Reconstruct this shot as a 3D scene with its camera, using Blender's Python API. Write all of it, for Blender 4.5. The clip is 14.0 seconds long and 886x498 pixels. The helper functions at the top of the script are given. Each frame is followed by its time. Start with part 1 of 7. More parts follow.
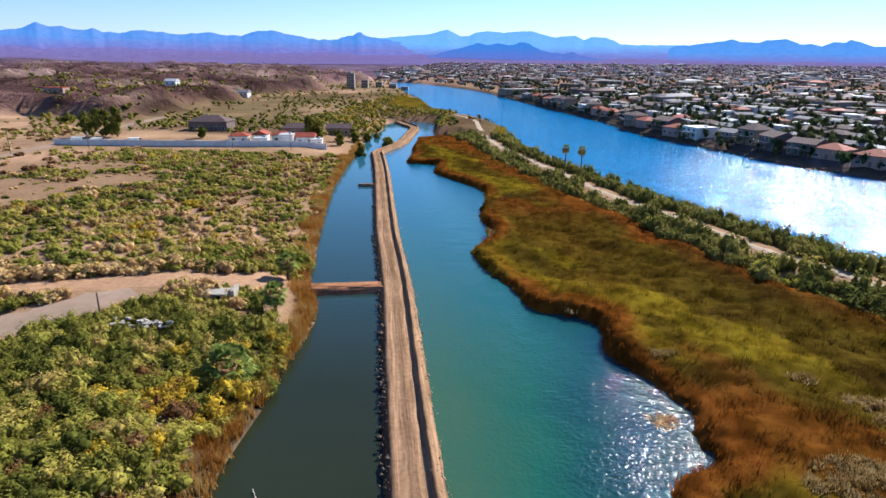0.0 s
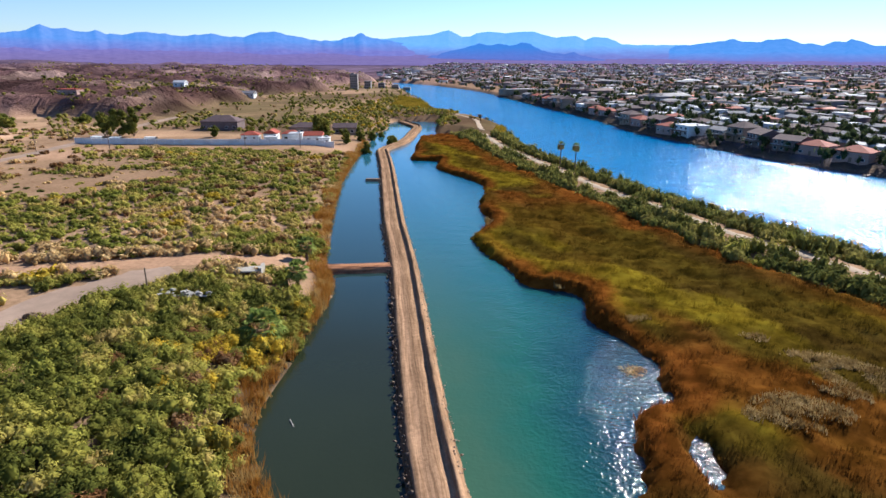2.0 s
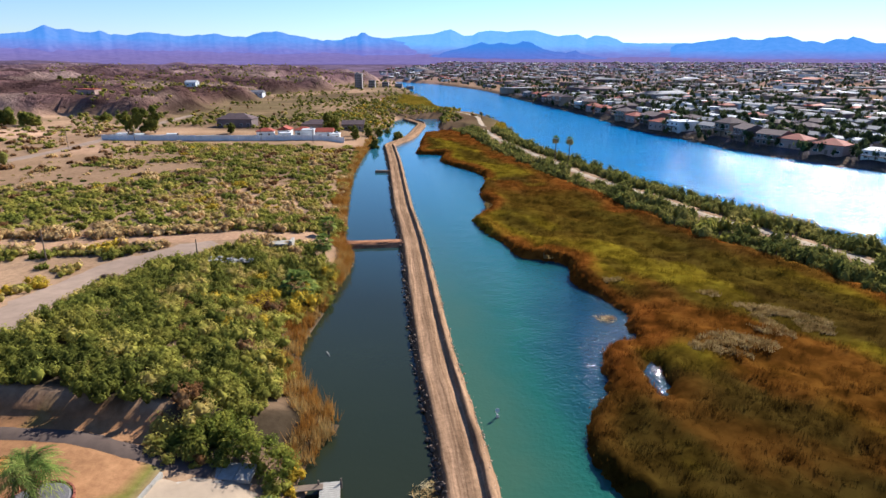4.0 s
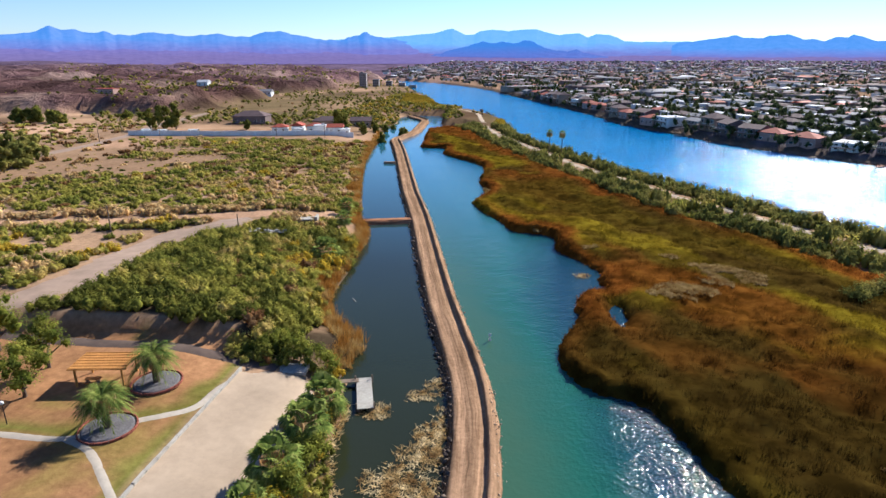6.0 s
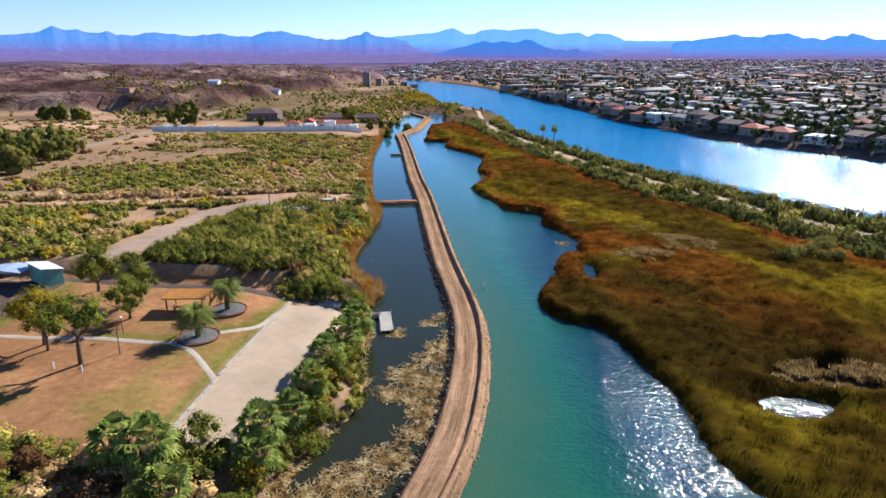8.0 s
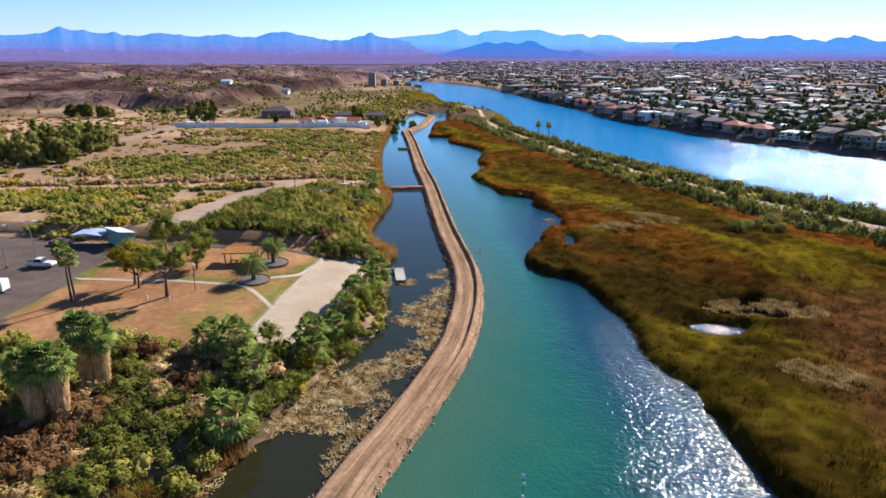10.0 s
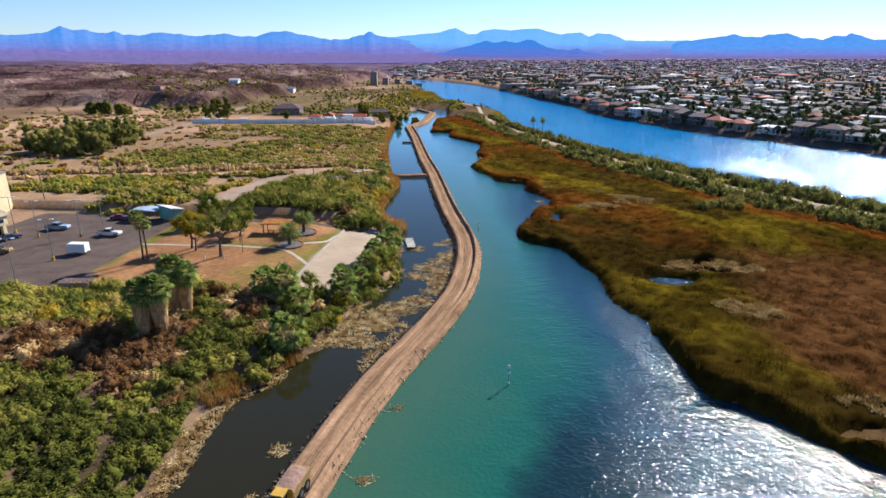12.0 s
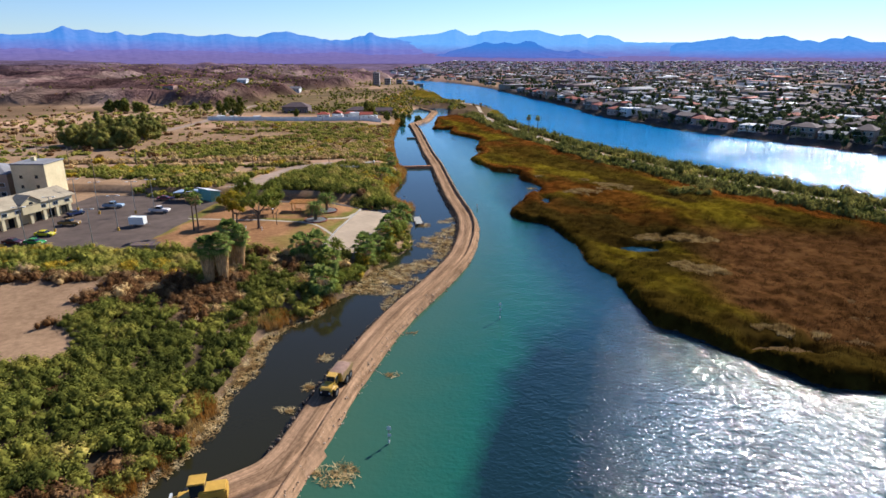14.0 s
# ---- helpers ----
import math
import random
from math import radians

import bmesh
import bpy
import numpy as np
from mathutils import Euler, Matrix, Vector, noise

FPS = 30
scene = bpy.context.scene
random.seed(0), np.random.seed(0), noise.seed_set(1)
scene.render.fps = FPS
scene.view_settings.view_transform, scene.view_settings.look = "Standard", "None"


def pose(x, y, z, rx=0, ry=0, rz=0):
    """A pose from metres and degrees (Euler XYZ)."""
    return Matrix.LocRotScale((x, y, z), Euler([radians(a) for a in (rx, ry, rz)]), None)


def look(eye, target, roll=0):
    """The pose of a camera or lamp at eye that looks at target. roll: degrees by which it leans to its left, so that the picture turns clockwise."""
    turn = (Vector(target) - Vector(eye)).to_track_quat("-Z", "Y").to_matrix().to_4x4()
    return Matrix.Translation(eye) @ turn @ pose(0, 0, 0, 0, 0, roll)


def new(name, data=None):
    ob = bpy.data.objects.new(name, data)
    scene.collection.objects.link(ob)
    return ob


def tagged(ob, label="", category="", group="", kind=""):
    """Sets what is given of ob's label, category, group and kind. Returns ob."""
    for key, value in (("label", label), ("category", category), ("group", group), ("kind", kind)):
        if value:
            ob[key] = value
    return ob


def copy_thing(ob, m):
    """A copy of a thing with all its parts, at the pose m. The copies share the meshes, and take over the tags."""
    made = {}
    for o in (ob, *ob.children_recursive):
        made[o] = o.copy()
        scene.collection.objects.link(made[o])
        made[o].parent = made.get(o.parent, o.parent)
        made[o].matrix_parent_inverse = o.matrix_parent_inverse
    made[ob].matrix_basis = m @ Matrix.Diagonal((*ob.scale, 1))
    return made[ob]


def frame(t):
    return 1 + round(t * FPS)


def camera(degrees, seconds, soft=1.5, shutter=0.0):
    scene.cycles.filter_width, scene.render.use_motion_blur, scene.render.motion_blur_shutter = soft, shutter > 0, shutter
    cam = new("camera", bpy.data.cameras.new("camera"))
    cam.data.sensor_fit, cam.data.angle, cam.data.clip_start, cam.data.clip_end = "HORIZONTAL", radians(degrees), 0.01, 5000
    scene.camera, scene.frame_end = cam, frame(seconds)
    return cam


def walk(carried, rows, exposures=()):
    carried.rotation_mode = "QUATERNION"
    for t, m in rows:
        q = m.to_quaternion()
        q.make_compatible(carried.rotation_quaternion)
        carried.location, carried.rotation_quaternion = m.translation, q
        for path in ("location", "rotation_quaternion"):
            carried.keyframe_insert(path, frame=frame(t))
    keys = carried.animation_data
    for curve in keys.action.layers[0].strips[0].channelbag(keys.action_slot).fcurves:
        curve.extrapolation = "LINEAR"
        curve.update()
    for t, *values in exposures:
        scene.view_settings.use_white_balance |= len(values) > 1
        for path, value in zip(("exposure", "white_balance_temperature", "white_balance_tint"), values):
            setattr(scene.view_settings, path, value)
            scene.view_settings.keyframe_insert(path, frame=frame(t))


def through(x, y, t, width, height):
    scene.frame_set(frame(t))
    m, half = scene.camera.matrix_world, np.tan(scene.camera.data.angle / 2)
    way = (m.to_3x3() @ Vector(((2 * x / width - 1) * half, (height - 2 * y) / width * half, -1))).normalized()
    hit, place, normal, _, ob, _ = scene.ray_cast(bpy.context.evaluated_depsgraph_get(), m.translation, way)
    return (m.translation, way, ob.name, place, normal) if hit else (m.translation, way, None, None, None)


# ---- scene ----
cam = camera(73.0, 14.0)
PATH = [
    (0, (-6.784, 11.695, 41.486), (-6.992, 13.588, 40.877), 0.5),
    (0.5, (-6.395, 9.212, 41.842), (-6.604, 11.106, 41.233), 0.5),
    (1, (-6.099, 6.212, 41.965), (-6.311, 8.106, 41.357), 0.5),
    (1.5, (-5.808, 2.485, 42.075), (-6.021, 4.379, 41.468), 0.4),
    (2, (-5.469, -1.597, 42.173), (-5.683, 0.296, 41.565), 0.3),
    (2.5, (-5.13, -6.033, 42.348), (-5.347, -4.139, 41.741), 0.3),
    (3, (-4.721, -10.655, 42.49), (-4.939, -8.762, 41.882), 0.2),
    (5.3, (-2.405, -34.369, 43.366), (-2.631, -32.479, 42.753), -0.0),
    (5.5, (-2.116, -36.709, 43.411), (-2.343, -34.819, 42.798), -0.0),
    (6, (-1.647, -42.425, 43.496), (-1.876, -40.535, 42.882), -0.1),
    (6.5, (-1.169, -48.15, 43.645), (-1.399, -46.26, 43.031), -0.1),
    (7, (-0.497, -54.095, 43.79), (-0.728, -52.206, 43.175), -0.1),
    (7.5, (0.139, -60.095, 43.937), (-0.093, -58.206, 43.321), -0.2),
    (8, (0.784, -66.386, 44.199), (0.552, -64.497, 43.583), -0.2),
    (10.3, (3.958, -95.238, 44.904), (3.717, -93.349, 44.29), -0.1),
    (10.5, (4.095, -97.769, 45.018), (3.857, -95.881, 44.403), -0.1),
    (11, (4.594, -103.722, 45.216), (4.357, -101.834, 44.599), -0.1),
    (11.5, (5.213, -109.637, 45.343), (4.974, -107.75, 44.726), -0.2),
    (12, (5.672, -115.349, 45.461), (5.433, -113.462, 44.844), -0.2),
    (12.5, (6.268, -121.334, 45.638), (6.028, -119.447, 45.02), -0.2),
    (13, (6.774, -127.404, 45.813), (6.535, -125.517, 45.195), -0.1),
    (13.5, (7.22, -133.436, 45.963), (6.982, -131.548, 45.345), -0.2),
    (14, (7.588, -139.805, 46.097), (7.351, -137.916, 45.482), -0.0),
]
walk(cam, [(t, look(eye, target, roll)) for t, eye, target, roll in PATH], [(0, 1.13, 5660, 9), (8, 1.18, 5660, 9), (10.5, 1.18, 5660, 9), (14, 0.98, 5660, 9)])

# ---- world and sun ----
SUN_AZ, SUN_EL = radians(57), radians(33)          # azimuth from +x, towards +y
world = bpy.data.worlds.new("world")
scene.world = world
world.use_nodes = True
wn = world.node_tree
sky = wn.nodes.new("ShaderNodeTexSky")
sky.sky_type, sky.sun_disc = "NISHITA", False
sky.sun_elevation, sky.sun_rotation = SUN_EL, radians(90) - SUN_AZ
sky.air_density, sky.dust_density, sky.ozone_density = 1.0, 0.0, 3.0
wn.nodes["Background"].inputs["Strength"].default_value = 0.056
tint = wn.nodes.new("ShaderNodeMix")
tint.data_type, tint.blend_type = "RGBA", "MULTIPLY"
tint.inputs[0].default_value, tint.inputs[7].default_value = 1.0, (0.90, 0.97, 1.18, 1)
wn.links.new(sky.outputs["Color"], tint.inputs[6])
wn.links.new(tint.outputs[2], wn.nodes["Background"].inputs["Color"])
sun = new("sun", bpy.data.lights.new("sun", "SUN"))
sun.data.energy, sun.data.angle, sun.data.color = 5.0, radians(0.53), (1.0, 0.90, 0.74)
sun.matrix_world = look((math.cos(SUN_AZ) * math.cos(SUN_EL) * 300, math.sin(SUN_AZ) * math.cos(SUN_EL) * 300, math.sin(SUN_EL) * 300), (0, 0, 0))


# ---- materials ----
def nodes_of(name):
    m = bpy.data.materials.new(name)
    m.use_nodes = True
    nt = m.node_tree
    return m, nt, nt.nodes["Principled BSDF"]


def add(nt, kind, **values):
    n = nt.nodes.new("ShaderNode" + kind)
    for k, v in values.items():
        n.inputs[k.replace("_", " ")].default_value = v
    return n


def ramp(nt, fac, stops):
    r = nt.nodes.new("ShaderNodeValToRGB")
    e = r.color_ramp.elements
    while len(e) < len(stops):
        e.new(0.5)
    for el, (p, c) in zip(e, stops):
        el.position, el.color = p, (*c, 1)
    nt.links.new(fac, r.inputs["Fac"])
    return r.outputs["Color"]


def noise_out(nt, scale, detail=4, rough=0.6, vec=None, dist=0.0):
    n = add(nt, "TexNoise", Scale=scale, Detail=detail, Roughness=rough, Distortion=dist)
    if vec is None:
        g = nt.nodes.get("geo") or nt.nodes.new("ShaderNodeNewGeometry")
        g.name = "geo"
        vec = g.outputs["Position"]
    nt.links.new(vec, n.inputs["Vector"])
    return n.outputs["Fac"]


def mix(nt, fac, a, b, mode="MIX"):
    m = nt.nodes.new("ShaderNodeMix")
    m.data_type, m.blend_type = "RGBA", mode
    for sock, v in ((m.inputs[0], fac), (m.inputs[6], a), (m.inputs[7], b)):
        if isinstance(v, (int, float)):
            sock.default_value = v
        elif isinstance(v, tuple):
            sock.default_value = (*v, 1)
        else:
            nt.links.new(v, sock)
    return m.outputs[2]


def bump(nt, bsdf, height, strength=0.5, distance=0.1):
    b = add(nt, "Bump", Strength=strength, Distance=distance)
    nt.links.new(height, b.inputs["Height"])
    nt.links.new(b.outputs["Normal"], bsdf.inputs["Normal"])
    return b


def plain(name, color, rough=0.7, metal=0.0, var=0.25, scale=3.0, bumps=0.0):
    """A surface of one colour with uneven tone at two scales."""
    m, nt, b = nodes_of(name)
    n = noise_out(nt, scale, 6, 0.65)
    n2 = noise_out(nt, scale * 0.13, 3)
    dark, light = tuple(c * (1 - var) for c in color), tuple(min(1, c * (1 + var)) for c in color)
    c1 = ramp(nt, n, [(0.3, dark), (0.7, light)])
    c2 = ramp(nt, n2, [(0.35, (0.86, 0.85, 0.84)), (0.65, (1.08, 1.08, 1.08))])
    nt.links.new(mix(nt, 1.0, c1, c2, "MULTIPLY"), b.inputs["Base Color"])
    b.inputs["Roughness"].default_value, b.inputs["Metallic"].default_value = rough, metal
    b.inputs["Specular IOR Level"].default_value = 0.15 if rough > 0.75 else 0.5
    if bumps:
        bump(nt, b, n, bumps, 0.1)
    return m


def foliage(name, colors, rough=0.8, scale=0.35, through=0.4, spread=0.35, detail=4):
    """Leaves: colour by place and by leaf; some light passes through them."""
    m, nt, b = nodes_of(name)
    g = nt.nodes.new("ShaderNodeNewGeometry")
    g.name = "geo"
    n = noise_out(nt, scale, detail, 0.6)
    base = ramp(nt, n, [(0.38 + 0.24 * k / max(1, len(colors) - 1), c) for k, c in enumerate(colors)])
    leaf = ramp(nt, g.outputs["Random Per Island"], [(0.0, (1 - spread,) * 3), (1.0, (1 + spread, 1 + spread, 1 + spread * 0.7))])
    c = mix(nt, 1.0, base, leaf, "MULTIPLY")
    nt.links.new(c, b.inputs["Base Color"])
    b.inputs["Roughness"].default_value = rough
    b.inputs["Specular IOR Level"].default_value = 0.0
    t = nt.nodes.new("ShaderNodeBsdfTranslucent")
    nt.links.new(c, t.inputs["Color"])
    w = nt.nodes.new("ShaderNodeMixShader")
    w.inputs[0].default_value = through
    nt.links.new(b.outputs[0], w.inputs[1])
    nt.links.new(t.outputs[0], w.inputs[2])
    nt.links.new(w.outputs[0], nt.nodes["Material Output"].inputs["Surface"])
    return m


def ground_material():
    m, nt, b = nodes_of("desert_soil")
    a = nt.nodes.new("ShaderNodeVertexColor")
    a.layer_name = "soil"
    n1 = noise_out(nt, 0.9, 8, 0.7)
    n2 = noise_out(nt, 0.06, 5, 0.6)
    n3 = noise_out(nt, 0.008, 4, 0.6)
    k = ramp(nt, n1, [(0.3, (0.72, 0.7, 0.68)), (0.7, (1.25, 1.25, 1.25))])
    k2 = ramp(nt, n2, [(0.3, (0.8, 0.78, 0.76)), (0.7, (1.15, 1.15, 1.15))])
    k3 = ramp(nt, n3, [(0.35, (0.85, 0.84, 0.84)), (0.65, (1.12, 1.12, 1.12))])
    c = mix(nt, 1.0, a.outputs["Color"], k, "MULTIPLY")
    c = mix(nt, 1.0, c, k2, "MULTIPLY")
    c = mix(nt, 1.0, c, k3, "MULTIPLY")
    nt.links.new(c, b.inputs["Base Color"])
    b.inputs["Roughness"].default_value = 0.95
    b.inputs["Specular IOR Level"].default_value = 0.0
    fine = bump(nt, b, n1, 0.6, 0.15)
    worn = add(nt, "Bump", Distance=7.0)
    nt.links.new(a.outputs["Alpha"], worn.inputs["Strength"])
    nt.links.new(noise_out(nt, 0.055, 7, 0.62, dist=0.8), worn.inputs["Height"])
    nt.links.new(worn.outputs["Normal"], fine.inputs["Normal"])
    return m


def water_material(name, deep, shallow, wave, rough, grad=None, strength=0.35, spec=0.5, weed=None, fine=1.35, broad=0.22, skylit=None, south=None):
    """Water: the colour of depth and bed, the sky's blue painted in to the north, and waves as fine relief that grow
    away from the shore.
    """
    m, nt, b = nodes_of(name)
    if grad:
        a = nt.nodes.new("ShaderNodeAttribute")
        a.attribute_name = "depth"
        s = nt.nodes.new("ShaderNodeMath")
        s.operation = "MULTIPLY_ADD"
        nt.links.new(noise_out(nt, 0.06, 5, 0.65), s.inputs[0])
        s.inputs[1].default_value = 0.5
        nt.links.new(a.outputs["Fac"], s.inputs[2])
        mid = (0.014, 0.080, 0.054)
        c = ramp(nt, s.outputs[0], [(grad[0], shallow), ((grad[0] * 0.6 + grad[1] * 0.4), mid), (grad[1], deep)])
        w = nt.nodes.new("ShaderNodeAttribute")
        w.attribute_name = "weed"
        ww = nt.nodes.new("ShaderNodeMath")
        ww.operation = "MULTIPLY_ADD"
        nt.links.new(noise_out(nt, 0.10, 6, 0.7), ww.inputs[0])
        ww.inputs[1].default_value = 0.9
        nt.links.new(w.outputs["Fac"], ww.inputs[2])
        c = mix(nt, ramp(nt, ww.outputs[0], [(0.62, (0, 0, 0)), (1.25, (1, 1, 1))]), c, weed)
    else:
        c = ramp(nt, noise_out(nt, 0.02, 4), [(0.3, deep), (0.7, shallow)])
    if south:
        p, k = nt.nodes.new("ShaderNodeSeparateXYZ"), nt.nodes.new("ShaderNodeMapRange")
        nt.links.new(nt.nodes["geo"].outputs["Position"], p.inputs[0])
        k.inputs["From Min"].default_value, k.inputs["From Max"].default_value = 40.0, -50.0
        nt.links.new(p.outputs["Y"], k.inputs["Value"])
        c = mix(nt, k.outputs["Result"], c, south)
    # reflected sky painted into the base colour, stronger towards the north
    if skylit:
        p, k = nt.nodes.new("ShaderNodeSeparateXYZ"), nt.nodes.new("ShaderNodeMapRange")
        nt.links.new(nt.nodes["geo"].outputs["Position"], p.inputs[0])
        k.inputs["From Min"].default_value, k.inputs["From Max"].default_value = 80.0, 240.0
        nt.links.new(p.outputs["Y"], k.inputs["Value"])
        c = mix(nt, k.outputs["Result"], c, skylit)
    nt.links.new(c, b.inputs["Base Color"])
    b.inputs["Roughness"].default_value = rough
    b.inputs["IOR"].default_value = 1.33
    b.inputs["Specular IOR Level"].default_value = spec
    w1 = noise_out(nt, fine, 3, 0.55)
    w2 = noise_out(nt, broad, 3, 0.5)
    h = nt.nodes.new("ShaderNodeMath")
    h.operation = "MULTIPLY_ADD"
    nt.links.new(w2, h.inputs[0])
    h.inputs[1].default_value = 1.2
    nt.links.new(w1, h.inputs[2])
    bp = bump(nt, b, h.outputs[0], strength, wave)
    if grad:
        k = nt.nodes.new("ShaderNodeMapRange")
        k.inputs["From Min"].default_value, k.inputs["From Max"].default_value = 0.05, 0.8
        k.inputs["To Min"].default_value, k.inputs["To Max"].default_value = strength * 0.14, strength
        nt.links.new(a.outputs["Fac"], k.inputs["Value"])
        nt.links.new(k.outputs["Result"], bp.inputs["Strength"])
    return m


M_GROUND = ground_material()
M_CHANNEL = water_material("still_channel_water", (0.015, 0.020, 0.011), (0.021, 0.027, 0.014), 0.10, 0.05, strength=0.15, spec=0.30, skylit=(0.026, 0.105, 0.150), south=(0.017, 0.015, 0.006))
M_LAGOON = water_material("lagoon_water", (0.005, 0.030, 0.046), (0.036, 0.086, 0.050), 0.48, 0.085, (0.25, 1.15), 0.5, skylit=(0.008, 0.105, 0.190), weed=(0.0068, 0.0204, 0.0245), fine=1.6, broad=0.33)
M_RIVER = water_material("river_water", (0.0014, 0.142, 0.360), (0.0028, 0.180, 0.420), 1.5, 0.10, strength=0.47, spec=0.36, fine=0.8, broad=0.16)
M_DIRT = plain("packed_dirt", (0.350, 0.205, 0.118), 0.95, 0, 0.22, 1.2, 0.4)
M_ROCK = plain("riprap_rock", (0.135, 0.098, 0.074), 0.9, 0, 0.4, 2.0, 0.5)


# ---- plan of the shores ----
BANK = [(-37, -300), (-36, -160), (-34, -110), (-33, -90), (-31.5, -85), (-31.3, -78), (-32.5, -69), (-31.5, -64), (-33.4, -55), (-32.4, -47),
        (-30, -43), (-28, -38), (-25.5, -32), (-25.5, -26), (-23.5, -17), (-22.5, -7), (-18.5, -1), (-18.5, 5), (-21, 11), (-22.5, 22),
        (-24.5, 33), (-24, 41), (-29, 47), (-34, 55), (-35.5, 66), (-36.3, 80), (-37, 95), (-39, 105), (-43, 113), (-47, 128),
        (-54, 156), (-63, 196), (-70, 239), (-74, 271), (-79, 307), (-84, 335), (-82, 355), (-83, 378), (-87, 400), (-84, 414)]
DIKE = [(-26, -300), (-22.5, -190), (-20.3, -130), (-19, -105), (-18, -88), (-17.3, -76), (-16.7, -66), (-15.7, -57), (-14.5, -48), (-12.3, -37), (-8.6, -23), (-5.7, -9), (-4.8, 2), (-4.9, 14),
        (-6.0, 26), (-8.6, 38), (-14.3, 60), (-20.2, 86), (-27.4, 118), (-35.6, 150), (-45.5, 193), (-54.5, 232), (-62, 262), (-65.5, 278), (-62.5, 298), (-61.3, 320), (-63, 350), (-65, 377), (-74, 396), (-80, 408)]
MARSH_EDGE = [(120, -64), (75, -59), (61.6, -56.8), (54.2, -56.2), (50.2, -52.6), (44.4, -48), (41.1, -44.3), (36.8, -39.8), (33.5, -38.2), (31.7, -30), (30, -19.8), (29.2, -13.4), (26, -8), (24.3, -4), (24, 2), (23.4, 8),
              (22, 12), (20.2, 17.6), (18.5, 23), (15.5, 28.5), (11, 30.5), (8.4, 33), (6.2, 37), (6, 41.2), (7.3, 47.5), (9, 50), (10.2, 54), (10.2, 60), (11.5, 65.5), (14, 67.2), (16.8, 69), (16.2, 73), (16.8, 79), (15, 82),
              (13.4, 86), (10.5, 90), (8.4, 94.5), (8.9, 103), (5, 106.5), (-1.6, 108.5), (-5.3, 117.6), (-9.8, 126.5), (-14.4, 140),
              (-11, 148), (-10.5, 157), (-14, 170), (-15, 203), (-27, 222), (-35, 235), (-36, 251), (-48, 254), (-50, 275), (-53, 297), (-55, 325), (-57, 340)]
# open water inside the marsh: centre and half widths
POCKETS = [(38.6, 7.4, 4.6, 2.4), (17.2, 57, 1.5, 4.6)]
LEVEE_FOOT = [(-45, 335), (-31, 318), (-13, 263), (0, 227), (10, 198), (26, 166), (40, 134), (52, 113), (65, 92), (78, 72), (100, 48), (130, 12), (190, -62)]
LEVEE_ROAD = [(-70, 450), (-34, 414), (-23.6, 352), (-12.8, 301), (-1.2, 266), (10.8, 234), (20.5, 206), (29.3, 186), (38, 171), (50, 144), (63, 124), (76, 102), (90, 83), (115, 54), (145, 18), (205, -62)]
RIVER_L = [(-184, 940), (-134, 752), (-93, 612), (-66, 500), (-30, 450), (-12, 398), (-8, 342), (-3, 306), (11, 262), (22, 233), (35, 206), (50, 175), (63, 152), (75, 133), (86, 116), (103, 92), (128, 62), (160, 25), (230, -62), (330, -200)]
RIVER_R = [(-150, 1010), (-90, 900), (-52, 815), (-24, 724), (11, 599), (36, 512), (54, 447), (67, 375), (81, 340), (94, 308), (110, 272), (131, 243), (157, 210), (186, 175), (240, 110), (340, -10), (460, -160)]


def smooth_line(pts, step):
    """Points at even steps along a rounded line through pts."""
    p = np.array(pts, float)
    q = np.vstack([2 * p[0] - p[1], p, 2 * p[-1] - p[-2]])
    out = []
    for a, b, c, d in zip(q, q[1:], q[2:], q[3:]):
        for t in np.linspace(0, 1, 12, endpoint=False):
            out.append(0.5 * (2 * b + (c - a) * t + (2 * a - 5 * b + 4 * c - d) * t * t + (3 * b - a - 3 * c + d) * t ** 3))
    out = np.array(out + [p[-1]])
    s = np.r_[0, np.cumsum(np.hypot(*np.diff(out, axis=0).T))]
    k = np.linspace(0, s[-1], max(2, int(s[-1] / step)))
    return np.stack([np.interp(k, s, out[:, 0]), np.interp(k, s, out[:, 1])], 1)


def dist_line(x, y, line):
    """Distance of points to a line of points, where it is less than 62 m; 200 elsewhere."""
    a = np.array(line, float)
    px, py = np.ravel(x).astype(float), np.ravel(y).astype(float)
    order = np.argsort(py)
    sx, sy = px[order], py[order]
    best = np.full(len(px), 4e4)
    lo = np.searchsorted(sy, np.minimum(a[:-1, 1], a[1:, 1]) - 62)
    hi = np.searchsorted(sy, np.maximum(a[:-1, 1], a[1:, 1]) + 62)
    for u, v, i, j in zip(a, a[1:], lo, hi):
        if i == j:
            continue
        k = np.nonzero(np.abs(sx[i:j] - u[0]) < 66 + abs(v[0] - u[0]))[0] + i
        d, qx, qy = v - u, sx[k] - u[0], sy[k] - u[1]
        t = np.clip((qx * d[0] + qy * d[1]) / max(d @ d, 1e-9), 0, 1)
        best[k] = np.minimum(best[k], (qx - t * d[0]) ** 2 + (qy - t * d[1]) ** 2)
    out = np.empty(len(px))
    out[order] = np.where(best > 62 ** 2, 200.0, np.sqrt(best))
    return out.reshape(np.shape(x))


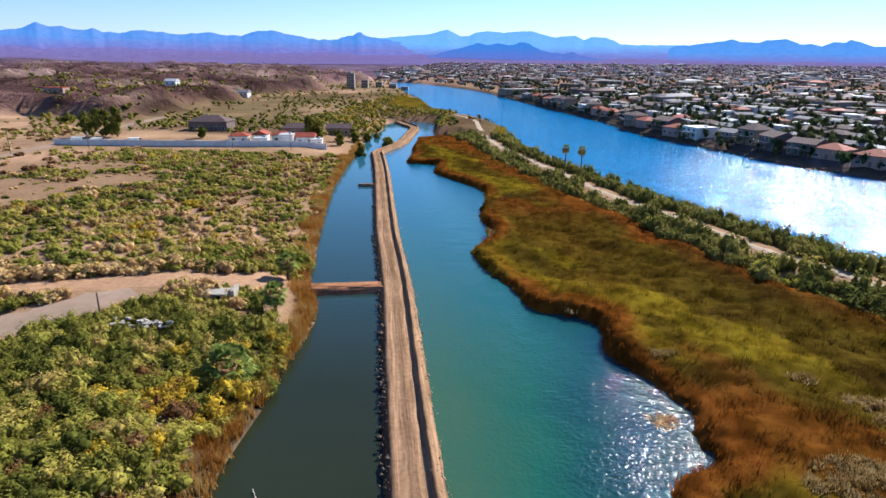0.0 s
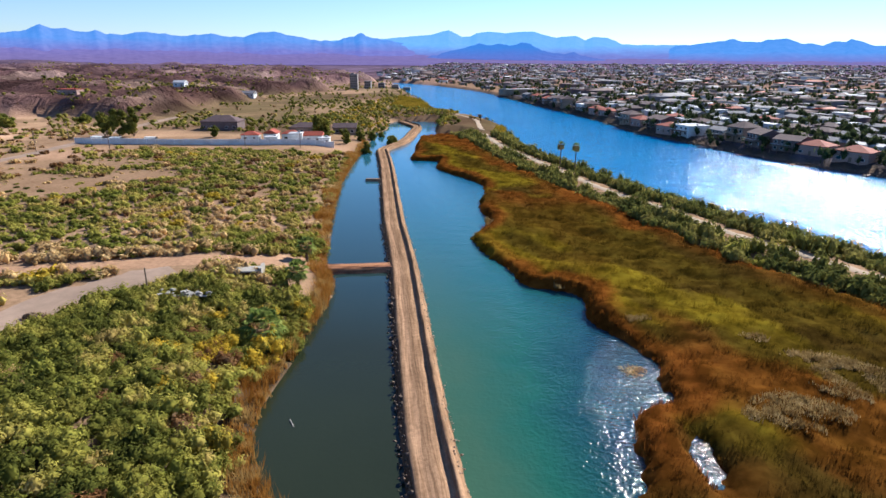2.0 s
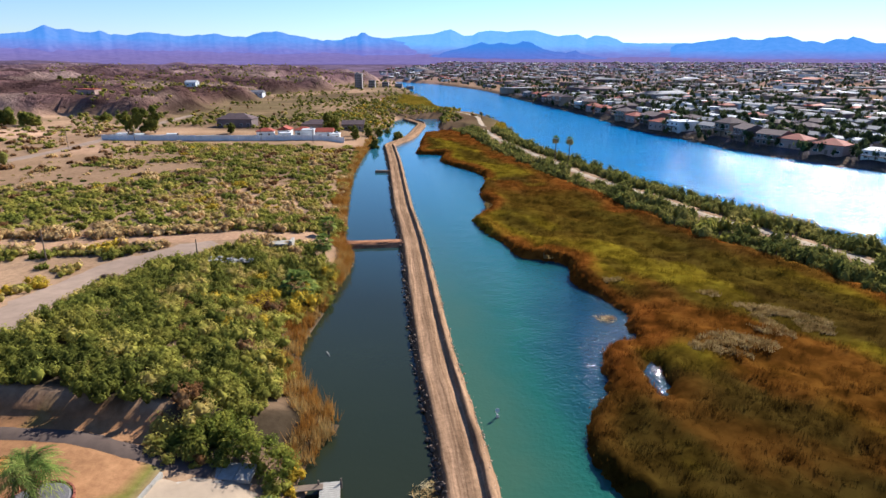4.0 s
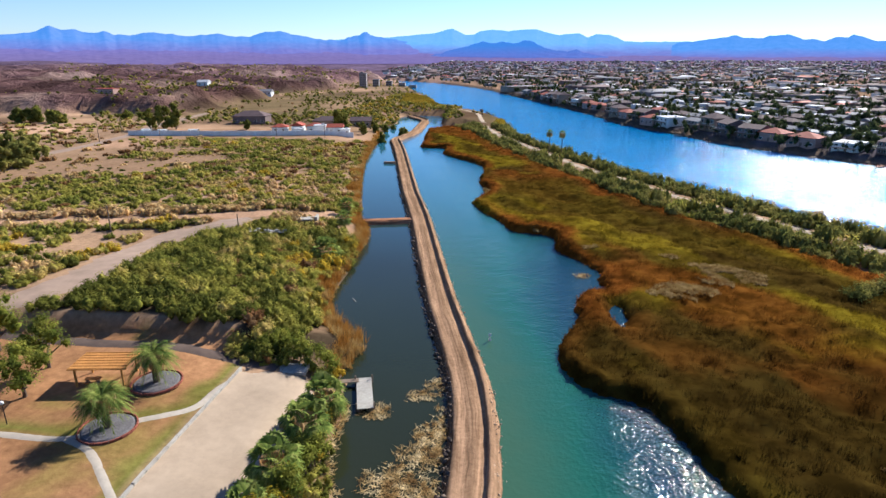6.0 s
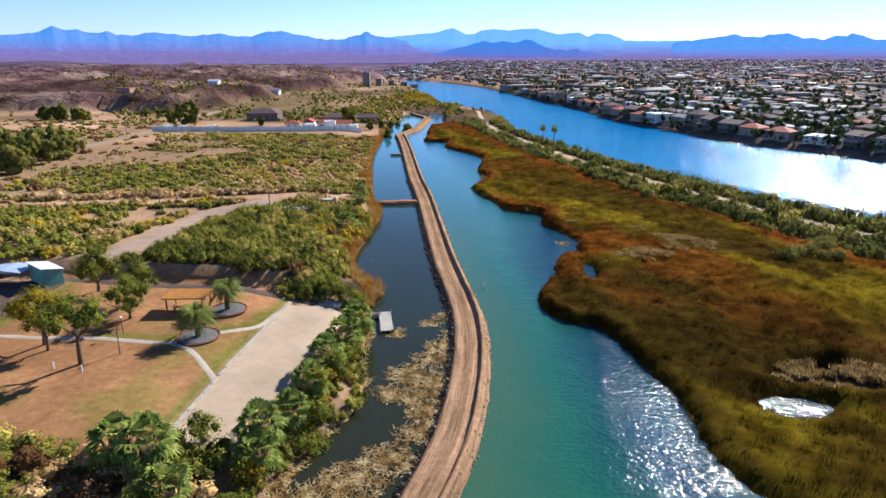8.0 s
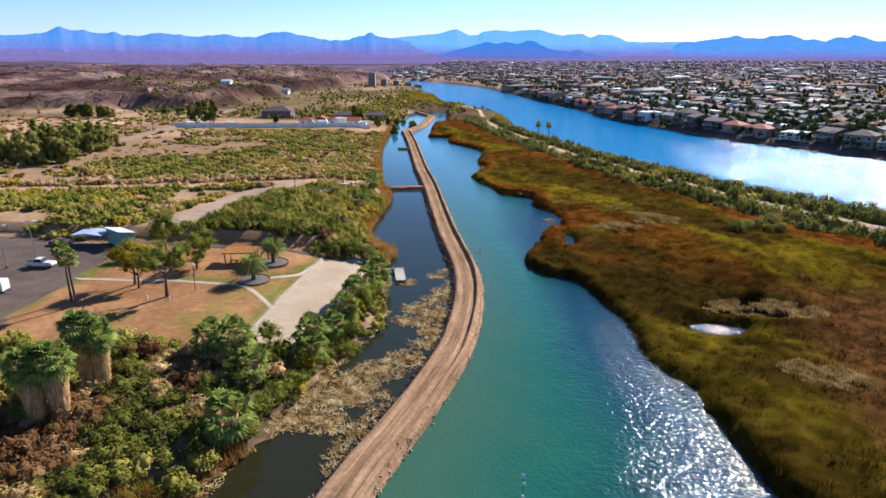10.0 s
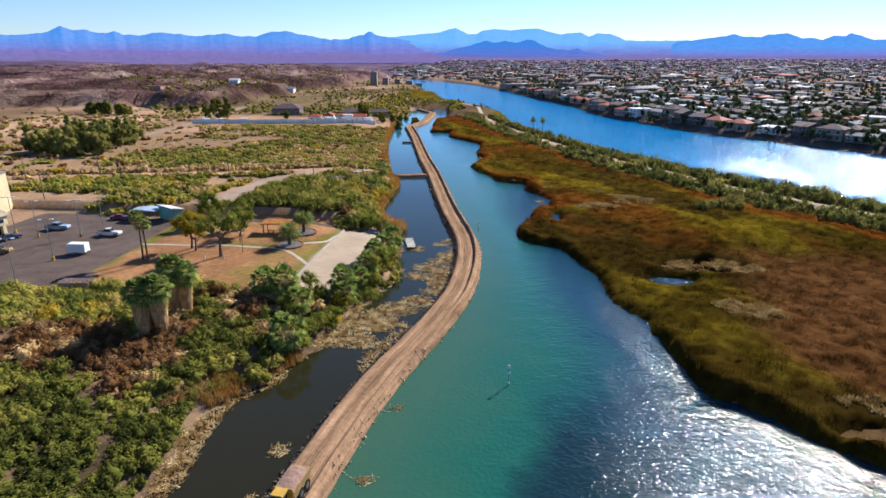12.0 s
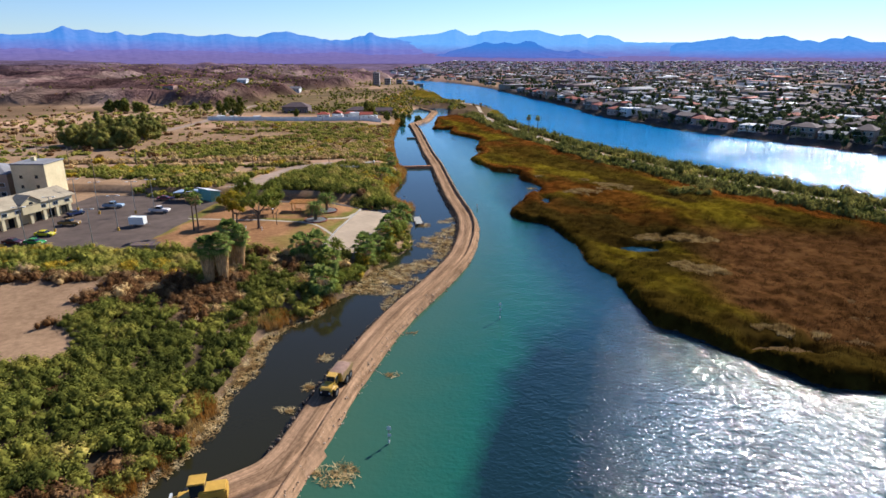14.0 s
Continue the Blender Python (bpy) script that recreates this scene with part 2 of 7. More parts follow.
def inside(x, y, poly):
    """Whether points lie inside a closed outline."""
    px, py = np.ravel(x).astype(float), np.ravel(y).astype(float)
    order = np.argsort(py, kind="stable")
    sx, sy = px[order], py[order]
    r = np.zeros(len(px), bool)
    a = np.array(poly, float)
    b = np.roll(a, -1, 0)
    lo, hi = np.searchsorted(sy, np.minimum(a[:, 1], b[:, 1])), np.searchsorted(sy, np.maximum(a[:, 1], b[:, 1]))
    for (x0, y0), (x1, y1), i, j in zip(a, b, lo, hi):
        if y0 != y1 and i < j:
            r[i:j] ^= sx[i:j] < (x1 - x0) * (sy[i:j] - y0) / (y1 - y0) + x0
    out = np.empty(len(px), bool)
    out[order] = r
    return out.reshape(np.shape(x))


BANK_S, DIKE_S, MARSH_S = smooth_line(BANK, 2.0), smooth_line(DIKE, 1.0), smooth_line(MARSH_EDGE, 2.0)
FOOT_S, LROAD_S, RL_S, RR_S = smooth_line(LEVEE_FOOT, 3.0), smooth_line(LEVEE_ROAD, 2.0), smooth_line(RIVER_L, 4.0), smooth_line(RIVER_R, 4.0)
LEFT_LAND = [*map(tuple, BANK_S), (-72, 420), (-57, 417), (-51, 396), (-52, 374), (-48, 352), (-31, 345), *map(tuple, RL_S[::-1][[k for k in range(len(RL_S)) if RL_S[::-1][k][1] > 345]]), (-400, 1300), (-5200, 5200), (-5200, -5200), (-37, -5200)]
MARSH_POLY = [*map(tuple, MARSH_S), *map(tuple, FOOT_S)]
LEVEE_POLY = [*map(tuple, FOOT_S), *map(tuple, RL_S[::-1][[k for k in range(len(RL_S)) if -62 < RL_S[::-1][k][1] < 345]])]
RIGHT_LAND = [*map(tuple, RR_S), (5200, -1500), (5200, 5200), (-400, 5200), (-400, 1300)]


def value_noise(x, y, scale, octaves=4, seed=0, ridged=False):
    """Fractal noise over the plan, from -1 to 1 (ridged: 0 to 1)."""
    rng = np.random.RandomState(seed)
    tab = rng.rand(256, 256)
    total, amp, norm = 0, 1.0, 0
    for k in range(octaves):
        u, v = x / scale * 2 ** k + 17.3 * k + 500, y / scale * 2 ** k + 5.1 * k + 500
        i, j = np.floor(u).astype(int), np.floor(v).astype(int)
        fu, fv = u - i, v - j
        fu, fv = fu * fu * (3 - 2 * fu), fv * fv * (3 - 2 * fv)
        g = lambda a, b: tab[a % 256, b % 256]
        n = (g(i, j) * (1 - fu) + g(i + 1, j) * fu) * (1 - fv) + (g(i, j + 1) * (1 - fu) + g(i + 1, j + 1) * fu) * fv
        n = 1 - np.abs(2 * n - 1) if ridged else 2 * n - 1
        total, norm, amp = total + amp * n, norm + amp, amp * 0.5
    return total / norm


def step01(v, a, b):
    t = np.clip((v - a) / (b - a), 0, 1)
    return t * t * (3 - 2 * t)


BEACH = [(-37.4, -14), (-37.4, 25.5), (-29, 27.5), (-27, 24), (-26, 10), (-25, -4), (-27, -14)]


def hill_edge(x, y):
    """How far behind the foot of the eroded hills a place lies."""
    return np.minimum(-x - 250, y - 362) + 42 * value_noise(x, y, 120, 3, 17) + 34 * (value_noise(x, y, 34, 3, 18, True) - 0.55)


def height(x, y):
    """The ground's height."""
    x, y = np.asarray(x, float), np.asarray(y, float)
    left, marsh = inside(x, y, LEFT_LAND), inside(x, y, MARSH_POLY)
    levee, right = inside(x, y, LEVEE_POLY), inside(x, y, RIGHT_LAND)
    z = np.full(x.shape, -1.5)
    d = dist_line(x, y, BANK_S)
    dr = np.minimum(d, dist_line(x, y, RL_S))
    far = np.hypot(x + 5, y)
    hl = 0.25 + 2.4 * step01(dr, 0, 9) + 1.6 * step01(dr, 8, 26) + 0.25 * value_noise(x, y, 9, 3, 1) * step01(dr, 2, 10)
    scarp = hill_edge(x, y)
    rough = value_noise(x + 20 * value_noise(x, y, 60, 2, 6), y, 46, 4, 2, True)
    worn = 1 - 0.75 * step01(value_noise(x, y, 170, 4, 16), 0.12, 0.28) * step01(scarp, 20, 90)
    gully = value_noise(x + 9 * value_noise(x, y, 25, 2, 23), y, 24, 4, 24, True)
    hl = hl + 12 * (gully - 0.5) * step01(scarp, -6, 20) * (0.35 + 0.65 * step01(value_noise(x, y, 210, 3, 25), -0.25, 0.2)) * (1 - 0.6 * step01(far, 1000, 2600))
    hl = hl + worn * (1 - 0.7 * step01(far, 900, 2400)) * (7.5 * step01(scarp, 0, 15) + 4.5 * step01(scarp, 95, 112) + 4 * step01(scarp, 230, 250) + 4 * step01(scarp, 420, 445) + 11 * np.clip(rough - 0.42, 0, 1) * step01(scarp, -14, 30))
    hl = hl + step01(far, 900, 4500) * (10 + 8 * value_noise(x, y, 500, 3, 3)) + 7 * np.clip(value_noise(x, y, 130, 4, 15, True) - 0.5, 0, 1) * step01(far, 700, 1100)
    hl = np.where(inside(x, y, BEACH), 0.25 + 2.4 * step01(dr, 0, 9) + 1.2 * step01(dr, 8, 22), hl)
    bluff = step01(y, 31.5, 34.5) * (1 - step01(y, 48, 78)) * step01(-x, 34, 40)
    hl = hl + 2.3 * bluff
    z = np.where(left, hl, z)
    wet = sum((((x - a) / (p + 0.8)) ** 2 + ((y - b) / (q + 0.8)) ** 2 < 1) for a, b, p, q in POCKETS) > 0
    z = np.where(marsh, np.where(wet, -0.4, 0.12 + 0.1 * value_noise(x, y, 12, 2, 4)), z)
    dl = dist_line(x, y, LROAD_S)
    z = np.where(levee, 0.2 + 1.5 * (1 - step01(dl, 2.5, 9)), z)
    dd = dist_line(x, y, RR_S)
    z = np.where(right, 0.3 + 2.6 * step01(dd, 0, 6) + 1.2 * step01(dd, 6, 60) + step01(far, 900, 4500) * (10 + 6 * value_noise(x, y, 600, 3, 5)), z)
    return z


def graded(lo, hi, a, b, fine, grow=1.07, far_step=16):
    """Grid lines: fine between a and b, wider and wider out to lo and hi."""
    mid = list(np.arange(a, b + fine, fine))
    out, s, p = [], fine, mid[-1]
    while p < hi:
        s = min(s * grow, far_step if p < 950 else 80)
        p += s
        out.append(p)
    low, s, p = [], fine, mid[0]
    while p > lo:
        s = min(s * grow, 7.5 if p > -640 else 80)
        p -= s
        low.append(p)
    return np.array(low[::-1] + mid + out)


def mesh_from(name, verts, faces, mats=(), smooth=False):
    me = bpy.data.meshes.new(name)
    me.from_pydata([tuple(v) for v in verts], [], [tuple(f) for f in faces])
    for m in mats:
        me.materials.append(m)
    if smooth:
        me.polygons.foreach_set("use_smooth", [True] * len(me.polygons))
    me.update()
    return me


def grid_faces(nx, ny):
    i = np.arange(nx - 1)[:, None] * ny + np.arange(ny - 1)[None]
    return np.stack([i, i + ny, i + ny + 1, i + 1], -1).reshape(-1, 4)


# ---- ground ----
gx, gy = graded(-4700, 4700, -90, 60, 1.5, 1.06), graded(-900, 4750, -105, 130, 1.6, 1.05, 7.5)
X, Y = np.meshgrid(gx, gy, indexing="ij")
Z = height(X, Y)
ground = new("ground", mesh_from("ground", np.stack([X, Y, Z], -1).reshape(-1, 3), grid_faces(*X.shape), [M_GROUND], True))
tagged(ground, "dry brown desert soil with scrub and river banks", "ground", kind="structure")


def soil_colour(x, y):
    far = np.hypot(x, y)
    c = np.empty((*x.shape, 4))
    c[...] = (0.270, 0.174, 0.106, 1)
    n = value_noise(x, y, 45, 4, 8)
    sand = (0.400, 0.252, 0.160, 1)
    k = step01(n, 0.1, 0.5)[..., None] * inside(x, y, LEFT_LAND)[..., None]
    c = c * (1 - k) + np.array(sand) * k
    park = inside(x, y, [(-85, -26), (-37.6, -17), (-37.6, 33), (-85, 33)])[..., None]
    c = np.where(park, np.array((0.245, 0.128, 0.062, 1)) * (0.85 + 0.3 * step01(value_noise(x, y, 6, 4, 69), -0.4, 0.4))[..., None], c)
    lawn = 0.8 * step01(value_noise(x, y, 9, 4, 66), 0.25, 0.55)[..., None] * park
    c = c * (1 - lawn) + np.array((0.184, 0.136, 0.0408, 1)) * lawn
    edge = np.minimum(np.abs(x + 38.6) / 1.2, np.minimum(np.abs(x + 79.5) / 1.6, dist_line(x, y, [(-60, 8.5), (-49.5, 8.6), (-45.6, 11.5), (-40, 15.5), (-39, 21)]) / 1.3))
    lawn = (1 - step01(edge + 1.0 * value_noise(x, y, 5, 4, 67), 0.5, 1.5))[..., None] * park
    c = c * (1 - lawn) + np.array((0.136, 0.126, 0.0306, 1)) * lawn
    blot = (0.62 + 0.75 * step01(value_noise(x, y, 45, 5, 19), -0.35, 0.45) + 0.35 * value_noise(x, y, 420, 4, 20))[..., None]
    c[..., :3] *= np.where((far > 330)[..., None] & ~inside(x, y, RIGHT_LAND)[..., None], blot, 1.0)
    weedy = (step01(value_noise(x, y, 55, 5, 22), -0.25, 0.15) * step01(y, 300, 380) * step01(x, -330, -240) * inside(x, y, LEFT_LAND))[..., None]
    c = c * (1 - 0.4 * weedy) + np.array((0.120, 0.105, 0.045, 1)) * 0.4 * weedy
    scarp = hill_edge(x, y)
    hill = step01(scarp, -12, 12)[..., None]
    flat = step01(np.abs(value_noise(x, y, 90, 4, 21)), 0.22, 0.4)[..., None]
    c[..., :3] = c[..., :3] * (1 - hill) + (np.array((0.102, 0.0571, 0.0503)) * (1 - flat) + np.array((0.204, 0.136, 0.109)) * flat) * blot * hill
    streak = step01(value_noise(x + 9 * value_noise(x, y, 25, 2, 23), y, 24, 4, 24, True), 0.35, 0.75)[..., None]
    c[..., :3] *= 1 - hill * (0.55 - 0.75 * streak)
    # distance haze painted into the soil: violet from 420 m to 2300 m out
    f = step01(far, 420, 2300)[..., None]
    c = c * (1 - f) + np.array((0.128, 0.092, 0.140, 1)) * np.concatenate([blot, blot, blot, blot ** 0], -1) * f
    pale = inside(x, y, [(-1096, 1150), (-883, 1160), (-1299, 1736), (-1900, 1760), (-1500, 1150)])[..., None]
    c = np.where(pale, np.array((0.204, 0.19, 0.136, 1)), c)
    w = inside(x, y, MARSH_POLY)[..., None]
    c = np.where(w, np.array((0.0884, 0.0544, 0.0238, 1)), c)
    # town ground tinted violet-grey for the same haze
    r = inside(x, y, RIGHT_LAND)[..., None] & (far < 700)[..., None]
    c = np.where(r, np.array((0.092, 0.083, 0.100, 1)), c)
    c[..., 3] = np.where(inside(x, y, LEFT_LAND), hill[..., 0], 0)
    return np.where(r & (dist_line(x, y, RR_S) < 7)[..., None], np.array((0.0884, 0.0714, 0.0578, 1)), c)


# ---- water ----
def water_sheet(name, poly, mat, label, step=6.0, over=4.0):
    a = np.array(poly)
    wx, wy = np.arange(a[:, 0].min(), a[:, 0].max() + step, step), np.arange(a[:, 1].min(), a[:, 1].max() + step, step)
    u, v = np.meshgrid(wx, wy, indexing="ij")
    keep = (inside(u, v, poly) | (dist_line(u, v, list(poly) + [poly[0]]) < over))
    fs = [f for f in grid_faces(*u.shape) if keep.reshape(-1)[f].all()]
    used = np.unique(np.array(fs))
    back = np.zeros(u.size, int)
    back[used] = np.arange(len(used))
    vs = np.stack([u, v, 0 * u], -1).reshape(-1, 3)[used]
    ob = new(name, mesh_from(name, vs, back[np.array(fs)], [mat]))
    at = ob.data.attributes.new("depth", "FLOAT", "POINT")
    d = dist_line(vs[:, 0], vs[:, 1], DIKE_S)
    at.data.foreach_set("value", np.clip((d - 5) / (20 + 27 * step01(vs[:, 1], 50, 130) + 21 * step01(-vs[:, 1], -10, 40)), 0, 1))
    at = ob.data.attributes.new("weed", "FLOAT", "POINT")
    at.data.foreach_set("value", step01(vs[:, 0] - 0.128 * vs[:, 1], 9, 22) * step01(-vs[:, 1], 18, 80))
    return tagged(ob, label, "water", kind="structure")


D = list(map(tuple, DIKE_S))
water_sheet("water_channel", [*map(tuple, BANK_S), *D[::-1]], M_CHANNEL, "dark green still water of a side channel", 1.5, 2.2)
water_sheet("water_lagoon", D + [(-60, 430), (-45, 430), (-45, 345)] + list(map(tuple, FOOT_S)) + [(190, -400), (-20, -400)], M_LAGOON, "clear teal lagoon water with sun glitter", 1.8, 2.6)
water_sheet("water_river", [*map(tuple, RL_S), (560, -400), *map(tuple, RR_S[::-1]), (-250, 1100)], M_RIVER, "bright blue rippled river water", 6.0, 7.0)


# ---- dirt embankment ----
def sweep(name, line, profile, mat, base=0.0, rough=0.0, seed=0):
    """A strip along a line; profile: offsets to the right and heights."""
    t = np.gradient(line, axis=0)
    t /= np.hypot(*t.T)[:, None]
    n = np.stack([t[:, 1], -t[:, 0]], 1)
    pr = np.array(profile, float)
    vs = np.zeros((len(line), len(pr), 3))
    for k, (o, h) in enumerate(pr):
        wob = value_noise(line[:, 0] + 31 * k, line[:, 1], 2.5, 3, seed + k) * rough
        vs[:, k, :2] = line + n * (o + wob * 1.5)[:, None]
        vs[:, k, 2] = base + h + wob * 0.5
    ob = new(name, mesh_from(name, vs.reshape(-1, 3), grid_faces(*vs.shape[:2]), [mat], True))
    lane = np.zeros(vs.shape)
    lane[..., 0] = pr[None, :, 0]
    lane[..., 1] = np.r_[0, np.cumsum(np.hypot(*np.diff(line, axis=0).T))][:, None]
    ob.data.attributes.new("lane", "FLOAT_VECTOR", "POINT").data.foreach_set("vector", lane.reshape(-1))
    return ob


def track_material():
    """Packed dirt with paler wheel tracks along the road."""
    m, nt, b = nodes_of("haul_road_dirt")
    a = nt.nodes.new("ShaderNodeVertexColor")
    a.layer_name = "soil"
    n, n2 = noise_out(nt, 1.6, 7, 0.7), noise_out(nt, 0.12, 4, 0.6)
    c = mix(nt, 1.0, a.outputs["Color"], ramp(nt, n, [(0.3, (0.72, 0.72, 0.72)), (0.7, (1.25, 1.25, 1.25))]), "MULTIPLY")
    c = mix(nt, 1.0, c, ramp(nt, n2, [(0.35, (0.85, 0.84, 0.83)), (0.65, (1.12, 1.12, 1.12))]), "MULTIPLY")
    lane = nt.nodes.new("ShaderNodeAttribute")
    lane.attribute_name = "lane"
    st = nt.nodes.new("ShaderNodeVectorMath")
    st.operation = "MULTIPLY"
    st.inputs[1].default_value = (3.4, 0.09, 1.0)
    nt.links.new(lane.outputs["Vector"], st.inputs[0])
    rut = noise_out(nt, 1.0, 4, 0.6, st.outputs[0])
    c = mix(nt, 1.0, c, ramp(nt, rut, [(0.34, (0.62, 0.60, 0.58)), (0.5, (0.98, 0.97, 0.96)), (0.66, (1.30, 1.30, 1.30))]), "MULTIPLY")
    nt.links.new(c, b.inputs["Base Color"])
    b.inputs["Roughness"].default_value = 0.95
    b.inputs["Specular IOR Level"].default_value = 0.0
    bump(nt, b, n, 0.7, 0.12)
    return m


M_TRACK = track_material()
PROFILE = [(-4.2, -1.0), (-3.5, -0.15), (-3.1, 0.35), (-2.75, 0.85), (-2.5, 1.12), (-2.1, 1.2), (-1.6, 1.13), (-1.2, 1.15), (-0.8, 1.24), (-0.3, 1.25), (0.1, 1.24), (0.5, 1.15), (0.9, 1.13),
           (1.25, 1.16), (1.4, 1.5), (1.6, 1.86), (1.9, 1.78), (2.2, 1.38), (2.5, 0.8), (2.75, 0.3), (3.0, -0.1), (4.0, -1.0)]
# tone across the profile: pale wheel tracks, dark crown, shade painted on the left slope
RUTS_AND_SHADE = [0.55, 0.5, 0.5, 0.6, 0.9, 1.0, 1.15, 1.12, 0.85, 0.75, 0.82, 1.12, 1.15, 0.95, 0.85, 0.9, 0.95, 1.0, 1.0, 1.0, 0.8, 0.7]


def bank_road(name, line, label, width=1.0, seed=0, earth=(0.275, 0.168, 0.100, 1), tall=1.0):
    ob = sweep(name, line, [(o * width, h * tall if h > 0 else h) for o, h in PROFILE], M_TRACK, 0, 0.14 if tall == 1 else 0.3, seed)
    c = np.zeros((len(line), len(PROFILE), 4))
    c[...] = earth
    c[..., :3] *= np.array(RUTS_AND_SHADE)[None, :, None]
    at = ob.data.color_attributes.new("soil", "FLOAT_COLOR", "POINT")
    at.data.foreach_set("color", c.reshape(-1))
    return tagged(ob, label, "embankment", kind="structure")


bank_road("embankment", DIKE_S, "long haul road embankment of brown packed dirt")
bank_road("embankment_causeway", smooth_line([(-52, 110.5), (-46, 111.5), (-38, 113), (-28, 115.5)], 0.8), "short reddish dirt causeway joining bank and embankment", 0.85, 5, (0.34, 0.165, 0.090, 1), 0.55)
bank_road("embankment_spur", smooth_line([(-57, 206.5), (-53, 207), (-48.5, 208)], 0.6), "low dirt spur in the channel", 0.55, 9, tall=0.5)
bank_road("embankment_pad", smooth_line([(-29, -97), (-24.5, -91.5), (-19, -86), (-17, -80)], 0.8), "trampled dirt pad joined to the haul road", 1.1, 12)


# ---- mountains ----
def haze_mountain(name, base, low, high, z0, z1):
    """Far rock and desert with the haze of the air painted on as emission: violet over the plain, blue higher up."""
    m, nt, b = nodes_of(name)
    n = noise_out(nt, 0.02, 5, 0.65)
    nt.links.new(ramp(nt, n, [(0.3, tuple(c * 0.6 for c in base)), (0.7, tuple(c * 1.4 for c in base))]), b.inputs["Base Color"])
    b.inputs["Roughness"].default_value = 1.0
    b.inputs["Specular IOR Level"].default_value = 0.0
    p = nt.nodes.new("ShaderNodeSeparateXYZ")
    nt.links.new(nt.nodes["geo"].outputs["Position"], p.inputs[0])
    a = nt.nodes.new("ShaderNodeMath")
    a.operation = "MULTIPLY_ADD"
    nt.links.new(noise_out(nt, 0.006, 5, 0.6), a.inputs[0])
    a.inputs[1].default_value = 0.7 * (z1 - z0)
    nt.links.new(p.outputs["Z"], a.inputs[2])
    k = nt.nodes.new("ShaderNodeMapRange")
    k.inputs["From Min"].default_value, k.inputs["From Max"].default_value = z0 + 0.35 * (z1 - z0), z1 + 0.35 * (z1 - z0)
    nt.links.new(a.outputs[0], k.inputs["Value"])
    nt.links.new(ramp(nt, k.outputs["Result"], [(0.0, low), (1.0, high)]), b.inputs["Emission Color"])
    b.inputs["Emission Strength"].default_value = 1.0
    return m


def ridge(name, dist, crest, label, seed, mat, depth=700, rugged=1.0):
    """A mountain chain round the horizon; crest: bearing in degrees left of +y, and height."""
    deg = np.linspace(-42, 56, 1150)
    az = np.radians(deg)
    at, top = np.array(sorted(crest), float).T
    h = np.interp(deg, at, top)
    h = h + rugged * (7 * value_noise(deg, az * 0, 0.55, 3, seed + 1) + 2.5 * (value_noise(deg, az * 0, 1.3, 3, seed, True) - 0.5))
    rows = []
    for k in range(17):
        f = k / 16
        r = dist + depth * (f - 1) + 0 * az
        spur = value_noise(deg + 0.9 * value_noise(deg, 0 * az + 9 * f, 1.5, 2, seed + 5), az * 0 + 16 * f, 2.0, 3, seed + 2, True)
        z = h * f ** 1.1 * (1 - 0.22 * (1 - f) ** 0.6 * spur)
        rows.append(np.stack([-np.sin(az) * r, np.cos(az) * r, z + 1.0], 1))
    vs = np.array(rows)
    return tagged(new(name, mesh_from(name, vs.reshape(-1, 3), grid_faces(*vs.shape[:2]), [mat], True)), label, "mountains", kind="structure")


# dim rock colours; most of the blue and violet is emitted haze
M_FAR = haze_mountain("far_mountain_rock_haze", (0.035, 0.035, 0.045), (0.076, 0.090, 0.250), (0.085, 0.215, 0.43), 55, 130)
M_MID = haze_mountain("mid_mountain_rock_haze", (0.045, 0.042, 0.055), (0.074, 0.076, 0.230), (0.044, 0.134, 0.340), 75, 150)
M_EAST = haze_mountain("east_mountain_rock_haze", (0.04, 0.038, 0.05), (0.073, 0.085, 0.245), (0.040, 0.140, 0.350), 35, 85)
M_HILL = haze_mountain("low_hill_rock_haze", (0.03, 0.03, 0.045), (0.060, 0.090, 0.260), (0.032, 0.110, 0.310), 50, 110)
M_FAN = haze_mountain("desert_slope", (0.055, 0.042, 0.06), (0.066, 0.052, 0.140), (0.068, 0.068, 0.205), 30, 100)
ridge("backdrop_desert_slope", 4420, [(56, 104), (42.4, 96), (34.9, 98), (26.2, 88), (16.5, 80), (7.2, 66), (-4.1, 50), (-18.1, 43), (-42, 42)], "long gravel slope below the mountains with painted violet haze", 60, M_FAN, 900, 0.5)
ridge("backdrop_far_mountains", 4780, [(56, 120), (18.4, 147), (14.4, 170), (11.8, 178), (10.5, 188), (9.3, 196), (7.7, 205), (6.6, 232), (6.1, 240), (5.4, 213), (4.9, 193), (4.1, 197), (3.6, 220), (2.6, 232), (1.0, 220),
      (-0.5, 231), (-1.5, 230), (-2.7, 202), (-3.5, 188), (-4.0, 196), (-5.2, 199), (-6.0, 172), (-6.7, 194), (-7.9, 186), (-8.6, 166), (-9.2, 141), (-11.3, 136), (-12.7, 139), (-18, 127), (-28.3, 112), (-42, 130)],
      "desert mountains beyond the plain with painted pale blue haze", 30, M_FAR, 700, 0.5)
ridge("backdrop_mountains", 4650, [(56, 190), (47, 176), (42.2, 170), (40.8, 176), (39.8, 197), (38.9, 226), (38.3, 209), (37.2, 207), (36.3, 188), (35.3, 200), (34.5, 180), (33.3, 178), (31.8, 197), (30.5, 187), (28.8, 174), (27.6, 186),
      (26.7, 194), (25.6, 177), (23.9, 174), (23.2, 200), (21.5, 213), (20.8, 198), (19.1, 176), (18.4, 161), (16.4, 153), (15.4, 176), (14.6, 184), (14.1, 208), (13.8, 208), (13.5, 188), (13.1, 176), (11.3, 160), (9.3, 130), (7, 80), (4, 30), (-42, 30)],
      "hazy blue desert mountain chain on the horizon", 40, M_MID)
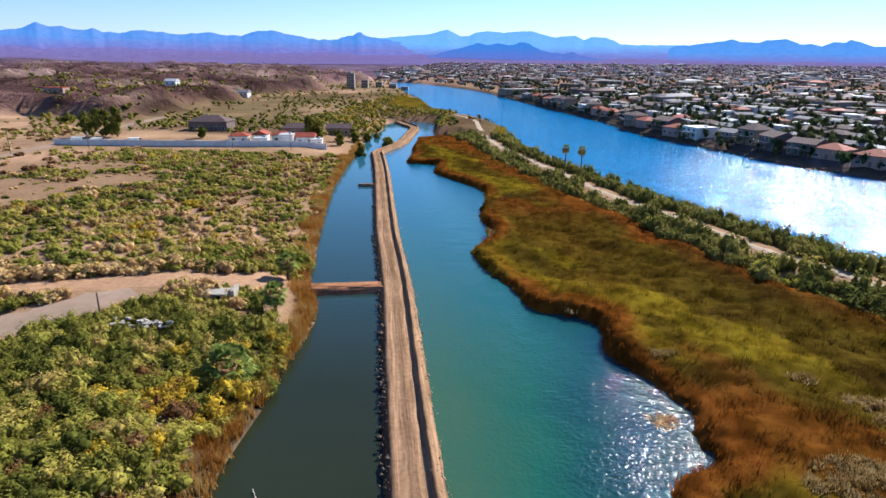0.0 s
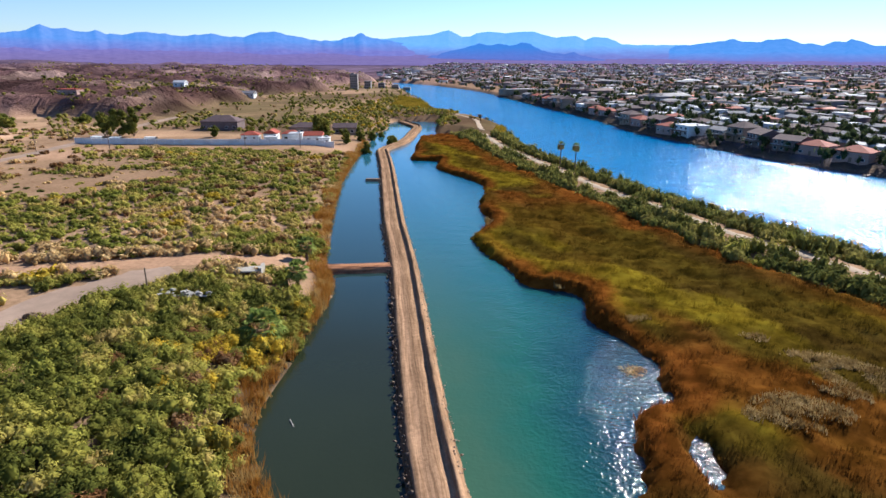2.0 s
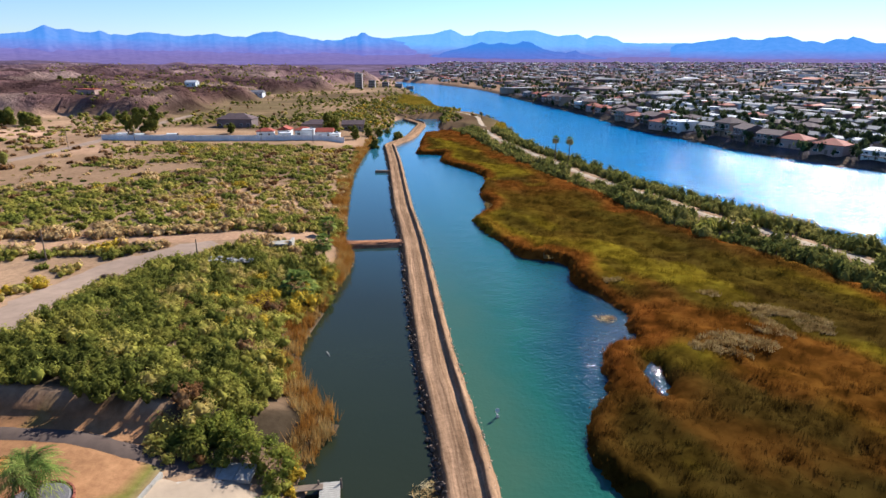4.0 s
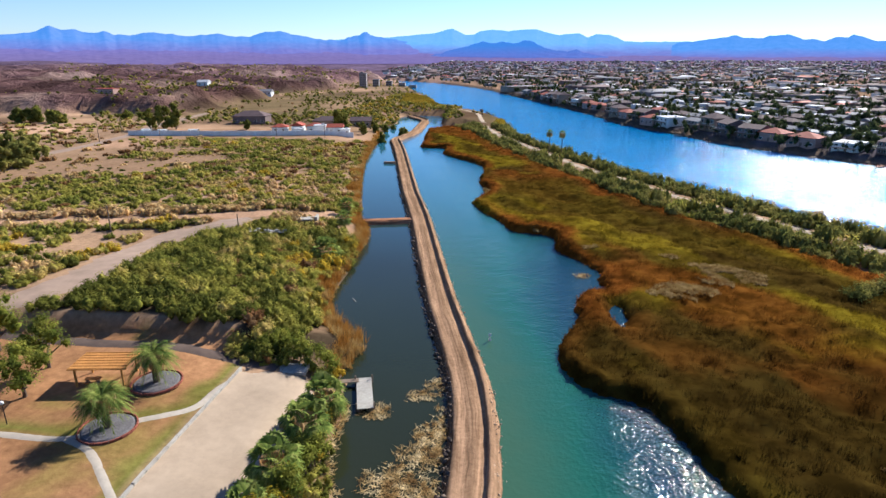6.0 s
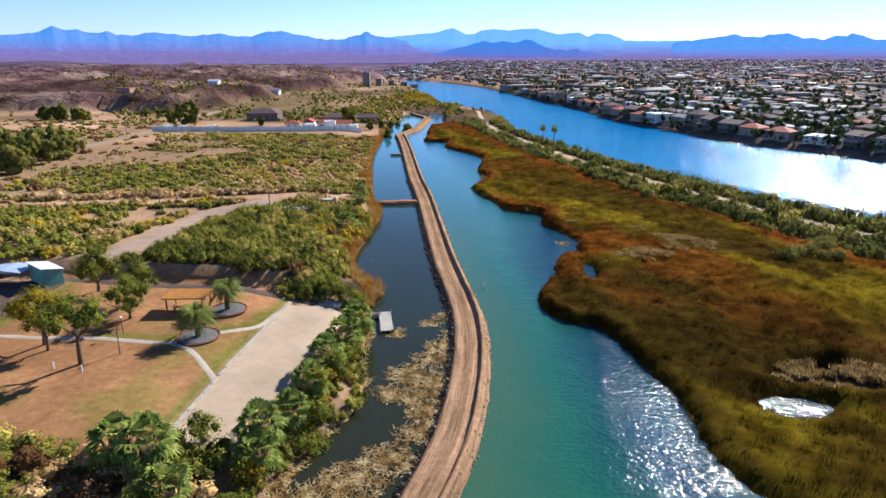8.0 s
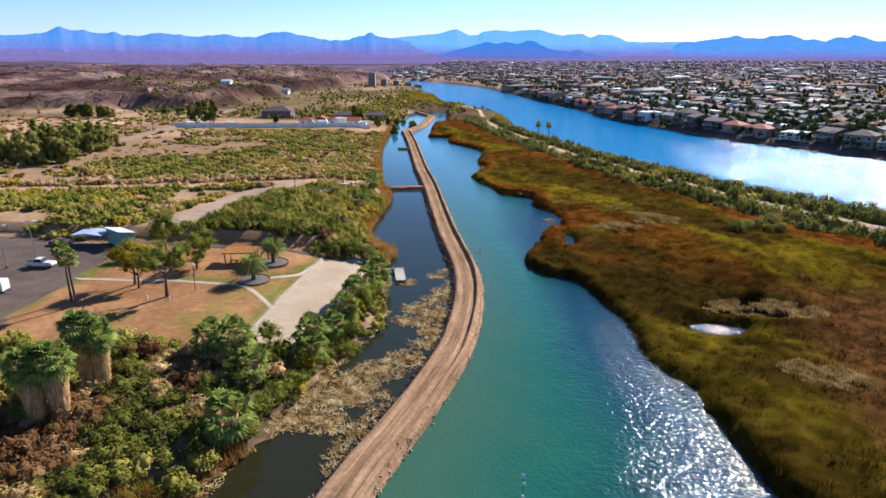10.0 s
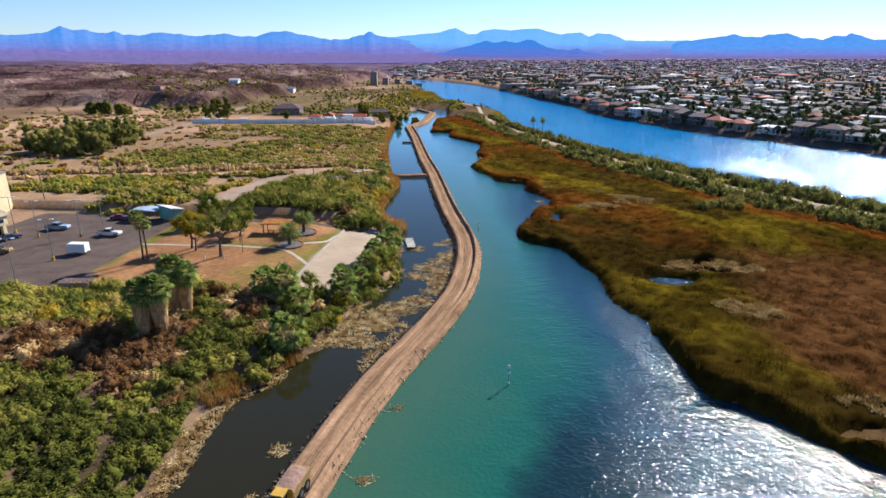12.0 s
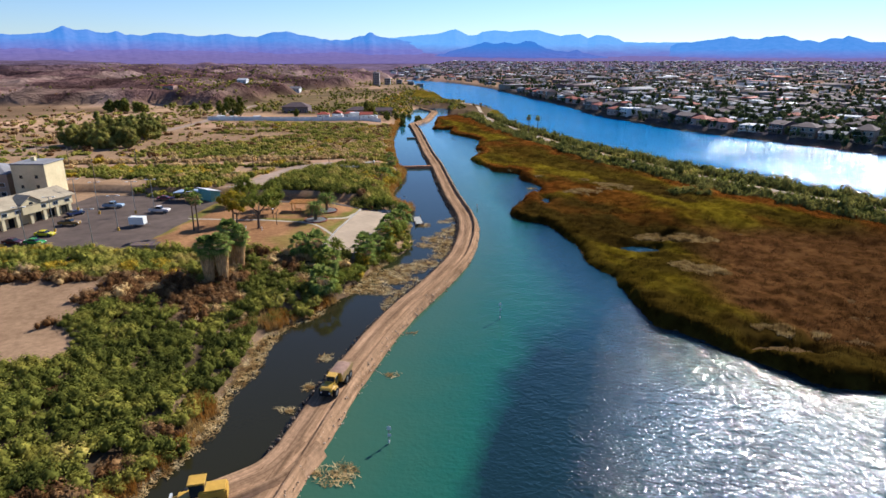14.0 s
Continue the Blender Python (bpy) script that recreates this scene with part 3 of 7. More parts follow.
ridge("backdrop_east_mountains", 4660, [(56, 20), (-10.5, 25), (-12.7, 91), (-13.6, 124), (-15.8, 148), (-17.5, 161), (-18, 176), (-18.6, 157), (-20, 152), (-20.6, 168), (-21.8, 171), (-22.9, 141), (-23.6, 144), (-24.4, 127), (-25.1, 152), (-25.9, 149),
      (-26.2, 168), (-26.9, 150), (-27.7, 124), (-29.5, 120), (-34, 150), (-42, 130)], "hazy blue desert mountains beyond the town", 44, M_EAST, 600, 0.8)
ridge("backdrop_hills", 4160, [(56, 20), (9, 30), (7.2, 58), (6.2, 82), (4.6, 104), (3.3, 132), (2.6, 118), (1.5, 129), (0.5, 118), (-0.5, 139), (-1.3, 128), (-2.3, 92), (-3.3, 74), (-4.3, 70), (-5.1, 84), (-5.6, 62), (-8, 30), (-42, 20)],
      "low hills before the mountains with painted dark blue haze", 50, M_HILL, 120, 0.8)


# ---- plants ----
def merged(name, pieces, mats, ids=None):
    """One mesh from (vertices, triangles) pieces."""
    vs, fs, mi, o = [], [], [], 0
    for k, (v, f) in enumerate(pieces):
        vs.append(v)
        fs.append(f + o)
        mi.append(np.full(len(f), 0 if ids is None else ids[k]))
        o += len(v)
    v, f, mi = np.concatenate(vs), np.concatenate(fs), np.concatenate(mi)
    me = bpy.data.meshes.new(name)
    me.vertices.add(len(v))
    me.vertices.foreach_set("co", v.reshape(-1).astype(np.float32))
    me.loops.add(3 * len(f))
    me.loops.foreach_set("vertex_index", f.reshape(-1).astype(np.int32))
    me.polygons.add(len(f))
    me.polygons.foreach_set("loop_start", np.arange(0, 3 * len(f), 3, dtype=np.int32))
    for m in mats:
        me.materials.append(m)
    me.polygons.foreach_set("material_index", mi.astype(np.int32))
    me.update(calc_edges=True)
    return me


def ball(rng, rx, ry, rz, cz, rough, n=9, rows=4):
    """A lumpy ball of triangles."""
    u = np.linspace(0, 2 * np.pi, n, endpoint=False)
    w = np.linspace(-0.40, 0.46, rows) * np.pi
    v = np.array([(np.cos(a) * np.cos(b), np.sin(a) * np.cos(b), np.sin(b)) for b in w for a in u])
    v *= 1 + rough * (rng.rand(len(v), 1) - 0.5)
    f = []
    for r in range(rows - 1):
        for k in range(n):
            a, b, c, d = r * n + k, r * n + (k + 1) % n, (r + 1) * n + (k + 1) % n, (r + 1) * n + k
            f += [(a, b, c), (a, c, d)]
    f += [((rows - 1) * n, (rows - 1) * n + k, (rows - 1) * n + k + 1) for k in range(1, n - 1)]
    return v * (rx, ry, rz) + (0, 0, cz), np.array(f)


def leaves(rng, centre, radii, count, size, loose=0.3):
    """Loose leaf clumps over a lumpy crown."""
    d = rng.randn(count, 3)
    d /= np.linalg.norm(d, axis=1)[:, None]
    d[:, 2] = np.where(d[:, 2] < -0.35, -d[:, 2], d[:, 2])
    p = centre + d * radii * (1.16 - loose + loose * rng.rand(count, 1))
    n = 1.0 * d + 0.34 * rng.randn(count, 3) + (0, 0, 0.45)
    n /= np.linalg.norm(n, axis=1)[:, None]
    a = np.cross(n, rng.randn(count, 3))
    a /= np.linalg.norm(a, axis=1)[:, None]
    b = np.cross(n, a)
    s = size * (0.6 + 0.8 * rng.rand(count, 1))
    v = np.stack([p + 1.3 * a * s, p - 0.7 * a * s + 0.55 * b * s, p - 0.7 * a * s - 0.55 * b * s], 1).reshape(-1, 3)
    return v, np.arange(3 * count).reshape(-1, 3)


def shrub_piece(seed, r, h, count=230, size=0.2):
    """A shrub of several lumps, as (vertices, triangles)."""
    rng = np.random.RandomState(seed)
    out = []
    lumps = 5 + seed % 3
    for k in range(lumps):
        a = rng.rand() * 6.28
        o = np.array([np.cos(a), np.sin(a), 0]) * r * (0.0 if k == 0 else 0.4 + 0.5 * rng.rand())
        q = r * (0.55 if k == 0 else 0.28 + 0.25 * rng.rand())
        hh = h * (0.52 if k == 0 else 0.26 + 0.26 * rng.rand())
        v, f = ball(rng, q * 0.74, q * 0.74, hh * 0.80, hh * 0.80, 0.5, 5, 3)
        out.append((v + o, f))
        out.append(leaves(rng, o + (0, 0, hh * 0.95), np.array([q, q, hh * 1.02]), int(count / lumps), size, 0.5))
    o = 0
    vs, fs = [], []
    for v, f in out:
        vs.append(v)
        fs.append(f + o)
        o += len(v)
    return np.concatenate(vs), np.concatenate(fs)


def reed_material():
    """Reeds: the colour of each stand, finer mottling and the tone of each blade; low light shines through."""
    m = foliage("reed_blades", [(0.62, 0.60, 0.55), (1.05, 1.0, 0.95), (1.40, 1.42, 1.35)], scale=0.32, spread=0.3, detail=6, through=0.4)
    nt = m.node_tree
    a = nt.nodes.new("ShaderNodeVertexColor")
    a.layer_name = "stand"
    b, t = nt.nodes["Principled BSDF"], nt.nodes["Translucent BSDF"]
    c = mix(nt, 1.0, b.inputs["Base Color"].links[0].from_socket, a.outputs["Color"], "MULTIPLY")
    nt.links.new(c, b.inputs["Base Color"])
    nt.links.new(c, t.inputs["Color"])
    return m


M_SHRUB = foliage("shrub_leaves", [(0.165, 0.172, 0.034), (0.262, 0.248, 0.046), (0.355, 0.306, 0.066), (0.420, 0.310, 0.100)], scale=0.10, spread=0.25)
M_THICKET = foliage("thicket_leaves", [(0.074, 0.080, 0.018), (0.155, 0.155, 0.030), (0.262, 0.230, 0.046)], scale=0.16, spread=0.28)
M_GOLD = foliage("yellow_shrub_leaves", [(0.360, 0.250, 0.030), (0.470, 0.320, 0.030), (0.360, 0.280, 0.050)], scale=0.3)
M_DRY = foliage("dry_brush", [(0.360, 0.225, 0.100), (0.520, 0.350, 0.160), (0.600, 0.430, 0.220)], scale=0.25)
M_GREY = foliage("grey_brush", [(0.125, 0.062, 0.028), (0.200, 0.098, 0.040), (0.250, 0.150, 0.075)], scale=0.25)
M_LEVEE = foliage("levee_bush_leaves", [(0.110, 0.118, 0.032), (0.200, 0.185, 0.046), (0.290, 0.245, 0.070)], scale=0.2, spread=0.25)
M_REED = reed_material()
M_RUST = foliage("rust_reed_blades", [(0.258, 0.109, 0.0204), (0.34, 0.163, 0.034), (0.408, 0.272, 0.102)], scale=0.25, spread=0.25, through=0.35)
M_GOLDREED = foliage("golden_reed_blades", [(0.14, 0.10, 0.014), (0.24, 0.17, 0.02), (0.30, 0.20, 0.03)], scale=0.08)
M_PALE = foliage("pale_marsh_reeds", [(0.150, 0.092, 0.036), (0.250, 0.165, 0.066), (0.350, 0.250, 0.120)], scale=0.5)
M_STRAW = foliage("dead_reed_straw", [(0.230, 0.130, 0.050), (0.450, 0.310, 0.145), (0.640, 0.500, 0.300)], scale=0.55, spread=0.45, through=0.4)
M_TOWNLEAF = foliage("town_tree_leaves", [(0.034, 0.048, 0.024), (0.060, 0.078, 0.034), (0.105, 0.110, 0.045)], scale=0.1)
M_LEAF = foliage("tree_leaves", [(0.102, 0.122, 0.0224), (0.177, 0.19, 0.0326), (0.258, 0.245, 0.0442)], scale=0.5, through=0.45)
M_YLEAF = foliage("autumn_tree_leaves", [(0.163, 0.15, 0.0204), (0.272, 0.211, 0.0204), (0.354, 0.245, 0.0238)], scale=0.6, through=0.4)
M_PALM = foliage("palm_fronds", [(0.0884, 0.126, 0.0306), (0.163, 0.204, 0.0476), (0.272, 0.286, 0.0816)], scale=0.8, spread=0.4, through=0.35)
M_SKIRT = foliage("dead_palm_fronds", [(0.460, 0.280, 0.130), (0.640, 0.430, 0.230)], scale=1.0, through=0.35)


def ground_z(x, y):
    return height(np.asarray(x, float), np.asarray(y, float))


ROAD_W = [(-330, 62), (-205, 70), (-150, 80), (-120, 87.5), (-98, 92), (-80, 98), (-62, 105), (-46, 111)]
TRACK = [(-67, 97), (-73, 90), (-78, 83), (-79.5, 74), (-78.5, 62), (-77, 52), (-77.5, 43), (-81, 35)]
FAR_ROAD = [(-420, 60), (-300, 78), (-228, 108), (-205, 150), (-198, 200), (-202, 245), (-215, 300), (-225, 380)]
SANDY = [(-80, -52, 10), (-72, -54, 7), (-90, 72, 7), (-93, 66, 6), (-88, 82, 5), (-92, -52, 12), (-84, -47, 9), (-76, -46, 7), (-67, -67, 9), (-76, -61, 8), (-72, -64, 7), (-84, -62, 8), (-150, 165, 22), (-175, 150, 20), (-130, 185, 14), (-190, 185, 16), (-150, 205, 14), (-98, 78, 6), (-106, 70, 5), (-96, 58, 4), (-60, 58, 2.5), (-200, 20, 20)]
PARKING = [(-126, -25), (-77, -22.5), (-82, 28), (-123, 31)]
PARK = [(-79, -23), (-38, -15), (-36, 29), (-83, 31)]
ROAD_S, TRACK_S, FROAD_S = smooth_line(ROAD_W, 2.0), smooth_line(TRACK, 2.0), smooth_line(FAR_ROAD, 4.0)


def open_ground(x, y):
    """Where no shrub grows."""
    r = (dist_line(x, y, ROAD_S) < 4.8) | (dist_line(x, y, TRACK_S) < 6.0) | (dist_line(x, y, FROAD_S) < 5)
    for a, b, q in SANDY:
        r |= np.hypot(x - a, (y - b) * 1.3) < q * (1 + 0.35 * value_noise(x, y, 6, 3, 60))
    r |= inside(x, y, PARKING) | inside(x, y, PARK) | inside(x, y, BEACH) | (((x + 57.9) / 5) ** 2 + ((y - 84.4) / 1.8) ** 2 < 1) | (np.hypot(x + 74.9, y - 73.1) < 3)
    r |= (x < -112) & (y > -30) & (y < 45)
    r |= (x > -86) & (x < -41) & (y > 27) & (y < 34.6 + 1.8 * value_noise(x, y, 8, 2, 61))
    r |= (y > 243) & (y < 300) & (x > -215) & (x < -82)
    return r


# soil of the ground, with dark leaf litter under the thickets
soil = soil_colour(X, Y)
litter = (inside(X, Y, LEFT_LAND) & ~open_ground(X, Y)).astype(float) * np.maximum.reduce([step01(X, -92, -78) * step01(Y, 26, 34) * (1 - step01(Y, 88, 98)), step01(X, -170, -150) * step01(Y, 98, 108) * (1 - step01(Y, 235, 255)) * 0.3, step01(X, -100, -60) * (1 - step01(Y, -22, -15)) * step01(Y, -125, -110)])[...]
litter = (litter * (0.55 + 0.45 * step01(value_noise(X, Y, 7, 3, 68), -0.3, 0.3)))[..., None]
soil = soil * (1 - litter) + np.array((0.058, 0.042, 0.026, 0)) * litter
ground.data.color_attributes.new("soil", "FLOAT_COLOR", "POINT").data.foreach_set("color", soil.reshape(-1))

VARIANTS = {}
for k in range(8):
    VARIANTS[k] = shrub_piece(100 + k, 1.0, 1.0, 330, 0.082)
    VARIANTS[k + 8] = shrub_piece(100 + k, 1.0, 1.0, 105, 0.135)


def placed(piece, x, y, z, sx, sz, turn):
    v, f = piece
    c, s = math.cos(turn), math.sin(turn)
    w = np.stack([(v[:, 0] * c - v[:, 1] * s) * sx + x, (v[:, 0] * s + v[:, 1] * c) * sx + y, v[:, 2] * sz + z], 1)
    return w, f


def scatter(count, box, keep, seed):
    r = np.random.RandomState(seed)
    x, y = r.uniform(box[0], box[1], count), r.uniform(box[2], box[3], count)
    k = keep(x, y)
    return x[k], y[k]


SHRUBS = []


def shrub_field(x, y, r0, r1, h, mats, weights, seed, sep=0.62, far_field=False, zone=None):
    """Chooses places for shrubs, the wider ones first, so that they crowd but do not merge."""
    r = np.random.RandomState(seed)
    size = r.uniform(r0, r1, len(x)) * (0.8 + 0.4 * r.rand(len(x)))
    cell = {}
    z = ground_z(x, y)
    for i in np.argsort(-size):
        a, b = int(x[i] // 3), int(y[i] // 3)
        ok = True
        for da in (-1, 0, 1):
            for db in (-1, 0, 1):
                for j in cell.get((a + da, b + db), ()):
                    if math.hypot(x[i] - x[j], y[i] - y[j]) < sep * (size[i] + size[j]):
                        ok = False
        if ok:
            cell.setdefault((a, b), []).append(i)
            p = value_noise(np.array([x[i]]), np.array([y[i]]), 22, 2, seed + 3)[0]
            m = mats[int(np.searchsorted(np.cumsum(weights), np.clip(r.rand() * 0.75 + 0.35 * (p + 0.4), 0, 0.999)))]
            m = zone(x[i], y[i], r.rand(), m) if zone else m
            SHRUBS.append((x[i], y[i], z[i] - 0.08, size[i], size[i] * h * r.uniform(0.75, 1.25), r.rand() * 6.28, m, r.randint(8) + (8 if far_field else 0)))


left_in = lambda x, y: inside(x, y, LEFT_LAND) & ~open_ground(x, y) & (dist_line(x, y, BANK_S) > np.where(y < -20, 2.0, 2.4) + 3.2 * value_noise(x, y, 14, 3, 90))
x, y = scatter(9000, (-84, -33, 28, 92), left_in, 1)
shrub_field(x, y, 0.8, 2.2, 0.95, [M_THICKET, M_SHRUB, M_GREY, M_GOLD], [0.60, 0.28, 0.06, 0.06], 11, 0.46)
x, y = scatter(2600, (-150, -84, 30, 90), left_in, 2)
shrub_field(x, y, 1.0, 2.2, 0.8, [M_GOLD, M_SHRUB, M_THICKET, M_DRY], [0.15, 0.50, 0.20, 0.15], 12, 0.66, True)
x, y = scatter(8000, (-165, -45, 100, 255), left_in, 3)
shrub_field(x, y, 0.9, 2.2, 0.7, [M_THICKET, M_SHRUB, M_GREY, M_DRY, M_GOLD], [0.20, 0.50, 0.06, 0.16, 0.08], 13, 0.68, True)


def south_zone(x, y, u, m):
    """Rust brush in a hollow, yellow-green shrubs above it, dark green thicket elsewhere."""
    if ((x + 62) / 20) ** 2 + ((y + 43) / 7) ** 2 < 1 or x < -66 and y < -38:
        return M_GREY if u < 0.85 else M_DRY
    if y > -38 and x < -58:
        return M_SHRUB if u < 0.72 else M_GOLD if u < 0.82 else M_THICKET
    return m


x, y = scatter(8000, (-112, -30, -112, -14), left_in, 4)
shrub_field(x, y, 1.0, 2.4, 0.85, [M_THICKET, M_SHRUB, M_GREY, M_DRY], [0.74, 0.06, 0.14, 0.06], 14, 0.45, False, south_zone)
x, y = scatter(900, (-72, -46, 88, 128), left_in, 8)
shrub_field(x, y, 0.8, 1.9, 0.9, [M_THICKET, M_SHRUB, M_DRY], [0.4, 0.4, 0.2], 18, 0.55, True)
x, y = scatter(1700, (-330, -165, -40, 300), left_in, 5)
shrub_field(x, y, 1.2, 2.6, 0.7, [M_SHRUB, M_GREY, M_DRY], [0.5, 0.3, 0.2], 15, 0.8, True)
x, y = scatter(6000, (-190, -56, 66, 126), lambda x, y: (np.abs(dist_line(x, y, ROAD_S) - 6.0) < 1.6) & (dist_line(x, y, TRACK_S) > 5.5) & (y > 66 - 0.23 * (x + 190) + 0.45 * (x + 190)), 6)
shrub_field(x, y, 1.7, 2.8, 0.8, [M_DRY, M_GOLD], [0.9, 0.1], 16, 0.48, True)

x, y = scatter(420, (-27, -17.5, -24, 31), lambda x, y: inside(x, y, LEFT_LAND) & (dist_line(x, y, BANK_S) < 5.0) & (dist_line(x, y, BANK_S) > 0.8), 9)
shrub_field(x, y, 0.7, 1.6, 0.95, [M_DRY, M_THICKET, M_SHRUB, M_GOLD], [0.25, 0.35, 0.25, 0.15], 19, 0.5)

for x, y, q, m in ((-39.7, 71.9, 2.6, M_GOLD), (-38.6, 73.8, 2.0, M_GOLD), (-36.2, 50.0, 2.4, M_GOLD), (-37.6, 48.2, 2.0, M_SHRUB), (-38.9, 86.4, 2.2, M_GOLD), (-40.5, 88.0, 1.8, M_GOLD), (-41, 90.5, 2.0, M_THICKET), (-42.5, 93, 2.2, M_THICKET),
                   (-62.3, 52.8, 2.0, M_DRY), (-64.6, 53.2, 1.8, M_DRY), (-60.2, 52.0, 1.7, M_DRY), (-63.0, 55.0, 1.6, M_DRY), (-35.4, 44.6, 2.2, M_SHRUB), (-84, 66, 2.0, M_GOLD), (-86.5, 63, 2.1, M_GOLD), (-85, 58, 1.8, M_GOLD), (-87, 70, 1.8, M_GOLD), (-85.5, 75, 1.7, M_SHRUB)):
    SHRUBS.append((x, y, float(ground_z(np.array([x]), np.array([y]))[0]) - 0.08, q, q * (1.35 if y > 40 and x > -45 else 0.85), x, m, int(abs(x * 7 + y)) % 8))

x, y = scatter(700, (-215, -95, 120, 242), lambda x, y: open_ground(x, y) & (dist_line(x, y, FROAD_S) > 6), 10)
shrub_field(x, y, 0.5, 1.3, 0.6, [M_DRY, M_SHRUB, M_THICKET], [0.45, 0.35, 0.2], 20, 1.1, True)

# the nearest shrubs stand singly, the others are one growth
SINGLE = [s for s in SHRUBS if (-62 < s[0] < -38 and 36 < s[1] < 62) or (-62 < s[0] < -34 and -62 < s[1] < -36)][:300]
DATA = {}
for s in SINGLE:
    key = (s[6].name, s[7])
    if key not in DATA:
        DATA[key] = merged("shrub", [VARIANTS[s[7]]], [s[6]])
    ob = new("shrub", DATA[key])
    ob.location, ob.rotation_euler, ob.scale = s[:3], (0, 0, s[5]), (s[3], s[3], s[4])
    words = {"thicket_leaves": "dense dark green desert shrub on the river bank", "shrub_leaves": "olive green desert shrub growing in a thicket",
             "yellow_shrub_leaves": "yellow autumn shrub among green thicket", "grey_brush": "grey leafless brush on dry soil", "dry_brush": "dry straw-brown brush on bare soil"}
    tagged(ob, words[s[6].name], "shrub", "shrubs of the bank thicket")
lone = set(map(id, SINGLE))
for m in (M_THICKET, M_SHRUB, M_GOLD, M_GREY, M_DRY):
    some = [placed(VARIANTS[s[7]], s[0], s[1], s[2], s[3], s[4], s[5]) for s in SHRUBS if s[6] is m and id(s) not in lone]
    if some:
        tagged(new("scrub", merged("scrub", some, [m])), "dense " + m.name.replace("_", " ") + " of the desert scrub", "scrub", kind="stuff")


# ---- reeds ----
def reed_tufts(x, y, z, h, seed, blades=6, spread=0.5, width=0.10):
    """Tufts of narrow leaning blades."""
    r = np.random.RandomState(seed)
    n = len(x)
    x, y, z, h = (np.repeat(q, blades) for q in (x, y, z, h))
    m = len(x)
    a = r.rand(m) * 6.283
    bx, by = x + r.randn(m) * 0.22, y + r.randn(m) * 0.22
    tall = h * r.uniform(0.65, 1.15, m)
    lean = spread * r.rand(m) * tall * 0.6
    wx, wy = -np.sin(a) * width * 1.4, np.cos(a) * width * 1.4
    p0 = np.stack([bx - wx, by - wy, z], 1)
    p1 = np.stack([bx + wx, by + wy, z], 1)
    p2 = np.stack([bx + np.cos(a) * lean, by + np.sin(a) * lean, z + tall], 1)
    return np.stack([p0, p1, p2], 1).reshape(-1, 3), np.arange(3 * m).reshape(-1, 3)


OPEN_MARSH = POCKETS + [(47.5, 15.5, 8.0, 3.2), (52, -46, 5, 2.0)]


def marsh_free(x, y):
    r = np.zeros(np.shape(x), bool)
    for a, b, p, q in OPEN_MARSH:
        r |= ((x - a) / p) ** 2 + ((y - b) / q) ** 2 < 1 + 0.5 * value_noise(x, y, 2.5, 2, 80)
    return r


def reed_plain(x, y):
    """The low brown plain in the south-east of the marsh."""
    return step01(x - 0.25 * y, 44, 60) * (1 - step01(y, 18, 36)) * step01(dist_line(x, y, MARSH_S) + 5 * value_noise(x, y, 16, 3, 74), 12, 20)


def marsh_top(x, y):
    d = dist_line(x, y, MARSH_S)
    n = value_noise(x, y, 14, 4, 70)
    low = 1.0
    for a, b, p, q in OPEN_MARSH:
        low = np.minimum(low, np.clip((np.hypot((x - a) / p, (y - b) / q) - 0.9) / 0.9, 0.2, 1))
    tall = low * (0.3 + 1.6 * step01(d, 0, 1.5)) * (0.9 + 0.9 * n) * (1 - 0.6 * reed_plain(x, y))
    return tall + 0.35 * value_noise(x, y, 3.5, 3, 71) + 0.25 * value_noise(x, y, 1.7, 2, 72)


def marsh_colour(x, y):
    """Stands of reeds: rust at the water and the levee, olive and yellow-green bands between, a brown plain; darker
    along the southern brink and towards the south.
    """
    u, v = 0.55 * x - 0.83 * y, 0.83 * x + 0.55 * y
    band = value_noise(u / 2.6, v, 13, 4, 75)
    d, e = dist_line(x, y, MARSH_S), dist_line(x, y, FOOT_S)
    rust, olive, green, dark, plains = (np.array(c) for c in ((0.155, 0.053, 0.010), (0.078, 0.052, 0.008), (0.165, 0.118, 0.010), (0.058, 0.036, 0.008), (0.104, 0.048, 0.018)))
    k = lambda w: w[..., None]
    c = k(1 - step01(band, -0.05, 0.22)) * olive + k(step01(band, -0.05, 0.22)) * green
    spot = k(step01(value_noise(u / 2, v, 17, 4, 76), 0.12, 0.35))
    c = c * (1 - spot) + dark * spot
    spot = k(step01(value_noise(u / 2, v + 90, 22, 4, 77), 0.05, 0.35)) * k((0.60 + 0.25 * step01(y, 40, 90)) * (1 - 0.85 * step01(y, 92, 115) * (1 - step01(y, 160, 185))))
    c = c * (1 - spot) + rust * spot
    wob = 5 * value_noise(x, y, 18, 3, 78)
    side = k(np.maximum((1 - step01(d + 0.7 * wob, 2.5, 6)) * step01(y, 28, 60), (1 - step01(e + wob, 4, 11)))) * k(0.35 + 0.6 * step01(value_noise(x, y, 26, 3, 73), -0.3, 0.1))
    c = c * (1 - side) + rust * side
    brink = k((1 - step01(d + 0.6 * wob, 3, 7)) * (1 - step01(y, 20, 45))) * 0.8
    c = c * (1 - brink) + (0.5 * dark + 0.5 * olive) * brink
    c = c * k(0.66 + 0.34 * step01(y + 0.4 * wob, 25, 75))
    flat = k(reed_plain(x, y))
    c = c * (1 - flat) + (plains * k(0.9 + 0.5 * band)) * flat
    return np.concatenate([np.clip(c, 0, 1), np.ones((*c.shape[:-1], 1))], -1)


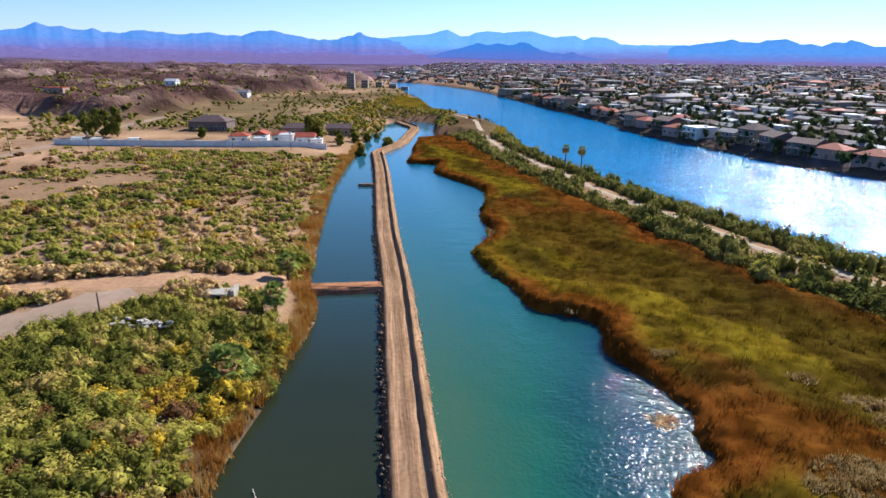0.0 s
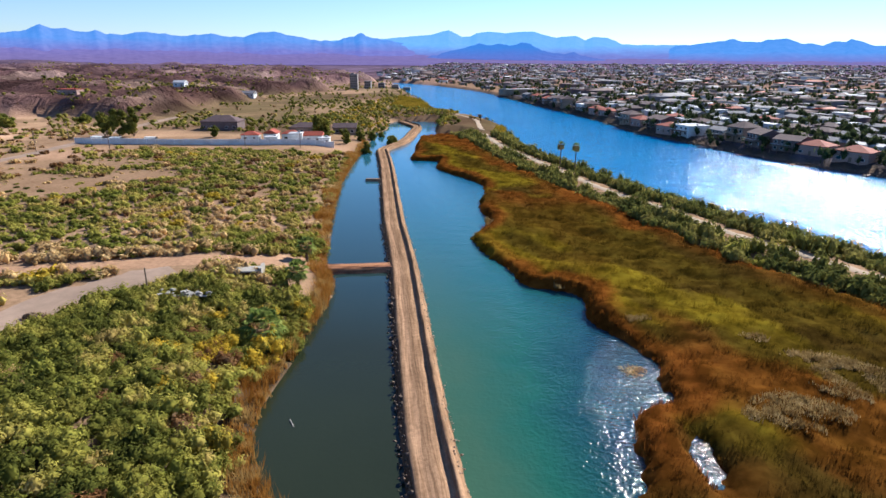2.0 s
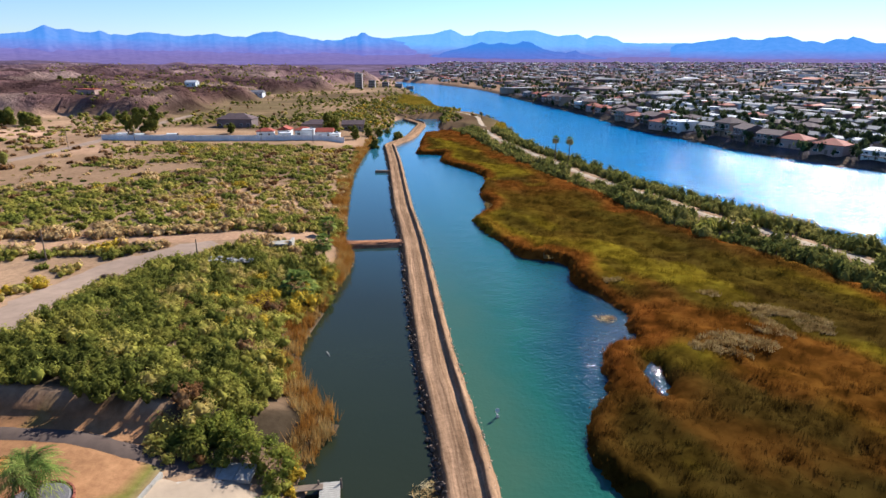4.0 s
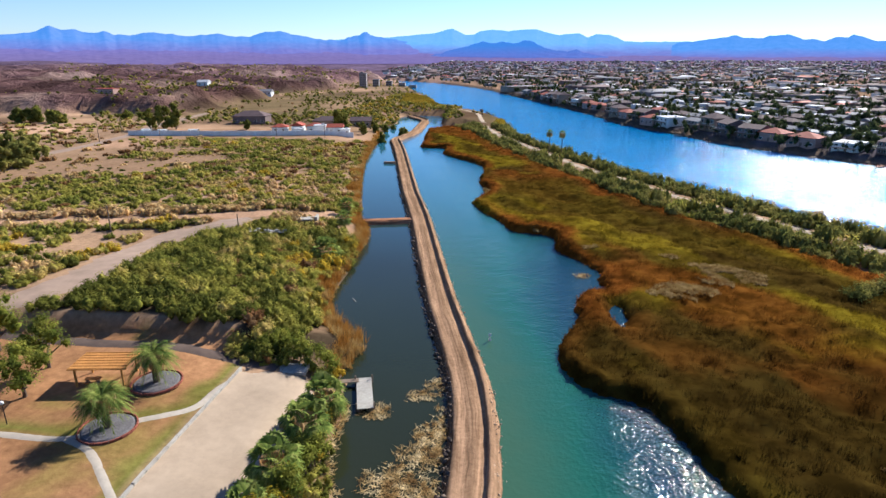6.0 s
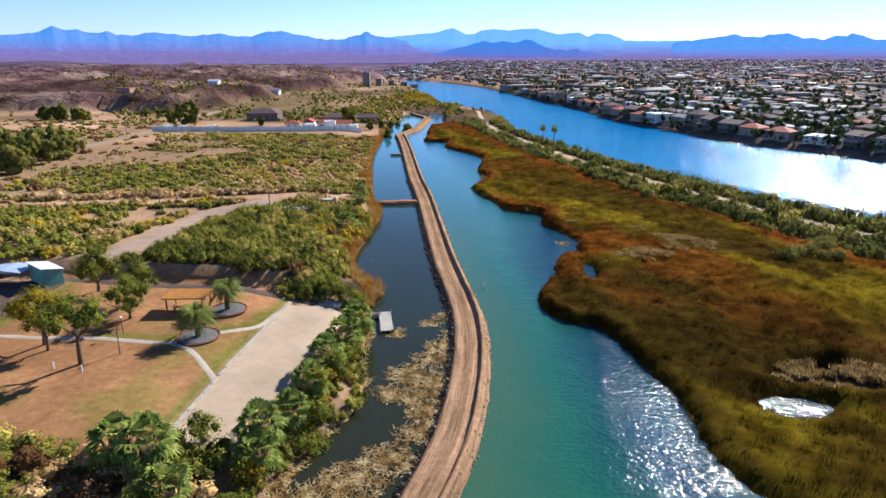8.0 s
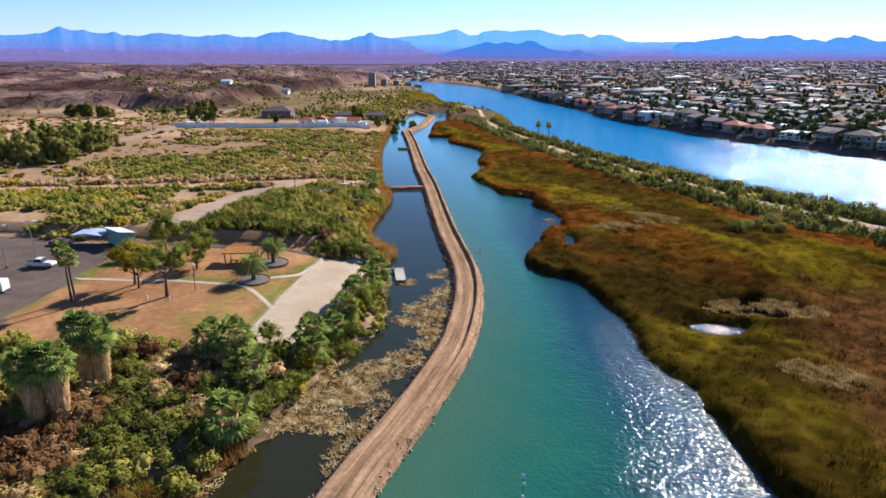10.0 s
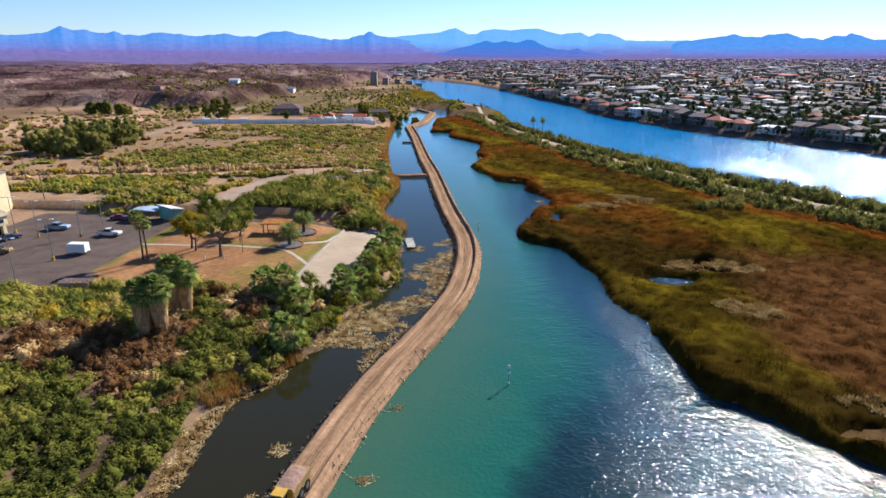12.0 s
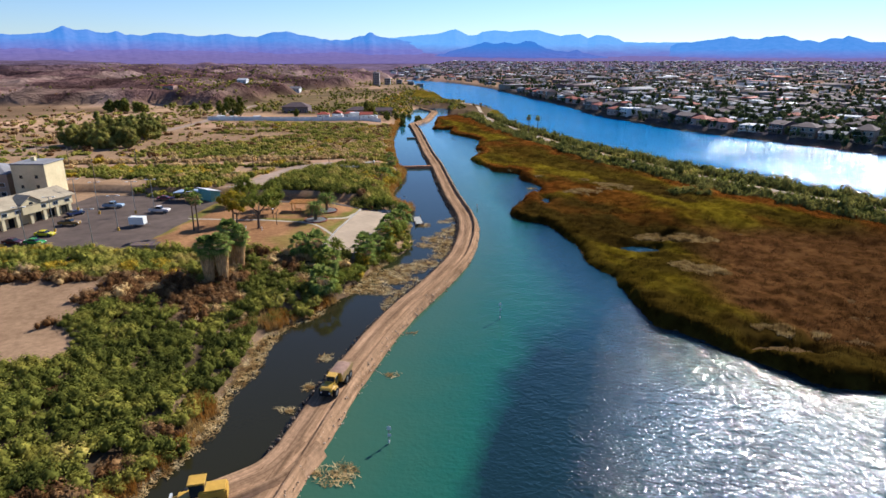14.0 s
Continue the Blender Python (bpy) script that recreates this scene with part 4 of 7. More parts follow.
def stand_colours(ob, colours):
    ob.data.color_attributes.new("stand", "FLOAT_COLOR", "POINT").data.foreach_set("color", colours.reshape(-1))
    return ob


mx, my = np.arange(-60, 195, 0.9), np.arange(-64, 335, 0.9)
U, V = np.meshgrid(mx, my, indexing="ij")
K = inside(U, V, MARSH_POLY) & ~marsh_free(U, V)
W = np.where(K, marsh_top(U, V), -0.4)
fs = grid_faces(*U.shape)
fs = fs[K.reshape(-1)[fs].any(1)]
used, back = np.unique(fs, return_inverse=True)
jit = np.random.RandomState(3).uniform(-0.3, 0.3, (U.size, 3)) * (1, 1, 0.6)
bed = mesh_from("reed_bed", (np.stack([U, V, W], -1).reshape(-1, 3) + jit)[used], back.reshape(-1, 4), [M_REED], True)
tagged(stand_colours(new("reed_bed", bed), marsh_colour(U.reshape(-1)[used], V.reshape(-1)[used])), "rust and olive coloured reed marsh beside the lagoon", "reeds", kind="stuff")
x, y = scatter(240000, (-60, 130, -64, 335), lambda x, y: inside(x, y, MARSH_POLY) & ~marsh_free(x, y) & (value_noise(x, y, 2.2, 2, 79) > -0.35), 21)
top = marsh_top(x, y)
tufts = reed_tufts(x, y, top * 0.75, (0.45 + 0.4 * top) * (0.8 + 0.8 * value_noise(x, y, 2.2, 2, 79)), 22, 4, 1.1, 0.042)
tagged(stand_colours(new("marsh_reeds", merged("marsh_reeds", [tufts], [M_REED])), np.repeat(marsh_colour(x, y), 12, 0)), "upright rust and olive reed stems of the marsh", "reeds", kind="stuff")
x, y = scatter(110000, (-100, -20, -112, 300), lambda x, y: inside(x, y, LEFT_LAND) & (dist_line(x, y, BANK_S) < 3.2 + 3.8 * value_noise(x, y, 14, 3, 90)) & ((y > 31) | ((y < -34) & (y > -50)) | (y < -72)), 23)
tagged(new("bank_reeds", merged("bank_reeds", [reed_tufts(x, y, ground_z(x, y) - 0.1, 1.2 + 1.5 * (value_noise(x, y, 5, 3, 92) + 0.4), 24, 9, 1.2, 0.04)], [M_RUST])), "tall rust-orange reeds along the channel bank", "reeds", kind="stuff")


# ---- levee bushes ----
r = np.random.RandomState(31)
x, y = scatter(20000, (-40, 215, -62, 345), lambda x, y: inside(x, y, LEVEE_POLY) & (dist_line(x, y, LROAD_S) > 4.5), 32)
SHRUBS = []
shrub_field(x, y, 1.7, 3.0, 1.35, [M_LEVEE, M_SHRUB], [0.85, 0.15], 33, 0.29, True)
near = [s for s in SHRUBS if 28 < s[1] < 190][:300]
for s in near:
    key = (s[6].name, s[7])
    if key not in DATA:
        DATA[key] = merged("bush", [VARIANTS[s[7]]], [s[6]])
    ob = new("bush", DATA[key])
    ob.location, ob.rotation_euler, ob.scale = s[:3], (0, 0, s[5]), (s[3], s[3], s[4])
    tagged(ob, "rounded grey-green bush beside the levee road", "bush", "bushes along the levee road")
lone = set(map(id, near))
tagged(new("levee_scrub", merged("levee_scrub", [placed(VARIANTS[s[7]], *s[:6]) for s in SHRUBS if id(s) not in lone], [M_LEVEE])), "grey-green bushes lining the far levee road", "scrub", kind="stuff")


# ---- parts and things ----
def part(name, bm, material, parent, label=""):
    """Links a bmesh as one mesh under a thing or a part."""
    me = bpy.data.meshes.new(name)
    bm.normal_update()
    bm.to_mesh(me)
    bm.free()
    for m in material if isinstance(material, (list, tuple)) else [material]:
        me.materials.append(m)
    ob = new(name, me)
    ob.parent = parent
    return tagged(ob, label)


def thing(name, label, category, at=(0, 0, 0), turn=0.0, group=""):
    ob = new(name)
    ob.empty_display_size = 0.3
    ob.matrix_basis = pose(*at, 0, 0, turn)
    return tagged(ob, label, category, group)


def box(bm, x, y, z, sx, sy, sz, turn=0.0, bevel=0.0, tilt=0.0):
    """A box that stands on (x, y, z), bevelled."""
    m = Matrix.Translation((x, y, z + sz / 2)) @ Euler((tilt, 0, turn)).to_matrix().to_4x4() @ Matrix.Diagonal((sx, sy, sz, 1))
    r = bmesh.ops.create_cube(bm, size=1, matrix=m)
    if bevel:
        es = list({e for v in r["verts"] for e in v.link_edges})
        bmesh.ops.bevel(bm, geom=es, offset=bevel, segments=2, affect="EDGES")
    return bm


def boxed(*args, **kw):
    return box(bmesh.new(), *args, **kw)


def rod(bm, a, b, r0, r1=None, n=8):
    """A tapered rod from a to b."""
    a, b = Vector(a), Vector(b)
    m = Matrix.Translation((a + b) / 2) @ (b - a).to_track_quat("Z", "Y").to_matrix().to_4x4()
    bmesh.ops.create_cone(bm, cap_ends=True, segments=n, radius1=r0, radius2=r0 if r1 is None else r1, depth=(b - a).length, matrix=m)
    return bm


def prism(bm, outline, y0, y1):
    """A solid: the outline in x and z drawn out from y0 to y1."""
    a = [bm.verts.new((x, y0, z)) for x, z in outline]
    b = [bm.verts.new((x, y1, z)) for x, z in outline]
    bm.faces.new(a)
    bm.faces.new(b[::-1])
    for k in range(len(a)):
        j = (k + 1) % len(a)
        bm.faces.new((a[j], a[k], b[k], b[j]))
    bmesh.ops.recalc_face_normals(bm, faces=bm.faces)
    return bm


def mesh_part(name, me, parent, label=""):
    ob = new(name, me)
    ob.parent = parent
    return tagged(ob, label)


M_CONCRETE = plain("pale_concrete", (0.34, 0.313, 0.272), 0.9, 0, 0.15, 2.0, 0.2)
M_WHITE = plain("white_paint", (0.655, 0.655, 0.638), 0.6, 0, 0.08, 2.0)
M_CREAM = plain("cream_stucco", (0.558, 0.462, 0.286), 0.9, 0, 0.08, 1.5, 0.2)
M_TAN = plain("tan_stucco", (0.306, 0.224, 0.163), 0.9, 0, 0.12, 1.5, 0.2)
M_PINK = plain("pink_stucco", (0.374, 0.245, 0.204), 0.9, 0, 0.12, 1.5, 0.2)
M_REDROOF = plain("red_clay_tiles", (0.306, 0.068, 0.0408), 0.8, 0, 0.2, 2.0, 0.3)
M_BROWNROOF = plain("brown_roof_shingles", (0.122, 0.082, 0.080), 0.9, 0, 0.25, 2.0, 0.3)
M_TANROOF = plain("tan_roof_shingles", (0.33, 0.27, 0.19), 0.9, 0, 0.2, 2.0, 0.3)
M_GREYROOF = plain("grey_roof_shingles", (0.205, 0.196, 0.205), 0.9, 0, 0.2, 2.0, 0.3)
M_WHITEROOF = plain("white_metal_roof", (0.487, 0.479, 0.487), 0.8, 0.0, 0.1, 0.6)
M_PANE = plain("window_glass", (0.0204, 0.0272, 0.034), 0.08, 0, 0.3, 0.5)
M_DARK = plain("dark_rubber", (0.0136, 0.0136, 0.015), 0.8, 0, 0.3, 3.0)
M_STEEL = plain("grey_steel", (0.286, 0.292, 0.299), 0.45, 0.8, 0.15, 3.0)
M_WOOD = plain("weathered_wood", (0.177, 0.129, 0.0952), 0.9, 0, 0.25, 4.0, 0.3)
M_BARK = plain("bark", (0.116, 0.0816, 0.0578), 0.95, 0, 0.3, 5.0, 0.5)
M_ORANGEWOOD = plain("orange_stained_timber", (0.46, 0.215, 0.060), 0.8, 0, 0.2, 4.0, 0.2)
M_SAND = plain("pale_sand", (0.333, 0.252, 0.177), 0.95, 0, 0.10, 0.8, 0.3)
M_ASPHALT = plain("worn_asphalt", (0.088, 0.062, 0.050), 0.95, 0, 0.3, 0.25, 0.2)
M_OLDROAD = plain("bleached_asphalt", (0.252, 0.177, 0.129), 0.95, 0, 0.15, 0.4, 0.2)
M_PATH = plain("concrete_path", (0.34, 0.292, 0.238), 0.9, 0, 0.12, 1.5, 0.2)
M_YELLOW = plain("yellow_machine_paint", (0.46, 0.265, 0.035), 0.4, 0, 0.12, 2.0)
M_PEBBLE = plain("grey_pebbles", (0.129, 0.119, 0.122), 0.9, 0, 0.35, 6.0, 0.5)
M_BRICKRED = plain("red_brick_edging", (0.245, 0.0816, 0.0544), 0.9, 0, 0.25, 5.0)
M_BLUE = plain("blue_grey_canopy_sheet", (0.30, 0.36, 0.46), 0.5, 0, 0.1, 1.0)
M_TEAL = plain("teal_painted_boards", (0.109, 0.286, 0.258), 0.7, 0, 0.15, 2.0)


# ---- flat surfaces laid on the ground ----
def draped(name, line, half, mat, label, category, lift=0.05, cuts=5, rough=0.35, kind="structure"):
    """A strip along a line that follows the ground."""
    p = np.asarray(line, float)
    t = np.gradient(p, axis=0)
    t /= np.hypot(*t.T)[:, None]
    n = np.stack([t[:, 1], -t[:, 0]], 1)
    q = np.linspace(-1, 1, cuts)
    g = p[:, None] + n[:, None] * (q[None, :, None] * half)
    g[:, [0, -1]] += rough * np.random.RandomState(len(p)).randn(len(p), 2, 1) * n[:, None]
    z = ground_z(g[..., 0], g[..., 1]) + lift + 0.25 * lift * (1 - q ** 2)
    z[:, [0, -1]] -= 1.5 * lift
    vs = np.concatenate([g, z[..., None]], -1)
    return tagged(new(name, mesh_from(name, vs.reshape(-1, 3), grid_faces(*vs.shape[:2]), [mat], True)), label, category, kind=kind)


def sheet(name, poly, mat, label, category, lift=0.05, step=1.5, flat=None):
    """A surface inside an outline that follows the ground."""
    a = np.array(poly, float)
    u, v = np.meshgrid(np.arange(a[:, 0].min(), a[:, 0].max() + step, step), np.arange(a[:, 1].min(), a[:, 1].max() + step, step), indexing="ij")
    k = inside(u, v, poly)
    f = grid_faces(*u.shape)
    f = f[k.reshape(-1)[f].any(1)]
    used, back = np.unique(f, return_inverse=True)
    z = ground_z(u, v) + np.where(k, lift, -lift) if flat is None else np.full(u.shape, flat)
    vs = np.stack([u, v, z], -1).reshape(-1, 3)[used]
    return tagged(new(name, mesh_from(name, vs, back.reshape(-1, 4), [mat], True)), label, category, kind="structure")


draped("road", ROAD_S, 3.6, M_DIRT, "rutted brown dirt road through the scrub", "road", 0.12)
draped("road_track", TRACK_S, 4.6, M_OLDROAD, "bleached old asphalt track with worn edges", "road", 0.14, rough=0.6)
draped("road_far", FROAD_S, 3.5, M_OLDROAD, "grey asphalt road running to the hills", "road", 0.14, 5, 0.2)
draped("road_levee", LROAD_S, 1.7, M_SAND, "pale sandy road on top of the levee", "road", 0.12, 5, 0.3)
draped("road_park", smooth_line([(-84, 30), (-62, 29), (-50, 29.3), (-43, 28.6), (-33, 27.8)], 1.5), 1.3, M_ASPHALT, "narrow dark asphalt lane along the park", "road", 0.1, 5, 0.1)
draped("pavement", smooth_line([(-80, 6.5), (-70, 6.5), (-60, 7.3), (-49.5, 7.4), (-45.6, 10.3), (-41, 13.6), (-38.6, 16.4), (-38, 21.5), (-36, 24.6), (-31.5, 26.2)], 1.0), 0.65, M_PATH, "curving pale concrete footpath through the park", "path", 0.09, 3, 0.0)
draped("pavement_branch", smooth_line([(-49, 7.6), (-45, 6.0), (-41, 2.5), (-37.6, -0.6)], 1.0), 0.6, M_PATH, "straight pale concrete footpath to the beach", "path", 0.09, 3, 0.0)
sheet("parking_lot", PARKING, M_ASPHALT, "large worn dark asphalt parking lot", "parking lot", 0.1, 2.0)
sheet("sand_beach", BEACH, M_SAND, "raked pale sand beach beside the channel", "beach", 0.12, 1.0)
curb = thing("curb_wall", "low pale concrete curb between lawn and beach", "wall")
for k in range(20):
    part("curb_block", boxed(-37.5, -14.0 + 2.0 * k + 1.0, float(ground_z(np.array([-37.2]), np.array([-13.0 + 2 * k]))[0]) - 0.4, 0.34, 1.96, 0.85, bevel=0.04), M_CONCRETE, curb)

# ---- trees and palms ----
def limb_mesh(rng, height, radius, lean=0.1, limbs=5, spread=2.0):
    """A tapered trunk with limbs."""
    bm = bmesh.new()
    top = Vector((lean * height, lean * 0.5 * height, height))
    mid = top * 0.5 + Vector((rng.uniform(-0.2, 0.2), rng.uniform(-0.2, 0.2), 0))
    rod(bm, (0, 0, -0.3), mid, radius, radius * 0.75, 8)
    rod(bm, mid, top, radius * 0.75, radius * 0.5, 8)
    for k in range(limbs):
        a = 6.283 * k / limbs + rng.rand()
        s = mid.lerp(top, 0.3 + 0.7 * rng.rand())
        e = s + Vector((math.cos(a) * spread, math.sin(a) * spread, spread * (0.5 + 0.6 * rng.rand())))
        rod(bm, s, e, radius * 0.42, radius * 0.14, 6)
    return bm


def broad_tree(at, height, radius, leaf, label, seed, lumps=22, count=3400, size=0.14, lump=0.36, trunk=0.42, name="tree"):
    """A tree: a trunk with limbs and a crown of loose leaf clumps."""
    rng = np.random.RandomState(seed)
    t = thing(name, label, "tree", at)
    part("trunk", limb_mesh(rng, height * trunk, 0.05 * height * 0.6 + 0.05, 0.05, 5, radius * 0.6), M_BARK, t)
    out = []
    for k in range(lumps):
        a, w = rng.rand() * 6.283, rng.rand() ** 0.6
        o = np.array([math.cos(a) * radius * 0.72 * w, math.sin(a) * radius * 0.72 * w, height * (0.10 + 0.78 * rng.rand() * (1.1 - 0.45 * w)) if trunk < 0.08 else height * (trunk + 0.08 + (0.86 - trunk) * (0.15 + 0.75 * rng.rand()) * (1.12 - 0.5 * w))])
        q, core = radius * lump * rng.uniform(0.75, 1.2), 0.8 if trunk < 0.08 else 0.45
        v, f = ball(rng, q * core, q * core, q * core * 0.9, 0, 0.8, 5, 3)
        out += [(v + o, f), leaves(rng, o, np.array([q, q, q * 0.85]), count // lumps, size, 0.75)]
    mesh_part("crown", merged("crown", out, [leaf]), t)
    return t


def frond_set(rng, count, length, droop, rise, width, base_z, fan=False):
    """Palm fronds: an arched rib with leaflets on both sides."""
    vs, fs, o = [], [], 0
    for k in range(count):
        a = 2.399 * k + rng.rand() * 0.4
        up = rise * (1 - 1.25 * (k / count)) + rng.uniform(-0.1, 0.1)
        l = length * rng.uniform(0.85, 1.1)
        d = np.array([math.cos(a), math.sin(a)])
        steps = 6
        pts = []
        for i in range(steps + 1):
            q = i / steps
            pts.append(np.array([*(d * l * q * (math.cos(min(1.3, abs(up))) * 0.5 + 0.5)), base_z + l * (math.sin(up) * q - droop * q * q)]))
        side = np.array([-d[1], d[0], 0])
        for i in range(steps):
            p, n = pts[i], pts[i + 1]
            w = width * (math.sin(math.pi * (i + 0.7) / (steps + 0.6)) if not fan else (0.25 if i < 2 else 1.0))
            for s in (-1, 1):
                for j in range(2):
                    b0 = p + (n - p) * (0.5 * j)
                    b1 = p + (n - p) * (0.5 * j + 0.32)
                    tip = (b0 + b1) / 2 + side * s * w + (n - p) * 0.8 + np.array([0, 0, (0.1 if fan else -0.2) * w])
                    vs += [b0, b1, tip]
                    fs.append((o, o + 1, o + 2))
                    o += 3
    return np.array(vs), np.array(fs)


def fan_fronds(rng, count, length, base_z):
    """Fan palm leaves: a stalk that ends in a half round of narrow drooping blades."""
    vs = []
    for k in range(count):
        a, up = 2.399 * k + rng.rand() * 0.5, 1.4 - 2.35 * k / count + rng.uniform(-0.15, 0.15)
        l = length * rng.uniform(0.85, 1.1)
        d = np.array([math.cos(a) * math.cos(up), math.sin(a) * math.cos(up), math.sin(up)])
        side = np.array([-math.sin(a), math.cos(a), 0])
        o = np.array([0, 0, base_z])
        hub = o + d * l * 0.52
        vs += [o - side * 0.05, o + side * 0.05, hub]
        for j in range(9):
            w = -1.25 + 2.5 * j / 8
            e = math.cos(w) * d + math.sin(w) * side
            c = np.cross(e, np.cross(d, side))
            tip = hub + e * l * 0.55 * (1 - 0.12 * abs(w)) - np.array([0, 0, l * 0.16])
            mid = hub + e * l * 0.3
            vs += [hub, mid + c * l * 0.055, mid - c * l * 0.055, mid - c * l * 0.055, mid + c * l * 0.055, tip]
    return np.array(vs), np.arange(len(vs)).reshape(-1, 3)


def palm(at, trunk_h, trunk_r, crown, label, seed, count=34, skirt=0.0, droop=0.55, fan=False, name="palm_tree", group=""):
    """A palm: ringed trunk, crown of fronds, and where it has one a skirt of dead fronds."""
    rng = np.random.RandomState(seed)
    t = thing(name, label, "palm tree", at, rng.rand() * 360, group)
    bm = bmesh.new()
    rings = max(3, int(trunk_h / 0.6))
    for k in range(rings):
        z0, z1 = trunk_h * k / rings - (0.3 if k == 0 else 0), trunk_h * (k + 1) / rings
        rod(bm, (0.02 * z0, 0, z0), (0.02 * z1, 0, z1), trunk_r * (1.12 - 0.25 * k / rings), trunk_r * (0.98 - 0.25 * k / rings), 9)
    part("trunk", bm, M_BARK, t)
    mesh_part("crown", merged("crown", [fan_fronds(rng, count, crown, trunk_h) if fan else frond_set(rng, count, crown, droop, 1.2, crown * 0.15, trunk_h)], [M_PALM]), t)
    if skirt:
        n = int(170 * skirt)
        a, z = rng.rand(n) * 6.283, trunk_h * (1 - rng.rand(n) ** 1.1 * min(0.97, skirt / trunk_h))
        r0 = trunk_r * 1.1 + 0.12 + 0.75 * (z / trunk_h) ** 1.5
        p = np.stack([np.cos(a) * r0, np.sin(a) * r0, z + 0.4], 1)
        w = np.stack([-np.sin(a), np.cos(a), 0 * a], 1) * 0.2
        q = np.stack([np.cos(a) * (r0 + 0.15), np.sin(a) * (r0 + 0.15), z - 1.0 - 0.7 * rng.rand(n)], 1)
        v = np.stack([p - w, p + w, q], 1).reshape(-1, 3)
        v[:, 2] = np.maximum(v[:, 2], -0.05)
        mesh_part("skirt", merged("skirt", [(v, np.arange(3 * n).reshape(-1, 3))], [M_SKIRT]), t, "hanging skirt of dead brown fronds")
    return t


def gz(x, y):
    return float(ground_z(np.array([x]), np.array([y]))[0])


for k, (x, y) in enumerate(((-45.6, 19.6), (-45.6, 10.0))):
    z = gz(x, y)
    palm((x, y, z), 4.0, 0.42, 3.2, "squat date palm in a pebble ring of the park", 200 + k, 120, 0.6, 0.62)
    ring = thing("planting_ring", "round pebble bed with a red brick edge", "planting bed", (x, y, z), 0, "pebble beds round the park palms")
    bm = bmesh.new()
    bmesh.ops.create_cone(bm, cap_ends=True, segments=36, radius1=2.9, radius2=2.6, depth=0.24, matrix=Matrix.Translation((0, 0, 0.10)))
    part("pebble_bed", bm, M_PEBBLE, ring)
    for j in range(30):
        a = 6.283 * j / 30
        part("edging_brick", boxed(3.0 * math.cos(a), 3.0 * math.sin(a), -0.05, 0.18, 0.58, 0.3, a, 0.02), M_BRICKRED, ring)
for k, (x, y, h, cr) in enumerate(((-72.4, -4.2, 9.4, 2.0), (-70.2, -5.8, 8.6, 1.9))):
    palm((x, y, gz(x, y)), h, 0.20, cr, "tall slim fan palm beside the parking lot", 210 + k, 34, 0.4, 0.7, True, group="tall palms by the parking lot")
for k, (x, y, h, cr) in enumerate(((13.2, 231, 9.0, 1.9), (18.4, 226, 9.6, 2.0))):
    palm((x, y, gz(x, y)), h, 0.22, cr, "tall slim palm standing on the levee", 214 + k, 30, 0.5, 0.7, True, group="palms on the levee")
for k, (x, y, h) in enumerate(((-51.0, -37.2, 7.6), (-48.7, -36.2, 8.0), (-50.0, -29.6, 8.4), (-48.6, -29.0, 7.2))):
    palm((x, y, gz(x, y)), h, 0.55, 2.7, "stout fan palm with a shaggy brown skirt", 220 + k, 60, h * 0.9, 0.65, True, group="skirted palms by the bank")
for k, (x, y, h, cr) in enumerate(((-23.6, 18.5, 3.8, 2.6), (-24.2, 14.0, 3.2, 2.6), (-24.8, 5.8, 2.8, 2.5), (-24.8, -0.5, 2.4, 2.3), (-25.6, -5.5, 2.0, 2.2), (-27.0, -11.0, 3.2, 2.6), (-35.8, -18.5, 3.8, 2.8), (-25.8, -14.5, 2.6, 2.4), (-29.5, -33.5, 3.0, 2.9), (-39.8, -17.5, 2.6, 2.5), (-41.5, 76.5, 1.6, 3.0), (-43.0, 96.5, 3.4, 1.9), (-47.2, 113.5, 3.4, 1.8), (-31.5, -22.5, 2.4, 2.4))):
    palm((x, y, gz(x, y)), h * 1.1, 0.3, cr * 1.25, "bushy young fan palm on the channel bank", 230 + k, 34, 0.5, 0.6, True, group="palms along the channel bank")
broad_tree((-57.2, 0.0, gz(-57.2, 0)), 11.0, 5.0, M_LEAF, "spreading green shade tree in the park", 301)
broad_tree((-66.3, 4.5, gz(-66.3, 4.5)), 8.8, 4.4, M_YLEAF, "shade tree with yellow autumn leaves", 302)
broad_tree((-59.6, 14.6, gz(-59.6, 14.6)), 8.2, 3.8, M_LEAF, "drooping dense green tree in the park", 303, trunk=0.18)
broad_tree((-72.5, 25.0, gz(-72.5, 25)), 9.2, 4.8, M_LEAF, "dark round-headed tree by the lane", 304, trunk=0.25)
broad_tree((-62.0, 21.5, gz(-62, 21.5)), 8.0, 3.4, M_LEAF, "dark green tree beside the lane", 305, trunk=0.25)
broad_tree((-64.5, 3.0, gz(-64.5, 3)), 6.8, 3.0, M_YLEAF, "small yellowing tree in the park", 306)
bare = thing("bare_tree", "thin leafless young tree in the park", "tree", (-53.8, 3.4, gz(-53.8, 3.4)))
part("trunk", limb_mesh(np.random.RandomState(5), 3.6, 0.09, 0.03, 9, 1.0), M_BARK, bare)
r = np.random.RandomState(41)
for k in range(12):
    x, y = -30.0 + r.uniform(-5, 4.5), -24 + k * 4.0 + r.uniform(-1, 1)
    if k > 3:
        x = -23.2 + r.uniform(-1.2, 1.0)
    broad_tree((x, y, gz(x, y)), r.uniform(3.4, 5.2), r.uniform(2.1, 3.0), M_YLEAF if k % 4 == 2 else M_LEAF, "low leafy tree crowding the channel bank", 320 + k, 9, 1000, 0.16, 0.5, 0.12, "bank_tree")
